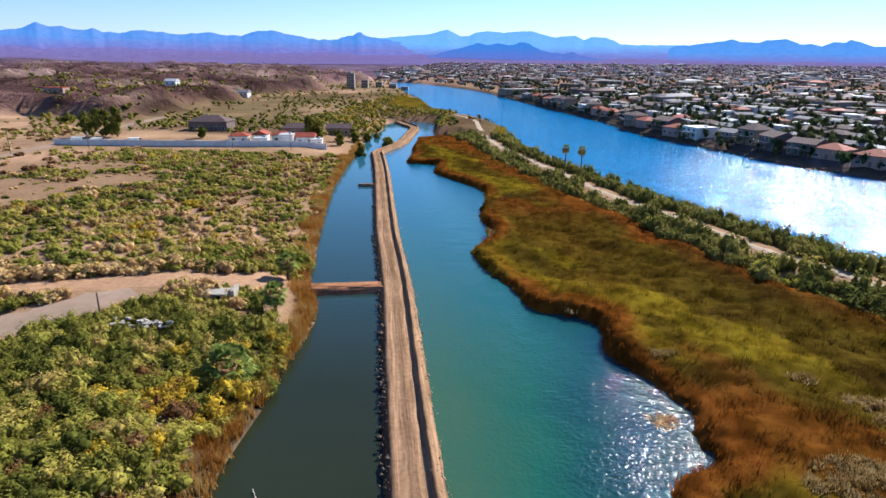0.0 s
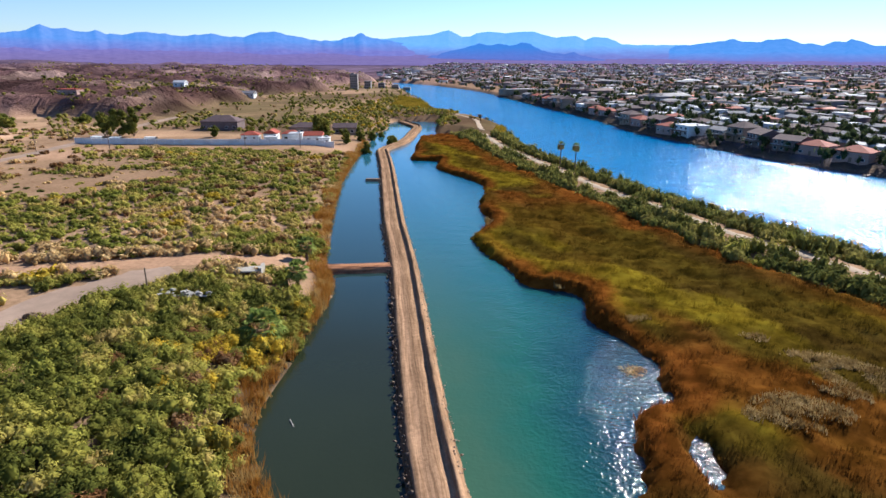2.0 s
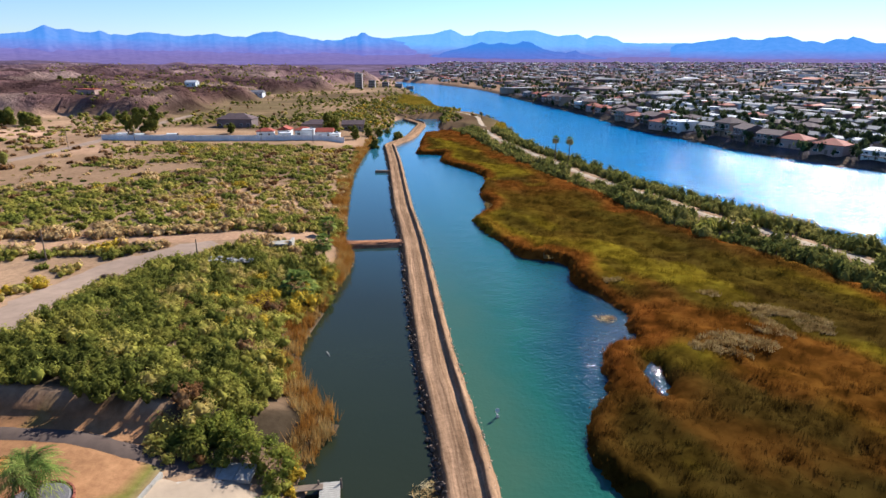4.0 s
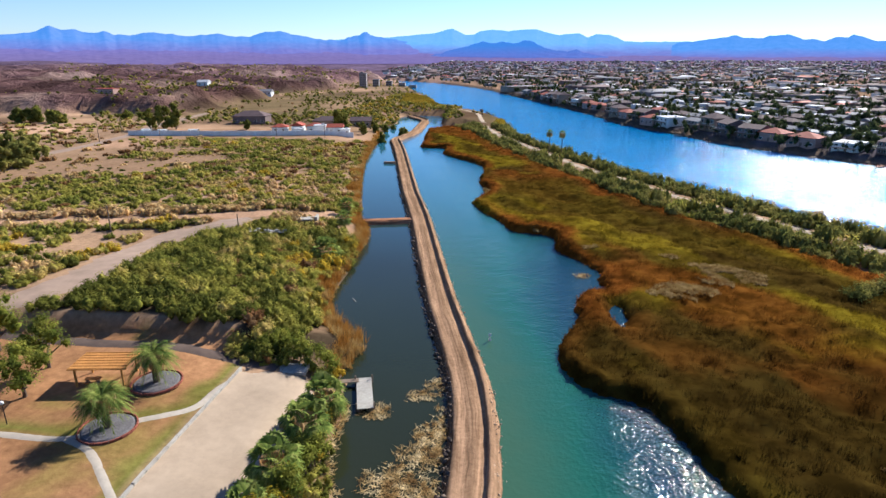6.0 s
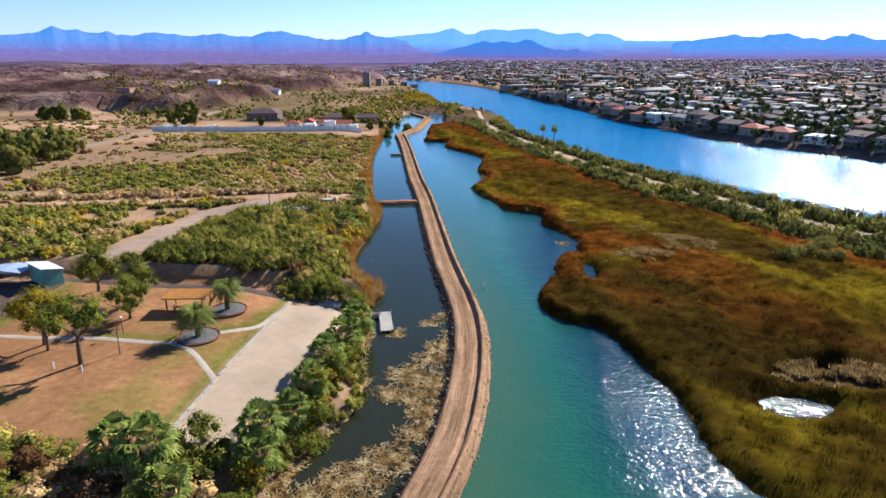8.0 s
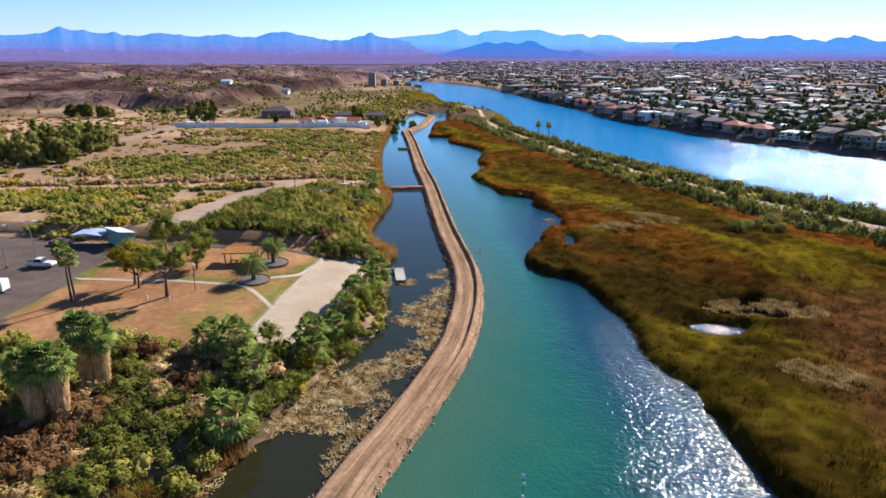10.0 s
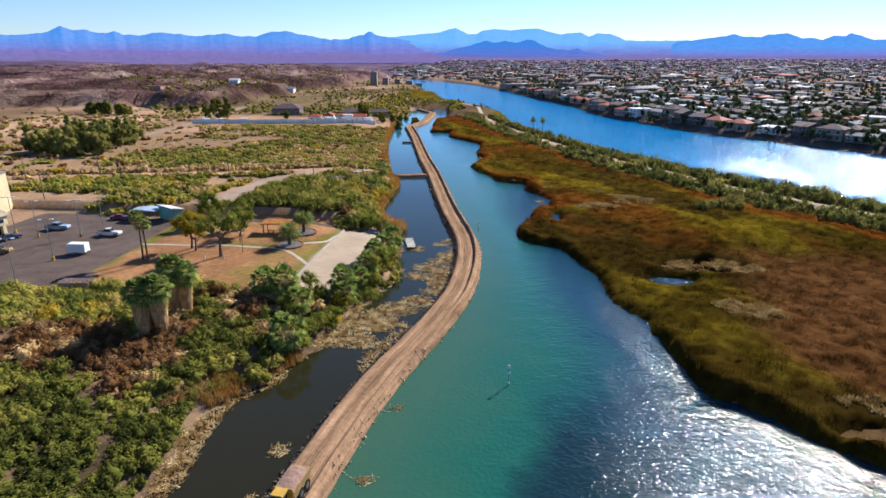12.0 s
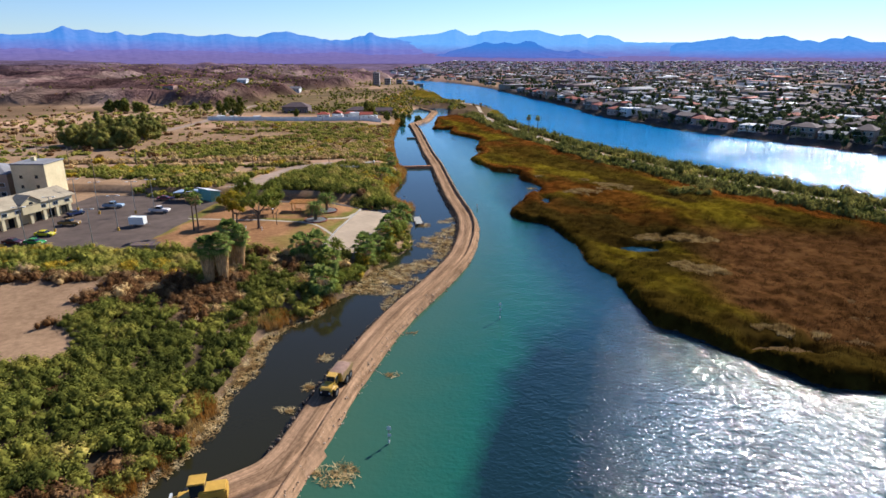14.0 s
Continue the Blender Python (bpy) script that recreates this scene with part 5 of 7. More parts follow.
for k, (x, y) in enumerate(((-34.6, 33.2), (-31.8, 31.2), (-29.4, 30.4), (-27.2, 29.6), (-36.5, 31.5), (-28.3, -28.6), (-27.6, -32.6), (-27.4, -24.6), (-30.6, -30.5), (-26.2, -21.0))):
    broad_tree((x, y, gz(x, y)), r.uniform(2.8, 4.2), r.uniform(2.0, 2.7), M_LEAF, "low leafy tree crowding the channel bank", 400 + k, 9, 1000, 0.16, 0.5, 0.12, "bank_tree")
for k, (x, y, h, q) in enumerate(((61, 66.5, 3.6, 3.4), (65.5, 69, 4.2, 3.8), (70.5, 67.5, 4.0, 3.6), (72, 75, 4.2, 3.8))):
    broad_tree((x, y, gz(x, y)), h, q, M_LEVEE, "large round grey-green bush at the marsh edge", 396 + k, 12, 1100, 0.2, 0.45, 0.10, "marsh_bush")
GROVE = (-190, 146)
for k in range(36):
    x, y = GROVE[0] + r.uniform(-24, 15), GROVE[1] + r.uniform(-26, 32)
    broad_tree((x, y, gz(x, y)), r.uniform(9, 15), r.uniform(3.6, 5.2), M_LEVEE, "tall dusty green tamarisk in a grove", 340 + k, 16, 1300, 0.34, 0.44, 0.05, "grove_tree")
for k, (x, y, h, q) in enumerate(((-200, 280, 17, 6.5), (-193, 281, 15, 5.5), (-207, 279, 13, 5), (-101, 290, 12, 5), (-98, 292, 10, 4), (-312, 306, 9, 7), (-302, 308, 11, 8), (-290, 308, 9, 7), (-283, 306, 7, 5), (-255, 330, 6, 5), (-245, 332, 6, 5), (-66, 302, 7, 4), (-72, 270, 7, 3.5), (-133, 282, 7, 3.5), (-152, 284, 6, 3), (-88, 292, 6, 3), (-84, 281, 5.5, 2.6), (-82, 300, 6, 3), (-80, 316, 6, 3), (-78, 330, 5, 2.5), (-89, 318, 6, 3))):
    broad_tree((x, y, gz(x, y)), h, 0.75 * q, M_THICKET, "large dark green tree by the walled grounds", 360 + k, 30, 2100, 0.36, 0.42, 0.04, "grounds_tree")


# ---- houses ----
def house_proto(name, w, d, h, roof, wall_mat, roof_mat, label, storeys=1, pitch=0.35, deck=False, group=""):
    """A house: walls, roof, windows with frames, a door and where it has one a deck. The front looks to -y."""
    t = thing(name, label, "house", group=group)
    part("wall", boxed(0, 0, -1.5, w, d, h + 1.5, bevel=0.05), wall_mat, t)
    if roof == "flat":
        bm = bmesh.new()
        box(bm, 0, 0, h, w + 0.5, d + 0.5, 0.3, bevel=0.06)
        box(bm, w * 0.2, d * 0.1, h + 0.3, 1.2, 1.0, 0.7, bevel=0.05)
        part("roof", bm, roof_mat, t)
    elif roof == "gable":
        e, r = w / 2 + 0.5, d / 2 + 0.5
        bm = prism(bmesh.new(), [(-r, h - 0.15), (r, h - 0.15), (r, h + 0.1), (0, h + r * pitch + 0.1), (-r, h + 0.1)], -e, e)
        bmesh.ops.rotate(bm, verts=bm.verts, cent=(0, 0, 0), matrix=Matrix.Rotation(math.pi / 2, 3, "Z"))
        part("roof", bm, roof_mat, t)
    else:
        bm = bmesh.new()
        e, r, k = w / 2 + 0.5, d / 2 + 0.5, min(w, d) / 2 * pitch * 1.1
        lo = [bm.verts.new(p) for p in ((-e, -r, h), (e, -r, h), (e, r, h), (-e, r, h))]
        lo2 = [bm.verts.new((v.co.x, v.co.y, h + 0.2)) for v in lo]
        a, b = bm.verts.new((-max(0.1, e - r), 0, h + 0.2 + k)), bm.verts.new((max(0.1, e - r), 0, h + 0.2 + k))
        for j in range(4):
            bm.faces.new((lo[j], lo[(j + 1) % 4], lo2[(j + 1) % 4], lo2[j]))
        bm.faces.new(lo[::-1])
        for q in ((lo2[0], lo2[1], b, a), (lo2[1], lo2[2], b), (lo2[2], lo2[3], a, b), (lo2[3], lo2[0], a)):
            bm.faces.new(q)
        bmesh.ops.recalc_face_normals(bm, faces=bm.faces)
        part("roof", bm, roof_mat, t)
    n = max(2, int(w / 3.4))
    for s in range(storeys):
        for k in range(n):
            x = -w / 2 + w * (k + 0.5) / n
            if s == 0 and k == n // 2:
                part("door", boxed(x, -d / 2 - 0.02, 0.05, 1.0, 0.12, 2.05, bevel=0.02), M_WOOD, t)
                continue
            f = part("window", boxed(x, -d / 2 - 0.02, 0.85 + 2.8 * s, 1.7, 0.12, 1.35, bevel=0.02), M_WHITE, t)
            part("pane", boxed(x, -d / 2 - 0.06, 0.93 + 2.8 * s, 1.5, 0.10, 1.18), M_PANE, f)
    if deck:
        bm = bmesh.new()
        box(bm, 0, -d / 2 - 1.6, 2.55, w * 0.9, 3.2, 0.18)
        for k in range(4):
            box(bm, -w * 0.42 + w * 0.28 * k, -d / 2 - 3.0, -1.5, 0.2, 0.2, 4.05)
        part("deck", bm, M_WOOD, t)
        part("railing", box(box(boxed(0, -d / 2 - 3.15, 3.5, w * 0.9, 0.08, 0.08), -w * 0.44, -d / 2 - 1.6, 3.5, 0.08, 3.2, 0.08), w * 0.44, -d / 2 - 1.6, 3.5, 0.08, 3.2, 0.08), M_WHITE, t)
    return t


M_WALLGREY = plain("grey_stucco", (0.231, 0.211, 0.204), 0.9, 0, 0.12, 1.5, 0.2)
M_WALLBROWN = plain("brown_stucco", (0.160, 0.118, 0.112), 0.9, 0, 0.12, 1.5, 0.2)
GH, GT = "waterfront houses", "houses of the town"
WATER_HOUSES = [
    house_proto("house", 12, 10, 5.6, "hip", M_TAN, M_BROWNROOF, "two-storey tan waterfront house with brown roof", 2, 0.4, True, GH),
    house_proto("house", 14, 9, 5.4, "gable", M_WALLGREY, M_GREYROOF, "two-storey grey waterfront house with wooden deck", 2, 0.4, True, GH),
    house_proto("house", 13, 11, 5.8, "flat", M_WHITE, M_WHITEROOF, "white two-storey waterfront house with flat roof", 2, 0.3, True, GH),
    house_proto("house", 11, 10, 4.6, "hip", M_PINK, M_REDROOF, "pink waterfront house with red tiled roof", 1, 0.45, False, GH),
    house_proto("house", 15, 10, 5.4, "gable", M_WALLBROWN, M_BROWNROOF, "long dark brown waterfront house with deck", 2, 0.35, True, GH)]
TOWN_HOUSES = [
    house_proto("house", 15, 6, 3.0, "flat", M_WHITE, M_WHITEROOF, "long white mobile home with metal roof", 1, 0.2, False, GT),
    house_proto("house", 12, 8, 3.2, "gable", M_TAN, M_GREYROOF, "low tan house with grey gabled roof", 1, 0.3, False, GT),
    house_proto("house", 13, 9, 3.2, "hip", M_WALLBROWN, M_BROWNROOF, "low brown house with hipped roof", 1, 0.35, False, GT),
    house_proto("house", 14, 7, 3.0, "gable", M_WHITE, M_WHITEROOF, "low white house with pale metal roof", 1, 0.2, False, GT),
    house_proto("house", 11, 9, 3.2, "hip", M_PINK, M_REDROOF, "low pink house with red roof", 1, 0.35, False, GT)]
PROTOS = {id(p): 0 for p in WATER_HOUSES + TOWN_HOUSES}


def settle(p, m):
    """The first one is moved to its place, the others are copies."""
    if PROTOS[id(p)] == 0:
        PROTOS[id(p)] = 1
        p.matrix_basis = m
        return p
    return copy_thing(p, m)


bank_line = smooth_line(RIVER_R, 1.0)
bank_line = bank_line[(bank_line[:, 1] < 720) & (bank_line[:, 1] > 60)]
tang = np.gradient(bank_line, axis=0)
tang /= np.hypot(*tang.T)[:, None]
outw = np.stack([-tang[:, 1], tang[:, 0]], 1)
r = np.random.RandomState(51)
k, row = 6, 0
HOMES = []
while k < len(bank_line) - 4:
    p = bank_line[k] + outw[k] * r.uniform(8, 18)
    turn = math.degrees(math.atan2(tang[k][1], tang[k][0])) + r.uniform(-14, 14)
    i = r.choice(5, p=[0.28, 0.2, 0.16, 0.16, 0.2])
    z = gz(*p)
    if 100 < p[1] < 640:
        settle(WATER_HOUSES[i], pose(p[0], p[1], z, 0, 0, turn + 180 if np.dot(outw[k], (math.cos(math.radians(turn + 90)), math.sin(math.radians(turn + 90)))) < 0 else turn) @ Matrix.Diagonal((r.uniform(0.75, 1.2), r.uniform(0.9, 1.2), r.uniform(0.75, 1.12), 1)))
        HOMES.append((p[0], p[1], 10))
    k += r.randint(13, 20)
for row in range(1, 5):
    k = 4
    while k < len(bank_line) - 4:
        p = bank_line[k] + outw[k] * (14 + 25 * row + r.uniform(-3, 3))
        if 150 < p[1] < 520 and all(math.hypot(p[0] - a, p[1] - b) > c + 4 for a, b, c in HOMES):
            turn = math.degrees(math.atan2(tang[k][1], tang[k][0])) + 180 + (90 if r.rand() < 0.3 else 0) + r.uniform(-4, 4)
            settle(TOWN_HOUSES[r.choice(5, p=[0.16, 0.30, 0.32, 0.12, 0.10])], pose(p[0], p[1], gz(*p), 0, 0, turn))
            HOMES.append((p[0], p[1], 8))
        k += r.randint(17, 24)
for p in WATER_HOUSES + TOWN_HOUSES:
    if PROTOS[id(p)] == 0:
        settle(p, pose(230, 330, gz(230, 330)))


def far_house(r, x, y, z, w, d, h, turn, flat):
    """A plain gabled or flat house of the far town."""
    q = 0.02 if flat else 0.22 * d
    v = np.array([(-w, -d, -1), (w, -d, -1), (w, d, -1), (-w, d, -1), (-w, -d, h), (w, -d, h), (w, d, h), (-w, d, h),
                  (-w - .4, -d - .4, h), (w + .4, -d - .4, h), (w + .4, d + .4, h), (-w - .4, d + .4, h), (-w - .4, 0, h + q + .25), (w + .4, 0, h + q + .25)], float)
    c, s = math.cos(turn), math.sin(turn)
    v = np.stack([v[:, 0] * c - v[:, 1] * s + x, v[:, 0] * s + v[:, 1] * c + y, v[:, 2] + z], 1)
    walls = np.array([(0, 1, 5), (0, 5, 4), (1, 2, 6), (1, 6, 5), (2, 3, 7), (2, 7, 6), (3, 0, 4), (3, 4, 7)])
    roofs = np.array([(8, 9, 13), (8, 13, 12), (10, 11, 12), (10, 12, 13), (9, 10, 13), (11, 8, 12)])
    return (v, walls), (v, roofs)


r = np.random.RandomState(61)
WALLS, ROOFS, wid, rid = [], [], [], []
cand = []
for ring in range(9000):
    d = 150 * math.exp(r.rand() * 3.1)
    a = math.radians(r.uniform(38, 104))
    x, y = 20 + d * math.cos(a) * 1.1, 60 + d * math.sin(a) * 1.1
    cand.append((x, y))
cx, cy = np.array(cand).T
okc = inside(cx, cy, RIGHT_LAND) & (dist_line(cx, cy, RR_S) > 18) & (np.hypot(cx, cy) < 3900)
cz = ground_z(cx, cy)
seen_cells = {}
for x, y, z, o in zip(cx, cy, cz, okc):
    if not o:
        continue
    dist = math.hypot(x, y)
    c = 20 if dist < 900 else 27
    key = (int(x // c), int(y // c))
    if key in seen_cells or any(math.hypot(x - a, y - b) < q + 9 for a, b, q in HOMES):
        continue
    seen_cells[key] = 1
    big = r.rand() < 0.06
    w, d, h = (r.uniform(5, 8.5), r.uniform(3.2, 5), r.uniform(2.8, 3.6)) if not big else (r.uniform(10, 22), r.uniform(7, 11), r.uniform(4, 6.5))
    k = 1.0 if dist < 1500 else 0.85
    turn = math.radians(-60 + (90 if r.rand() < 0.4 else 0) + r.uniform(-5, 5))
    a, b = far_house(r, x, y, z, w * k, d * k, h, turn, r.rand() < 0.5)
    WALLS.append(a)
    ROOFS.append(b)
    wid.append(r.randint(4))
    rid.append(r.choice(4, p=[0.10, 0.30, 0.52, 0.08]))
tagged(new("town_walls", merged("town_walls", WALLS, [M_TAN, M_WHITE, M_WALLBROWN, M_WALLGREY], wid)), "sprawl of low houses of a desert town", "houses", kind="stuff")
tagged(new("town_roofs", merged("town_roofs", ROOFS, [M_WHITEROOF, M_GREYROOF, M_BROWNROOF, M_REDROOF], rid)), "white, grey and brown roofs of the far town", "roofs", kind="stuff")


def tree_piece(seed, count=16, size=0.62):
    """A small far tree, one unit high: a stem and a loose crown."""
    rng = np.random.RandomState(seed)
    out = []
    for k in range(2):
        a = rng.rand() * 6.28
        o = np.array([math.cos(a) * 0.16, math.sin(a) * 0.16, 0.42 + 0.24 * k])
        q = rng.uniform(0.26, 0.36)
        v, f = ball(rng, q * 0.8, q * 0.8, q * 0.75, 0, 0.6, 5, 3)
        out += [(v + o, f), leaves(rng, o, np.array([q, q, q]), count // 2, size * 0.25)]
    v = np.array([(-.03, 0, -.1), (.03, -.02, -.1), (0, .03, -.1), (0, 0, .6)])
    out.append((v, np.array([(0, 1, 3), (1, 2, 3), (2, 0, 3)])))
    o, vs, fs = 0, [], []
    for v, f in out:
        vs.append(v)
        fs.append(f + o)
        o += len(v)
    return np.concatenate(vs), np.concatenate(fs)


TREES = [tree_piece(500 + k) for k in range(5)]


def tree_cover(name, x, y, h0, h1, mats, label, seed, squat=1.0):
    r = np.random.RandomState(seed)
    z = ground_z(x, y)
    ids = r.randint(0, len(mats), len(x))
    pieces = []
    for a, b, c in zip(x, y, z):
        h = r.uniform(h0, h1)
        pieces.append(placed(TREES[r.randint(5)], a, b, c - 0.1, h * squat, h, r.rand() * 6.28))
    return tagged(new(name, merged(name, pieces, mats, ids)), label, "trees", kind="stuff")


def polar(count, lo, hi, a0, a1, keep, seed):
    r = np.random.RandomState(seed)
    d = lo * np.exp(r.rand(count) * math.log(hi / lo))
    a = np.radians(r.uniform(a0, a1, count))
    x, y = d * np.cos(a), d * np.sin(a)
    k = keep(x, y)
    return x[k], y[k]


in_town = lambda x, y: inside(x, y, RIGHT_LAND) & (dist_line(x, y, RR_S) > 5)
x, y = polar(7500, 200, 3600, 38, 102, in_town, 71)
tree_cover("town_trees", x, y, 3.5, 7.5, [M_TOWNLEAF], "scattered dark trees between the houses", 72, 0.9)
x, y = scatter(2400, (-60, 330, 100, 820), lambda x, y: inside(x, y, RIGHT_LAND) & (dist_line(x, y, RR_S) < 13) & (dist_line(x, y, RR_S) > 0.8), 73)
tree_cover("shore_trees", x, y, 2.5, 6.5, [M_TOWNLEAF], "dark trees and bushes on the town's shore", 74, 1.0)
UPPER_REEDS = [(-105, 488), (-112, 560), (-123, 622), (-98, 606), (-80, 540), (-62, 486), (-48, 458), (-56, 452)]
in_left = lambda x, y: inside(x, y, LEFT_LAND) & ~inside(x, y, UPPER_REEDS) & (dist_line(x, y, RL_S) > 3) & (value_noise(x, y, 60, 3, 75) > -0.15 - 0.25 * (np.abs(x + 0.25 * y) < 70)) & ~((y < 305) & (x > -225)) & (dist_line(x, y, FROAD_S) > 6)
x, y = polar(3600, 300, 1500, 96, 130, in_left, 76)
tree_cover("valley_scrub", x, y, 1.2, 3.6, [M_LEVEE, M_SHRUB, M_THICKET], "green scrub trees of the valley floor", 77, 1.6)
x, y = polar(2000, 380, 3800, 88, 150, lambda x, y: inside(x, y, LEFT_LAND) & (value_noise(x, y, 120, 3, 78) > -0.1), 79)
tree_cover("desert_scrub", x, y, 1.0, 2.4, [M_GREY, M_THICKET, M_THICKET], "sparse dark desert scrub on the hills", 80, 1.8)
x, y = scatter(1700, (-130, -45, 330, 620), lambda x, y: inside(x, y, LEFT_LAND) & (dist_line(x, y, RL_S) > 2) & ~inside(x, y, UPPER_REEDS), 81)
tree_cover("river_scrub", x, y, 1.0, 2.8, [M_LEVEE, M_SHRUB, M_GOLD], "dense green scrub on the upper river bank", 82, 1.5)
x, y = scatter(26000, (-125, 2, 325, 625), lambda x, y: inside(x, y, UPPER_REEDS) | (((x + 10) / 5.5) ** 2 + ((y - 357) / 24) ** 2 < 1 + 0.5 * value_noise(x, y, 9, 2, 85)), 83)
tagged(new("upper_reeds", merged("upper_reeds", [reed_tufts(x, y, ground_z(x, y) - 0.1, np.full(len(x), 2.0), 84, 4, 0.8, 0.22)], [M_GOLDREED])), "golden olive reeds at the upper river edge", "reeds", kind="stuff")
for k in range(26):
    i = int(12 + k * (len(bank_line) - 30) / 26)
    p, o = bank_line[i], outw[i]
    jet = thing("boat_dock", "small grey boat dock at the town shore", "dock", (p[0] - o[0] * 1.5, p[1] - o[1] * 1.5, 0), math.degrees(math.atan2(o[1], o[0])), "boat docks of the town shore")
    part("deck", boxed(0, 0, 0.35, 6.5, 1.6, 0.16, bevel=0.03), M_WOOD, jet)
    for a, b in ((-3, -0.7), (-3, 0.7), (0, 0.7), (0, -0.7)):
        part("post", rod(bmesh.new(), (a, b, -1.4), (a, b, 0.9), 0.09), M_WOOD, jet)
shore = thing("rock_shore", "rough stone revetment along the town shore", "revetment")
shore["kind"] = "stuff"
pieces = []
rr = np.random.RandomState(91)
for i in range(0, len(bank_line), 1):
    for _ in range(4):
        p = bank_line[i] + outw[i] * rr.uniform(-0.8, 3.5) + rr.uniform(-0.5, 0.5, 2)
        v, f = ball(rr, 1, 1, 1, 0, 0.8, 5, 3)
        q = rr.uniform(0.3, 0.8)
        pieces.append((v * (q, q * 0.8, q * 0.6) + (p[0], p[1], 0.2 + rr.uniform(-0.2, 0.7)), f))
mesh_part("stone", merged("stone", pieces, [M_ROCK]), shore)


# ---- walled grounds, far buildings ----
wall = thing("garden_wall", "long low white perimeter wall", "wall")
line = smooth_line([(-203, 252), (-168, 254), (-132, 258), (-86, 266)], 4.0)
for a, b in zip(line, line[1:]):
    c, d = (a + b) / 2, b - a
    part("wall_panel", boxed(c[0], c[1], gz(*c) - 0.4, math.hypot(*d) - 0.06, 0.3, 2.9, math.atan2(d[1], d[0]), 0.03), M_WHITE, wall)
VILLAS = [((-128, 272), 8, 6, 3.0, "hip", M_WHITE, M_REDROOF, "small white lodge with a red tiled roof", 12), ((-119, 275), 7, 6, 3.8, "gable", M_WHITE, M_REDROOF, "white gabled lodge with a red roof", 98),
          ((-116, 268), 6, 5, 2.8, "flat", M_WHITE, M_WHITEROOF, "flat white annex behind the wall", 8), ((-110, 277), 8, 6, 3.4, "hip", M_WHITE, M_REDROOF, "white villa with a red tiled roof", 8),
          ((-105, 270), 6, 6, 4.4, "flat", M_WHITE, M_WHITEROOF, "square white block with a flat roof", 10), ((-98, 274), 8, 6, 3.4, "gable", M_WHITE, M_REDROOF, "white clubhouse with a red tiled roof", 10),
          ((-92, 271), 5, 5, 3.0, "flat", M_WHITE, M_WHITEROOF, "small white pavilion by the wall", 10), ((-164, 318), 20, 12, 4.4, "hip", M_WALLBROWN, M_BROWNROOF, "large low brown lodge with hipped roof", 5),
          ((-112, 305), 16, 9, 3.4, "hip", M_TAN, M_BROWNROOF, "low tan house with brown hipped roof", 8), ((-95, 318), 12, 8, 3.4, "gable", M_TAN, M_BROWNROOF, "small tan house with brown roof", 8),
          ((-330, 420), 16, 9, 3.6, "flat", M_PINK, M_REDROOF, "reddish low house below the hills", 0), ((-300, 520), 10, 7, 3.4, "gable", M_WHITE, M_WHITEROOF, "small white house among the hills", 0),
          ((-255, 560), 12, 8, 3.4, "gable", M_WHITE, M_GREYROOF, "pale house on the hill slope", 0)]
for (x, y), w, d, h, kind, a, b, label, turn in VILLAS:
    p = house_proto("villa", w, d, h, kind, a, b, label, 1, 0.45)
    p.matrix_basis = pose(x, y, gz(x, y), 0, 0, turn)
tower = thing("apartment_tower", "grey concrete apartment tower with window bands", "building", (-200, 742, gz(-200, 742)), 6)
part("wall", boxed(0, 0, -1, 9, 9, 19, bevel=0.1), M_WALLGREY, tower)
part("roof", boxed(0, 0, 18, 9.6, 9.6, 0.6, bevel=0.1), M_GREYROOF, tower)
part("stair_core", boxed(-1.5, 0, 18.6, 3, 3, 1.6, bevel=0.1), M_WALLGREY, tower)
for s in range(6):
    for k in range(4):
        part("window", boxed(-3.3 + 2.2 * k, -4.47, 1.2 + 2.8 * s, 1.2, 0.1, 1.2), M_PANE, tower)
for k, (x, y, w, h) in enumerate(((-190, 772, 8, 9), (-176, 790, 8, 6), (-160, 800, 9, 5), (-150, 830, 10, 5))):
    b = thing("apartment_block", "pale concrete apartment block near the tower", "building", (x, y, gz(x, y)), 4, "blocks near the tower")
    part("wall", boxed(0, 0, -1, w, 9, h + 1, bevel=0.1), M_WALLGREY, b)
    part("roof", boxed(0, 0, h, w + 0.5, 9.5, 0.6, bevel=0.1), M_GREYROOF, b)
    for s in range(int(h / 3)):
        for j in range(3):
            part("window", boxed(-w * 0.32 + w * 0.32 * j, -4.52, 1.0 + 3.0 * s, 1.8, 0.12, 1.5), M_PANE, b)


# ---- vehicles ----
def wheel(parent, x, y, r, w, name="wheel"):
    t = part(name, rod(bmesh.new(), (x, y - w / 2, r), (x, y + w / 2, r), r, n=18), M_DARK, parent)
    part("rim", rod(bmesh.new(), (x, y - w / 2 - 0.015, r), (x, y + w / 2 + 0.015, r), r * 0.55, n=12), M_STEEL, t)


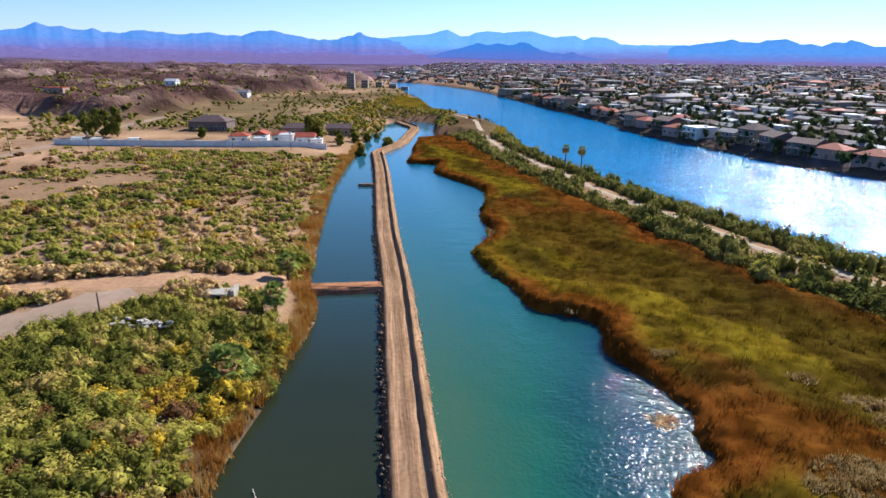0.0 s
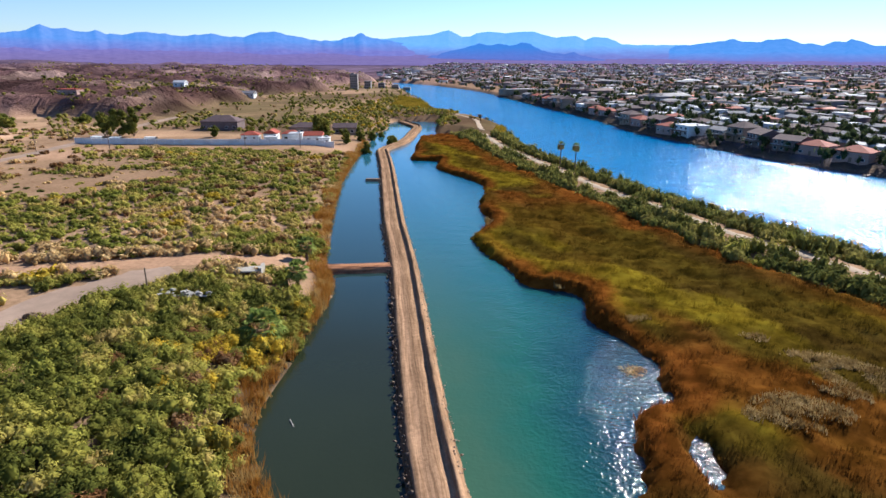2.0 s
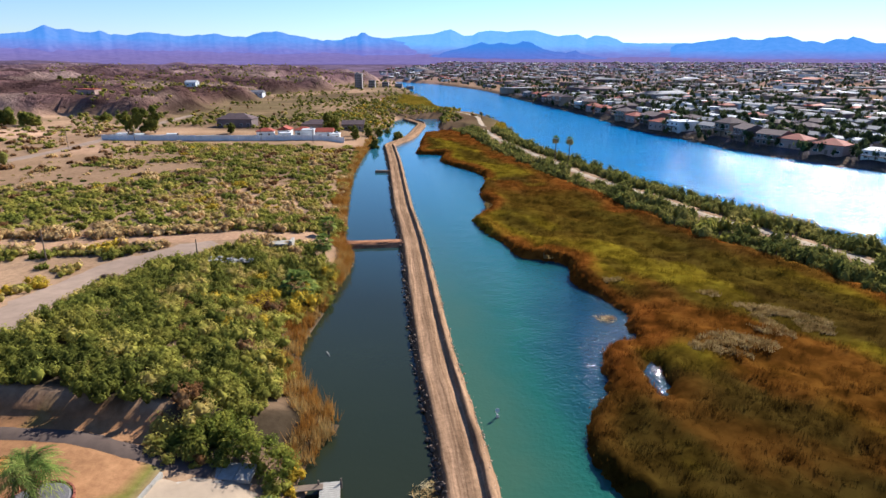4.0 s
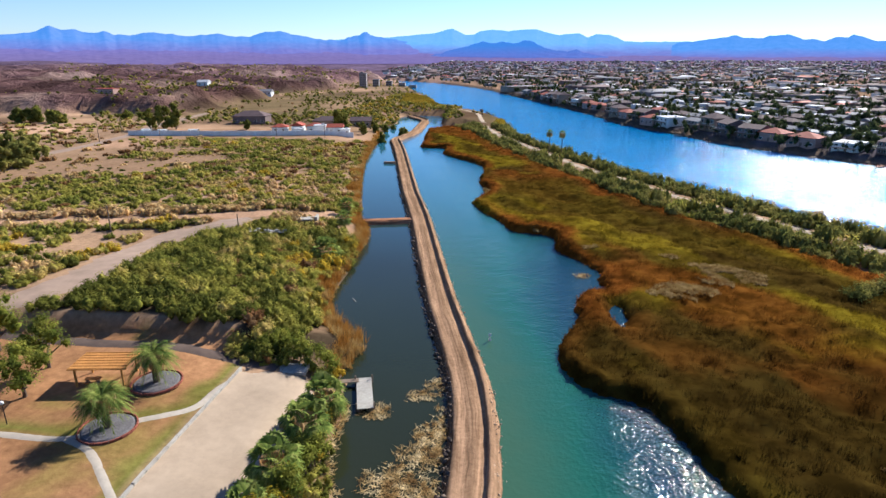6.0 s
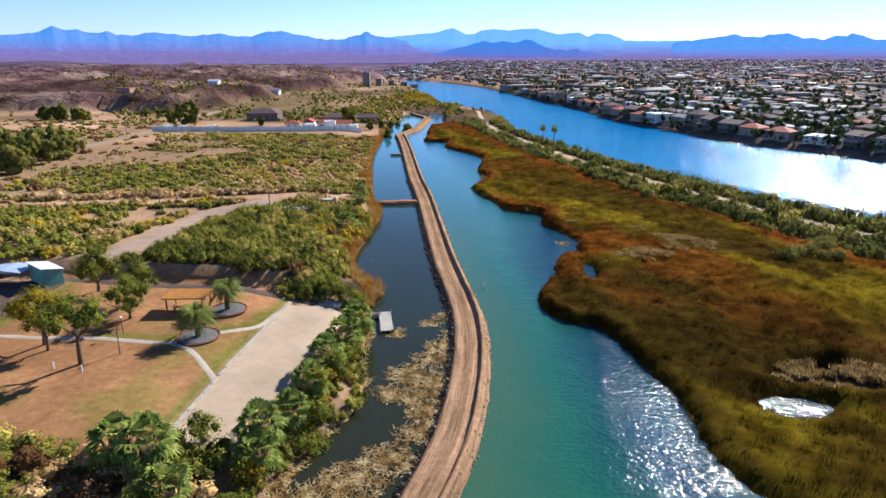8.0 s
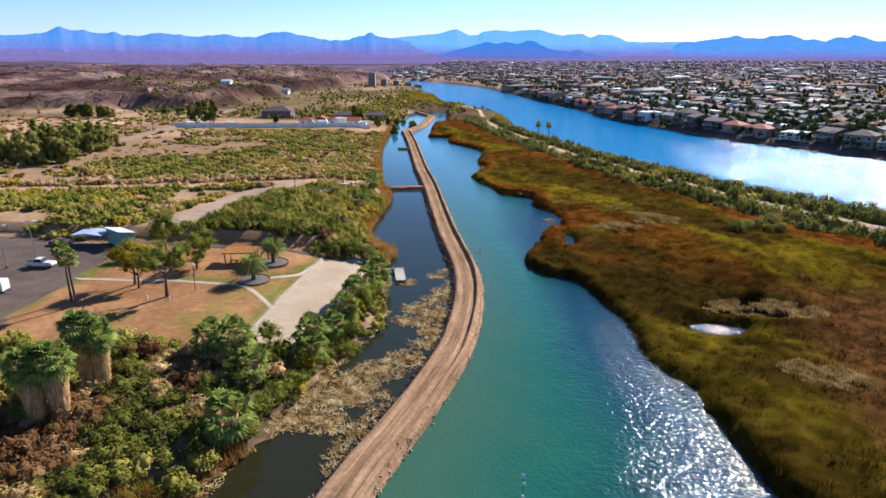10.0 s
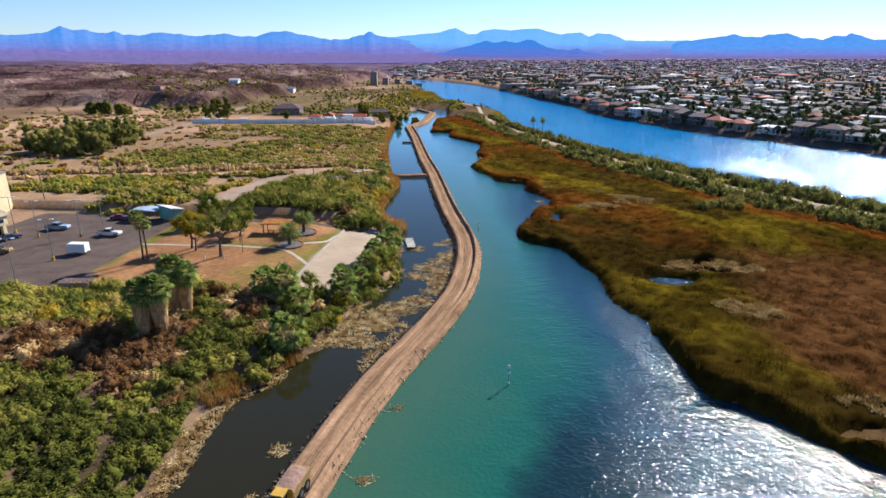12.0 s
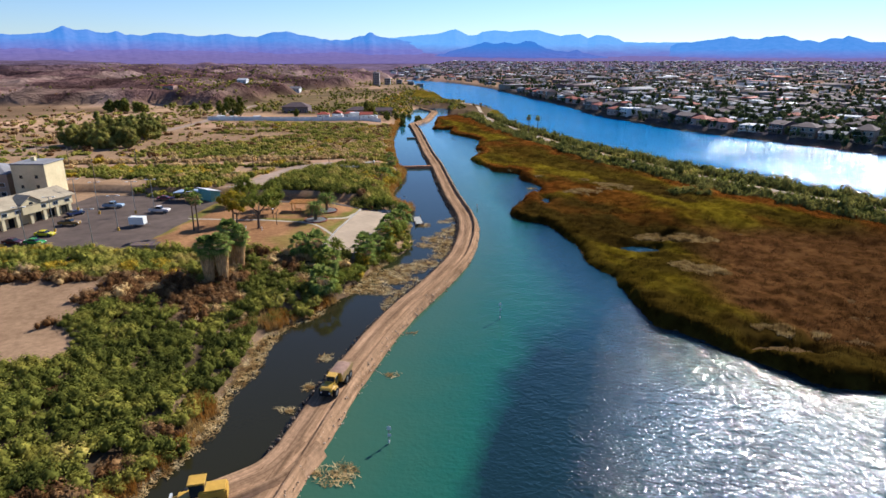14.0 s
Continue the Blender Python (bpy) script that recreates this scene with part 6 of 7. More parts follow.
def car(at, turn, paint, label, pickup=False, length=4.6):
    """A car or pickup that looks along +x."""
    t = thing("pickup_truck" if pickup else "car", label, "pickup truck" if pickup else "car", at, turn, "vehicles in the parking lot")
    l = length / 2
    if pickup:
        body = [(-l, 0.45), (l, 0.45), (l + 0.05, 0.95), (l - 0.1, 1.12), (0.75, 1.2), (-l, 1.2)]
        cab = [(-0.75, 1.15), (1.0, 1.15), (0.45, 1.82), (-0.65, 1.85)]
    else:
        body = [(-l, 0.35), (l, 0.35), (l + 0.05, 0.65), (l - 0.2, 0.82), (0.7, 0.95), (-l + 0.1, 1.0), (-l - 0.03, 0.8)]
        cab = [(-1.65, 0.93), (0.95, 0.93), (0.25, 1.36), (-0.95, 1.4)]
    bm = prism(bmesh.new(), body, -0.9, 0.9)
    bmesh.ops.bevel(bm, geom=list(bm.edges), offset=0.07, segments=2, affect="EDGES")
    part("body", bm, paint, t)
    bm = prism(bmesh.new(), cab, -0.76, 0.76)
    bmesh.ops.bevel(bm, geom=list(bm.edges), offset=0.05, segments=2, affect="EDGES")
    part("cabin_glass", bm, M_PANE, t)
    top = cab[2:]
    part("roof_panel", boxed((top[0][0] + top[1][0]) / 2, 0, top[1][1] - 0.05, top[0][0] - top[1][0] + 0.1, 1.45, 0.08, bevel=0.03), paint, t)
    if pickup:
        part("cargo_bed", boxed(-l + 1.05, 0, 1.16, 1.9, 1.5, 0.06), M_DARK, t)
    for x in (-l * 0.62, l * 0.64):
        for y in (-0.82, 0.82):
            wheel(t, x, y, 0.36, 0.24)
    for y in (-0.6, 0.6):
        part("headlight", boxed(l + 0.0, y, 0.66, 0.08, 0.36, 0.16, bevel=0.02), M_WHITE, t)
    return t


def paint(name, c):
    return plain(name, c, 0.25, 0.0, 0.06, 1.0)


for x, y, turn, c, label, pk, ln in ((-107.5, 15, 8, paint("silver_blue_paint", (0.252, 0.319, 0.403)), "silver-blue pickup truck on the asphalt", True, 5.7), (-91, 11.3, 4, paint("white_red_paint", (0.588, 0.521, 0.487)), "white pickup truck with a boat-like bed", True, 5.6),
                                     (-107, -3.4, 10, paint("ochre_paint", (0.224, 0.129, 0.034)), "ochre flatbed pickup parked on asphalt", True, 5.2), (-106, -13.1, 6, paint("yellow_paint", (0.51, 0.422, 0.0136)), "bright yellow low sports car", False, 4.5),
                                     (-103.2, -19.6, 4, paint("green_paint", (0.0272, 0.204, 0.0408)), "bright green low sports car", False, 4.5), (-108.2, -20.2, 2, paint("maroon_paint", (0.068, 0.0136, 0.0136)), "dark maroon saloon car in the lot", False, 4.7),
                                     (-98, 25.8, 12, paint("plum_paint", (0.15, 0.0272, 0.0408)), "plum red car beside the shrubs", False, 4.8), (-112.5, 6.0, 70, paint("navy_paint", (0.0204, 0.034, 0.0952)), "navy blue car beside the arcade", False, 4.4)):
    car((x, y, gz(x, y) + 0.1), turn, c, label, pk, ln)
t = thing("cargo_trailer", "white box trailer parked on the asphalt", "trailer", (-88.8, -2.0, gz(-88.8, -2) + 0.1), 5, "vehicles in the parking lot")
part("box_body", boxed(0, 0, 0.55, 3.9, 2.0, 1.9, bevel=0.06), M_WHITE, t)
part("tow_bar", boxed(2.5, 0, 0.5, 1.2, 0.12, 0.12), M_STEEL, t)
part("door", boxed(-1.97, 0, 0.65, 0.06, 1.7, 1.65, bevel=0.02), M_STEEL, t)
for y in (-1.0, 1.0):
    wheel(t, -0.3, y, 0.33, 0.2)
for k, (x, y) in enumerate(((-196, 258), (-187, 258), (-171, 260))):
    t = thing("motorhome", "white motorhome behind the white wall", "motorhome", (x, y, gz(x, y)), 4, "motorhomes behind the wall")
    part("body", boxed(0, 0, 0.5, 5.4, 2.2, 2.1, bevel=0.12), M_WHITE, t)
    part("windscreen", boxed(2.68, 0, 1.6, 0.1, 2.0, 1.0), M_PANE, t)
    for a in (-1.6, 1.8):
        for b in (-1.0, 1.0):
            wheel(t, a, b, 0.42, 0.26)

# the dump truck on the haul road
truck = thing("dump_truck", "yellow articulated dump truck loaded with earth", "dump truck", (-16.9, -67.0, 1.2), 264)
truck.scale = (0.74, 0.74, 0.74)
part("chassis", boxed(-0.6, 0, 0.75, 8.6, 1.3, 0.5, bevel=0.05), M_DARK, truck)
bm = prism(bmesh.new(), [(2.3, 1.0), (4.7, 1.0), (4.9, 1.3), (4.8, 1.9), (4.4, 2.15), (2.3, 2.35)], -1.1, 1.1)
bmesh.ops.bevel(bm, geom=list(bm.edges), offset=0.08, segments=2, affect="EDGES")
part("hood", bm, M_YELLOW, truck)
part("grille", boxed(4.86, 0, 1.15, 0.12, 1.5, 0.75, bevel=0.02), M_DARK, truck, "black radiator grille")
part("bumper", boxed(4.9, 0, 0.75, 0.35, 2.5, 0.35, bevel=0.05), M_DARK, truck)
bm = prism(bmesh.new(), [(0.75, 1.2), (2.5, 1.2), (2.45, 2.3), (2.15, 3.25), (0.85, 3.3)], -0.85, 0.85)
bmesh.ops.bevel(bm, geom=list(bm.edges), offset=0.06, segments=2, affect="EDGES")
cab = part("cab", bm, M_YELLOW, truck)
part("windscreen", boxed(2.36, 0, 2.32, 0.1, 1.45, 0.85, tilt=0.0), M_PANE, cab)
for y in (-0.87, 0.87):
    part("side_window", boxed(1.55, y, 2.25, 1.1, 0.06, 0.85, bevel=0.02), M_PANE, cab)
part("cab_roof", boxed(1.5, 0, 3.27, 1.7, 1.85, 0.14, bevel=0.05), M_YELLOW, cab)
bm = bmesh.new()
shape = [(-5.3, 2.2), (-4.4, 1.25), (0.25, 1.25), (0.5, 2.75), (-5.2, 2.75)]
prism(bm, shape, -1.55, 1.55)
bmesh.ops.bevel(bm, geom=list(bm.edges), offset=0.06, segments=2, affect="EDGES")
# the body's shadow is painted in: machine yellow darkened to brown
part("dump_body", bm, plain("shaded_yellow_steel", (0.22, 0.135, 0.045), 0.7, 0, 0.3, 1.5, 0.2), truck, "yellow steel dump body darkened to brown as if in shadow")
part("headboard", boxed(0.5, 0, 1.5, 0.15, 3.0, 1.75, bevel=0.04), M_YELLOW, truck)
load = bmesh.new()
bmesh.ops.create_grid(load, x_segments=14, y_segments=8, size=0.5, matrix=Matrix.Translation((-2.35, 0, 2.72)) @ Matrix.Diagonal((5.3, 2.9, 1, 1)))
for v in load.verts:
    q = (1 - ((v.co.x + 2.35) / 2.7) ** 2) * (1 - (v.co.y / 1.5) ** 2)
    v.co.z += 0.45 * max(0, q) + 0.08 * noise.noise(v.co * 1.7)
part("earth_load", load, plain("red_earth", (0.272, 0.17, 0.129), 0.95, 0, 0.2, 3.0, 0.5), truck, "heaped reddish earth load")
for y in (-1.35, 1.35):
    for x in (3.4, -1.7, -3.5):
        wheel(truck, x, y, 0.85, 0.62)
    part("mirror", boxed(2.5, y * 0.85, 2.3, 0.1, 0.25, 0.5, bevel=0.03), M_DARK, truck)
    part("headlight", boxed(4.93, y * 0.62, 1.3, 0.1, 0.3, 0.25, bevel=0.03), M_WHITE, truck)
    part("fender", boxed(3.4, y * 0.95, 1.75, 1.7, 0.75, 0.12, bevel=0.04), M_YELLOW, truck)
part("exhaust_pipe", rod(bmesh.new(), (2.2, -1.0, 2.2), (2.2, -1.0, 3.6), 0.09), M_STEEL, truck)

loader = thing("wheel_loader", "yellow wheel loader standing on the dirt pad", "wheel loader", (-24.0, -91.8, 1.1), 200)
part("rear_body", boxed(-1.4, 0, 0.8, 2.8, 1.9, 1.5, bevel=0.15), M_YELLOW, loader)
part("front_frame", boxed(1.3, 0, 0.8, 1.8, 1.2, 0.9, bevel=0.08), M_YELLOW, loader)
cb = part("cab", boxed(0.1, 0, 1.6, 1.5, 1.4, 1.55, bevel=0.06), M_PANE, loader)
part("cab_roof", boxed(0.1, 0, 3.15, 1.8, 1.7, 0.18, bevel=0.06), M_YELLOW, cb)
for y in (-0.55, 0.55):
    part("boom_arm", rod(bmesh.new(), (1.2, y, 1.6), (3.2, y, 0.8), 0.14), M_YELLOW, loader)
part("bucket", prism(bmesh.new(), [(3.0, 0.1), (4.1, 0.05), (3.3, 0.45), (3.2, 1.1), (2.95, 1.0)], -1.35, 1.35), M_STEEL, loader)
for x in (-1.6, 1.5):
    for y in (-1.05, 1.05):
        wheel(loader, x, y, 0.75, 0.55)


# ---- parking lot and hotel ----
lamp = thing("street_lamp", "tall grey lamp post on a yellow base", "street lamp", (-88, -20.2, gz(-88, -20.2) + 0.05), 20, "lamps of the parking lot")
part("base", rod(bmesh.new(), (0, 0, -0.3), (0, 0, 0.9), 0.32, 0.28, 12), M_YELLOW, lamp, "yellow painted concrete base")
part("pole", rod(bmesh.new(), (0, 0, 0.9), (0, 0, 9.0), 0.10, 0.07, 10), M_STEEL, lamp)
part("arm", rod(bmesh.new(), (-1.1, 0, 9.0), (1.1, 0, 9.0), 0.05), M_STEEL, lamp)
for x in (-1.1, 1.1):
    part("lamp_head", boxed(x, 0, 8.88, 0.75, 0.35, 0.18, bevel=0.04), M_WHITE, lamp)
for x, y in ((-91, -6.9), (-106, -9.8), (-115.5, 10.9), (-107, 8.1), (-97, 9.4), (-94, 13.6), (-105, -20.1)):
    copy_thing(lamp, pose(x, y, gz(x, y) + 0.05, 0, 0, 20))

G = gz(-116, 0)
hotel = thing("hotel_wing", "cream stucco hotel wing with arcade and tan roofs", "hotel", (-118.5, -3.0, G), 80)
part("wall", boxed(0, 5.2, -0.5, 25, 9, 5.6, bevel=0.06), M_CREAM, hotel)
for k in range(7):
    part("arcade_pillar", boxed(-11.6 + 3.85 * k, -0.6, -0.5, 0.9, 0.9, 3.6, bevel=0.05), M_CREAM, hotel)
part("arcade_lintel", boxed(0, -0.55, 2.9, 25, 1.2, 2.2, bevel=0.05), M_CREAM, hotel)
bm = prism(bmesh.new(), [(-1.6, 5.0), (10.3, 5.0), (10.3, 5.2), (4.4, 7.2), (-1.6, 5.2)], -13.2, 13.2)
bmesh.ops.rotate(bm, verts=bm.verts, cent=(0, 0, 0), matrix=Matrix.Rotation(math.pi / 2, 3, "Z"))
bmesh.ops.translate(bm, verts=bm.verts, vec=(0, 0, 0.06))
part("roof", bm, M_TANROOF, hotel)
gab = prism(bmesh.new(), [(-2.6, 2.9), (2.6, 2.9), (2.6, 5.6), (0, 7.3), (-2.6, 5.6)], -1.5, 2.5)
part("gable_front", gab, M_CREAM, hotel)
gr = prism(bmesh.new(), [(-3.0, 5.45), (-2.9, 5.75), (0, 7.6), (2.9, 5.75), (3.0, 5.45), (0, 7.35)], -1.9, 3.0)
part("gable_roof", gr, M_TANROOF, hotel)
part("window", rod(bmesh.new(), (0, -1.56, 5.4), (0, -1.4, 5.4), 0.55, n=14), M_PANE, hotel, "round gable window")
for k in range(7):
    if k != 3:
        w = part("window", boxed(-10.8 + 3.6 * k, -1.17, 3.5, 1.5, 0.1, 1.0, bevel=0.02), M_WHITE, hotel)
        part("pane", boxed(-10.8 + 3.6 * k, -1.22, 3.6, 1.3, 0.1, 0.8), M_PANE, w)
        part("garage_bay", boxed(-9.7 + 3.85 * k - 3.85 / 2, 0.68, -0.4, 2.6, 0.1, 2.7), M_DARK, hotel)
block = thing("hotel_tower", "plain cream stucco hotel block with small windows", "hotel", (-139.5, 27.0, gz(-139, 27)), 8)
part("wall", boxed(0, 0, -0.5, 10, 10, 11.0, bevel=0.08), M_CREAM, block)
part("roof", boxed(0, 0, 10.5, 10.4, 10.4, 0.4, bevel=0.06), M_GREYROOF, block)
part("chimney", boxed(-1.5, 1, 10.9, 1.2, 1.2, 1.2, bevel=0.05), M_CREAM, block)
for z in (3.4, 6.4):
    for x in (-2.4, 2.2):
        part("window", boxed(x, -5.02, z, 0.9, 0.12, 1.0, bevel=0.02), M_PANE, block)
wing = house_proto("hotel_house", 26, 13, 7.5, "hip", M_TAN, M_GREYROOF, "tan hotel building with a broad grey roof", 2, 0.35)
wing.matrix_basis = pose(-160, 26, gz(-160, 26), 0, 0, 10)

booth = thing("pump_house", "low pink stucco box building by the lot", "shed", (-74.3, -21.6, gz(-74.3, -21.6)), 8)
part("wall", boxed(0, 0, -0.3, 5.6, 2.6, 2.0, bevel=0.04), M_PINK, booth)
part("roof", boxed(0, 0, 1.7, 5.8, 2.8, 0.16, bevel=0.03), M_BROWNROOF, booth)
part("door", boxed(2.82, 0, -0.2, 0.08, 0.9, 1.7), M_WOOD, booth)
hut = thing("kiosk", "teal wooden kiosk beside the parking lot", "kiosk", (-85.0, 28.2, gz(-85, 28.2)), 60)
bm = prism(bmesh.new(), [(-1.6, -0.3), (1.6, -0.3), (1.6, 2.7), (-1.6, 3.5)], -3.2, 3.2)
part("wall", bm, M_TEAL, hut)
bm = prism(bmesh.new(), [(-1.9, 3.55), (1.9, 2.65), (1.9, 2.83), (-1.9, 3.73)], -3.5, 3.5)
part("roof", bm, M_WHITEROOF, hut)
part("door", boxed(1.62, 0.5, -0.2, 0.08, 1.0, 2.0), M_WOOD, hut)
can = thing("shade_canopy", "blue-grey shade canopy on steel posts", "canopy", (-91.5, 27.5, gz(-91.5, 27.5)), 4)
bm = prism(bmesh.new(), [(-3.6, 2.5), (3.6, 2.5), (3.6, 2.6), (0, 3.0), (-3.6, 2.6)], -2.4, 2.4)
part("canopy_sheet", bm, M_BLUE, can)
for x in (-3.3, 3.3):
    for y in (-2.1, 2.1):
        part("post", rod(bmesh.new(), (x, y, -0.3), (x, y, 2.55), 0.06), M_STEEL, can)


# ---- park, dock, poles ----
per = thing("pergola", "orange timber pergola with open slatted roof", "pergola", (-52.4, 19.8, gz(-52.4, 19.8)), 8)
for x in (-2.9, 2.9):
    for y in (-1.8, 1.8):
        part("post", boxed(x, y, -0.2, 0.22, 0.22, 2.5, bevel=0.02), M_ORANGEWOOD, per)
for y in (-1.8, 1.8):
    part("beam", boxed(0, y, 2.25, 7.0, 0.16, 0.26, bevel=0.02), M_ORANGEWOOD, per)
for k in range(24):
    part("slat", boxed(-3.4 + 6.8 * k / 23, 0, 2.5, 0.19, 4.6, 0.10), M_ORANGEWOOD, per)
for k in range(7):
    part("batten", boxed(0, -2.1 + 0.7 * k, 2.62, 7.0, 0.1, 0.06), M_ORANGEWOOD, per)
tab = thing("picnic_table", "wooden picnic table under the pergola", "table", (-53.6, 18.6, gz(-53.6, 18.6)), 10)
part("tabletop", boxed(0, 0, 0.70, 1.8, 0.75, 0.06, bevel=0.01), M_ORANGEWOOD, tab)
for y in (-0.75, 0.75):
    part("bench_board", boxed(0, y, 0.42, 1.8, 0.28, 0.05, bevel=0.01), M_ORANGEWOOD, tab)
for x in (-0.65, 0.65):
    part("leg_frame", box(box(boxed(x, 0, 0, 0.08, 0.6, 0.7), x, 0, 0.34, 0.08, 1.7, 0.08), x, 0, 0, 0.08, 1.2, 0.06), M_WOOD, tab)
pl = thing("path_lamp", "small white globe lamp on a thin post", "lamp", (-57.0, 9.0, gz(-57, 9)))
part("post", rod(bmesh.new(), (0, 0, -0.2), (0, 0, 2.6), 0.05), M_DARK, pl)
bm = bmesh.new()
bmesh.ops.create_icosphere(bm, subdivisions=2, radius=0.22, matrix=Matrix.Translation((0, 0, 2.75)))
part("globe", bm, M_WHITE, pl)
for x, y in ((-55.5, -2.0), (-60, -1.5)):
    b = thing("bollard", "short white marker post in the lawn", "bollard", (x, y, gz(x, y)), 0, "white posts in the park")
    part("post", boxed(0, 0, -0.2, 0.14, 0.14, 1.2, bevel=0.02), M_WHITE, b)
    part("cap", boxed(0, 0, 1.0, 0.18, 0.18, 0.06, bevel=0.02), M_STEEL, b)
slab = thing("boat_ramp_slab", "pale concrete landing slab by the dock", "slab", (-31.5, 28.0, gz(-31.5, 28)), 4)
for k in range(3):
    part("slab_panel", boxed(-1.7 + 1.7 * k, 0, -0.3, 1.66, 2.6, 0.42, bevel=0.02), M_CONCRETE, slab)
dock = thing("floating_dock", "grey plank floating dock in the channel", "dock", (-20.6, 26.3, 0), 15.5)
for k in range(26):
    part("plank", boxed(0, -3.75 + 0.3 * k, 0.52, 2.1, 0.27, 0.06), M_CONCRETE, dock)
for x in (-0.9, 0.9):
    part("float", boxed(x, 0, -0.1, 0.3, 7.6, 0.6, bevel=0.05), M_WOOD, dock)
part("gangway", boxed(-2.3, 3.2, 0.62, 3.2, 0.9, 0.08), M_WOOD, dock)
for x, y in ((-1.15, -3.5), (1.15, -3.5), (-1.15, 3.5), (1.15, 3.5)):
    part("pile", rod(bmesh.new(), (x, y, -1.4), (x, y, 1.2), 0.1), M_WOOD, dock)


def utility_pole(x, y, h, arm=True):
    t = thing("utility_pole", "weathered wooden utility pole in the scrub", "utility pole", (x, y, gz(x, y)), 10, "utility poles along the road")
    part("pole", rod(bmesh.new(), (0, 0, -0.5), (0, 0, h), 0.15, 0.11, 9), M_WOOD, t)
    if arm:
        part("crossarm", boxed(0, 0, h - 0.7, 0.12, 1.9, 0.14), M_WOOD, t)
        for y2 in (-0.8, 0, 0.8):
            part("insulator", rod(bmesh.new(), (0, y2, h - 0.56), (0, y2, h - 0.36), 0.05), M_DARK, t)


for x, y, h, arm in ((-95, 82, 6.4, False), (-66, 87, 4.2, False), (-141, 77.5, 7, True), (-168, 75, 7.5, True), (-185, 80, 7.5, True), (-200, 225, 9, True), (-212, 260, 9, True), (-178, 240, 8, True), (-123, 254, 7, False), (-98, 255, 7, False), (-128, 36, 8, True)):
    utility_pole(x, y, h, arm)
pile = thing("brush_pile", "dark heap of cut brush beside the old track", "brush pile", (-74.9, 73.1, gz(-74.9, 73.1)))
rr = np.random.RandomState(98)
heap = [(v * (1, 1, 1) + (rr.uniform(-1.6, 1.6), rr.uniform(-1.0, 1.0), 0.2), f) for v, f in (ball(rr, rr.uniform(0.6, 1.2), rr.uniform(0.5, 0.9), rr.uniform(0.4, 0.9), 0.1, 0.9, 7, 4) for _ in range(9))]
mesh_part("mound", merged("mound", heap, [M_BARK]), pile)
mesh_part("twigs", merged("twigs", [reed_tufts(rr.uniform(-2.2, 2.2, 90), rr.uniform(-1.4, 1.4, 90), np.full(90, 0.3), np.full(90, 0.8), 97, 3, 2.0, 0.04)], [M_GREY]), pile, "loose grey twigs")
rubble = thing("rubble_heap", "scattered pale broken concrete in the thicket", "rubble", (-57.9, 84.4, gz(-57.9, 84.4)))
for k in range(34):
    q = rr.uniform(0.25, 0.75)
    part("concrete_lump", boxed(rr.uniform(-4.2, 4.2), rr.uniform(-1.3, 1.3), 1.0 + rr.uniform(-0.3, 0.5), q * 1.3, q, q * 0.5, rr.rand() * 3, 0.05, rr.uniform(-0.5, 0.5)), M_CONCRETE, rubble)
cul = thing("culvert_headwall", "broken pale concrete culvert headwall in the scrub", "headwall", (-52.4, 99, gz(-52.4, 99)), 10)
part("wall", boxed(1.5, 0, -0.6, 0.6, 3.2, 2.6, bevel=0.05), M_CONCRETE, cul)
part("top_slab", boxed(-1.0, 0, 1.1, 4.6, 3.0, 0.3, bevel=0.04), M_CONCRETE, cul)
part("wing_wall", boxed(-2.8, -1.2, -0.6, 0.5, 1.2, 1.7, bevel=0.05), M_CONCRETE, cul)


# ---- in the water ----
for x, y, h in ((5.4, -38.5, 3.3), (-7.0, -77.5, 2.6), (-4.7, 44.8, 1.3)):
    t = thing("channel_marker", "thin channel marker post with white sign", "marker post", (x, y, 0), 15, "channel markers in the lagoon")
    part("post", rod(bmesh.new(), (0, 0, -1.5), (0, 0, h), 0.06), M_STEEL, t)
    part("sign", boxed(0, -0.08, h - 0.55, 0.5, 0.05, 0.5, bevel=0.01), M_WHITE, t)
    part("lower_sign", boxed(0.05, -0.08, h - 1.5, 0.42, 0.05, 0.4, bevel=0.01), M_WHITE, t)
    part("collar", rod(bmesh.new(), (0, 0, 0.2), (0, 0, 0.5), 0.13), M_WHITE, t)
log = thing("drift_log", "pale bare drift log floating in the channel", "log", (-30.5, 58.5, 0.02), 120)
part("stem", rod(bmesh.new(), (-0.8, 0, 0), (0.8, 0.1, 0.06), 0.07, 0.05), M_CONCRETE, log)
part("stub", rod(bmesh.new(), (0.2, 0, 0.03), (0.5, 0.3, 0.2), 0.04, 0.02), M_CONCRETE, log)
DEBRIS = [(-10.2, 30, 2.0), (-13, 27, 1.4), (-18.2, 22.8, 1.6), (-10.2, 19, 2.0), (-11, 14.5, 2.2), (-13.4, 10, 2.6), (-10.6, 7, 2.2), (-15.3, 4.2, 2.0), (-12.3, 3.0, 1.6), (-9.8, 0, 1.8), (-10.2, -4.5, 2.0), (-12.4, -9.5, 2.6), (-15.5, -13.5, 3.0),
          (-19.2, -17.5, 3.2), (-16.5, -21, 2.6), (-21.3, -23, 3.0), (-24.2, -27.5, 2.4), (-19.6, -27.6, 2.4), (-21.8, -57, 1.0), (-21.2, -66, 0.9), (-22.4, -72, 0.9), (-11.8, -84, 1.9), (-10.2, -61, 0.8), (-9.6, -46.5, 0.6), (-21, 7, 2.0), (-20.5, 1.5, 1.8), (-25.5, -20, 2.0), (13.0, 76.5, 1.3)]
r = np.random.RandomState(95)
stems = []
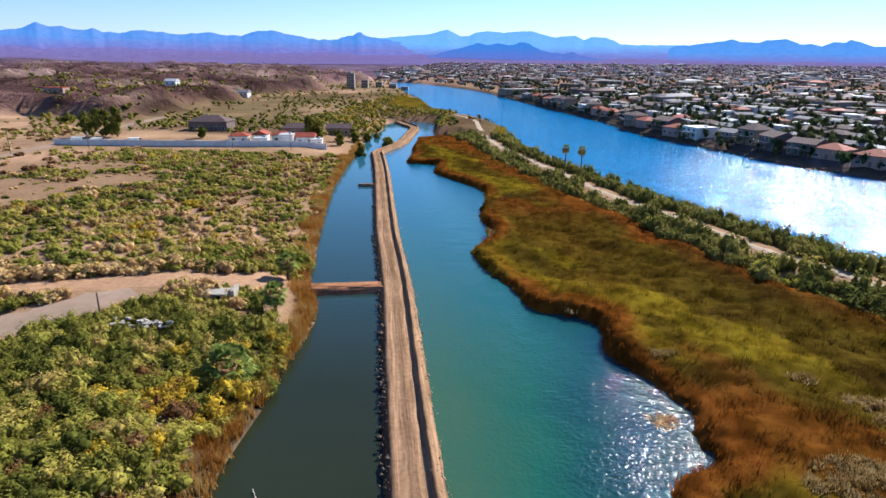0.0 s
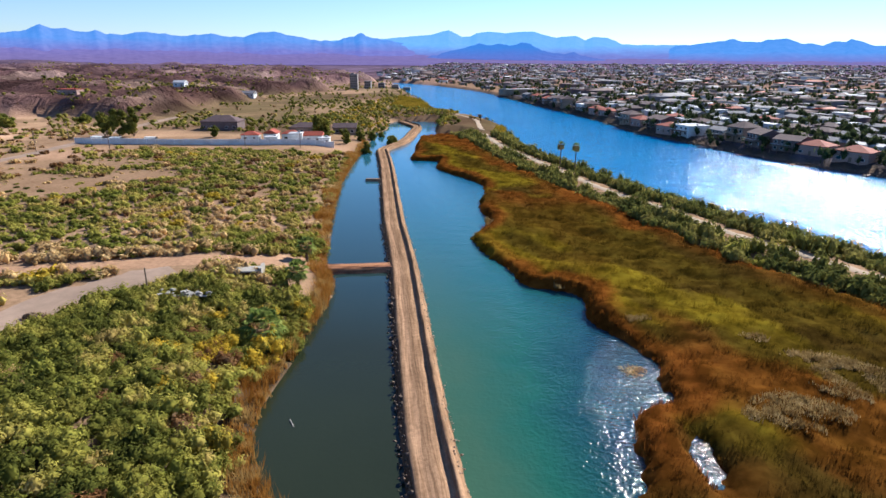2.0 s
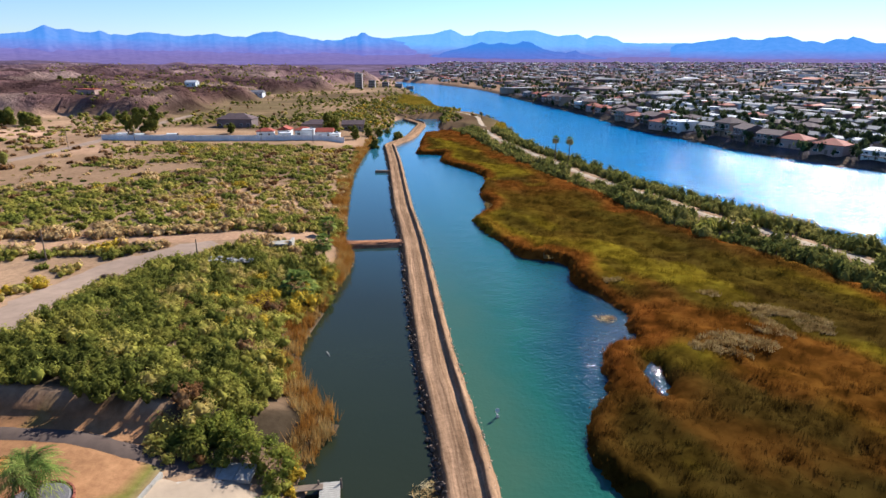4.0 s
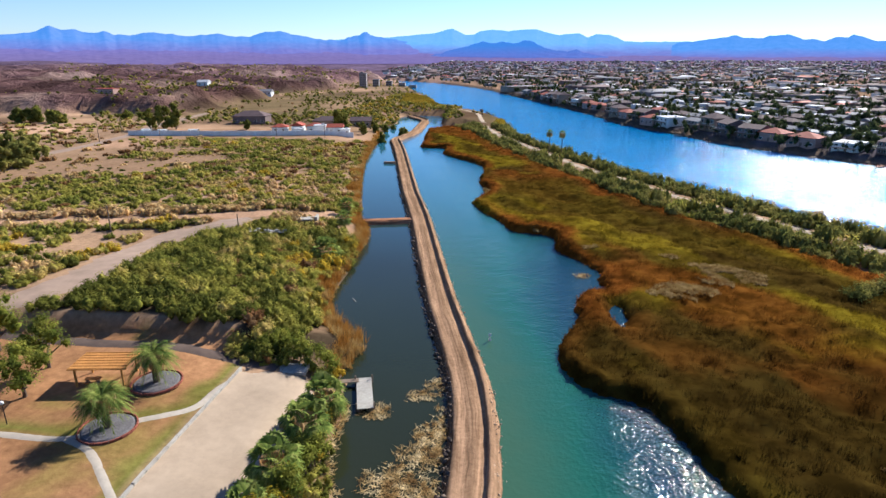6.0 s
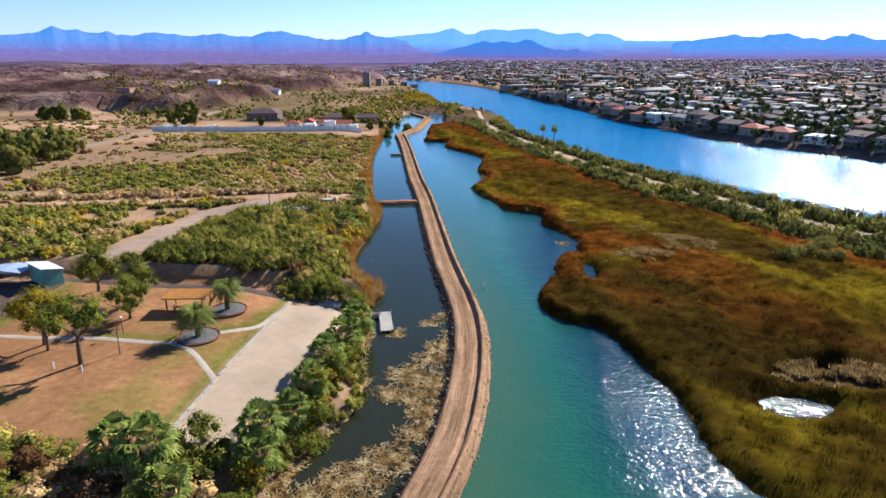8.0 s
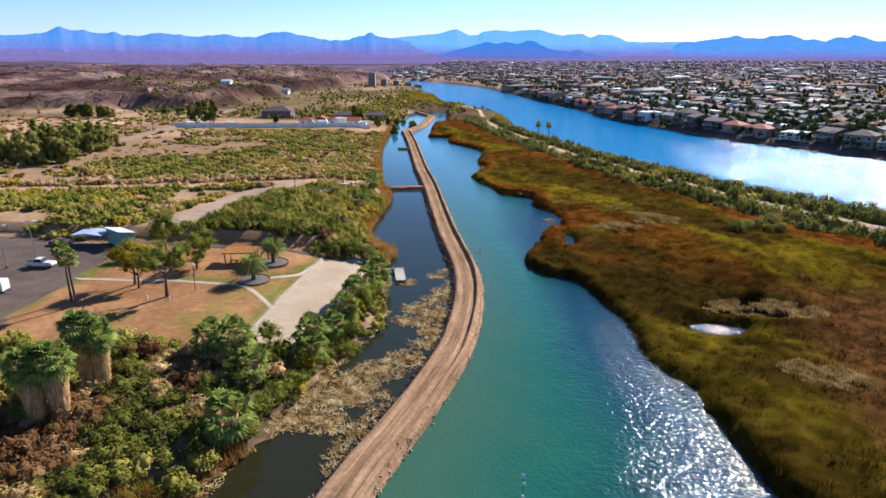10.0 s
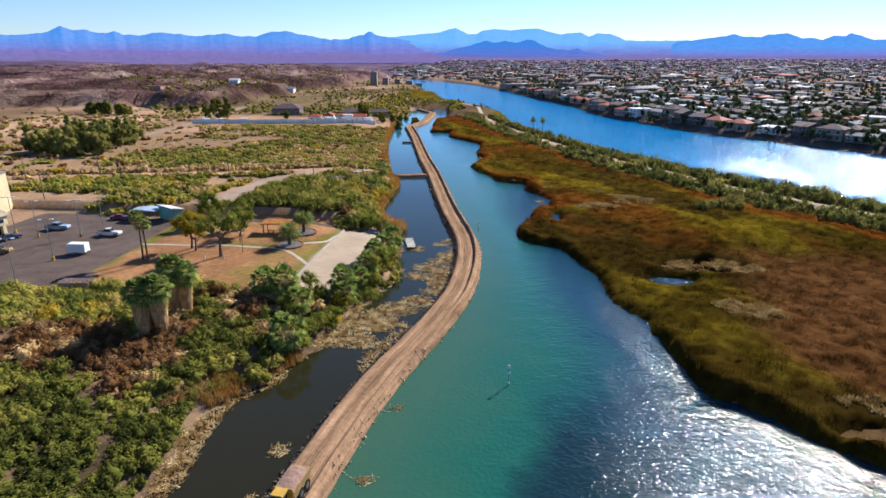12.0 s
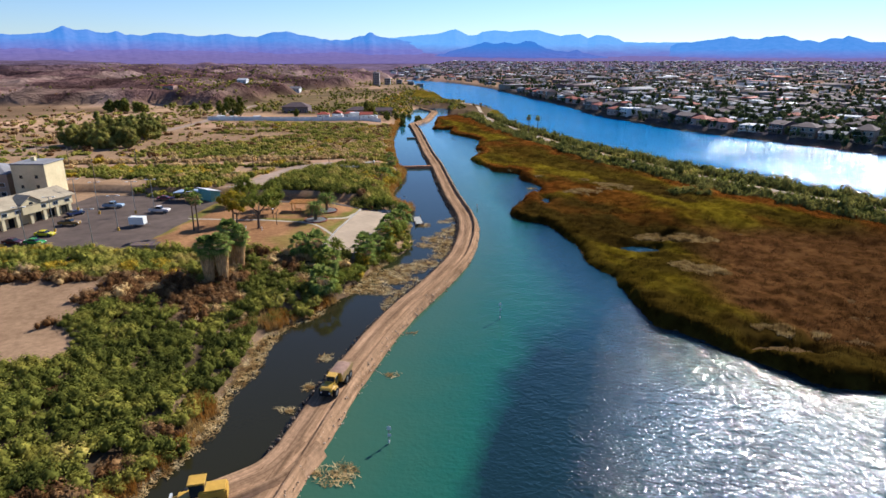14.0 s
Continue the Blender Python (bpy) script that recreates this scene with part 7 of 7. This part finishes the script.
for x, y, q in DEBRIS:
    n = int(30 * q * q)
    a, w = r.rand(n) * 6.28, r.rand(n) ** 0.7 * q * 1.15
    stems.append(reed_tufts(x + np.cos(a) * w * 1.2, y + np.sin(a) * w, np.full(n, 0.05), np.full(n, 0.2), int(x * 7 + y) % 999 + 3, 4, 9.0, 0.045))
x, y = scatter(13000, (-28, -3, -40, 33), lambda x, y: (np.abs(dist_line(x, y, DIKE_S) - 4.2) < 0.5 + 3.4 * value_noise(x, y, 8, 4, 93)) & (x < np.interp(y, DIKE_S[:, 1], DIKE_S[:, 0])), 94)
stems.append(reed_tufts(x, y, np.full(len(x), 0.05), np.full(len(x), 0.25), 92, 3, 7.0, 0.05))
x, y = scatter(30000, (-38, -20, -112, 24), lambda x, y: (dist_line(x, y, BANK_S) < 0.6 + 1.5 * value_noise(x, y, 7, 3, 97) + 0.7 * (y < -46)) & ~inside(x, y, BEACH), 96)
stems.append(reed_tufts(x, y, np.maximum(ground_z(x, y), 0) + 0.03, np.full(len(x), 0.22), 98, 3, 7.0, 0.06))
tagged(new("dead_reeds", merged("dead_reeds", stems, [M_STRAW])), "tangled dead straw-coloured reed stalks at the water", "debris", kind="stuff")
stems = []
for x, y, p, q in ((48.5, 15.0, 8.5, 3.4), (30.5, 65.8, 4.6, 2.8), (41, 74.5, 5.5, 4.5), (48, -10, 5.0, 3.0), (38.5, 80, 4.5, 2.0), (27.5, 64, 3.2, 1.6), (33, 86, 2.0, 0.8), (55, -40, 5, 1.5), (16, 91, 1.5, 0.8), (5.2, 107, 1.2, 1.0), (-10.5, 152, 0.8, 2.0)):
    n = int(85 * p * q)
    a, w = r.rand(n) * 6.28, r.rand(n) ** 0.5
    u, v = x + np.cos(a) * w * p * 1.3, y + np.sin(a) * w * q * 1.3
    keep = value_noise(u, v, 3.2, 3, 99) > -0.08
    u, v, n = u[keep], v[keep], int(keep.sum())
    stems.append(reed_tufts(u, v, marsh_top(u, v) * 0.8, np.full(n, 0.8), int(x * 3 + y) % 999 + 5, 5, 0.9, 0.08))
tagged(new("pale_reeds", merged("pale_reeds", stems, [M_PALE])), "pale dry reed patches inside the marsh", "reeds", kind="stuff")

# stones along the embankment
t = np.gradient(DIKE_S, axis=0)
t /= np.hypot(*t.T)[:, None]
nrm = np.stack([t[:, 1], -t[:, 0]], 1)
left_stones, right_stones = [], []
for i in range(len(DIKE_S)):
    near_cam = -95 < DIKE_S[i][1] < 150
    for _ in range(9 if near_cam else 3):
        o = r.uniform(-3.7, -2.6)
        p = DIKE_S[i] + nrm[i] * o + r.uniform(-0.5, 0.5, 2)
        q = 0.09 + 0.3 * r.rand() ** 2.5
        v, f = ball(r, 1, 1, 1, 0, 0.9, 5, 3)
        left_stones.append((v * (q, q * 0.8, q * 0.7) + (p[0], p[1], np.interp(o, [-3.6, -2.5], [-0.1, 1.05])), f))
    for _ in range(8 if near_cam else 2):
        o = r.uniform(1.8, 3.3)
        p = DIKE_S[i] + nrm[i] * o + r.uniform(-0.4, 0.4, 2)
        q = 0.05 + 0.15 * r.rand() ** 2
        v, f = ball(r, 1, 1, 1, 0, 0.9, 5, 3)
        right_stones.append((v * (q, q * 0.8, q * 0.7) + (p[0], p[1], np.interp(o, [1.8, 3.1], [1.65, -0.08])), f))
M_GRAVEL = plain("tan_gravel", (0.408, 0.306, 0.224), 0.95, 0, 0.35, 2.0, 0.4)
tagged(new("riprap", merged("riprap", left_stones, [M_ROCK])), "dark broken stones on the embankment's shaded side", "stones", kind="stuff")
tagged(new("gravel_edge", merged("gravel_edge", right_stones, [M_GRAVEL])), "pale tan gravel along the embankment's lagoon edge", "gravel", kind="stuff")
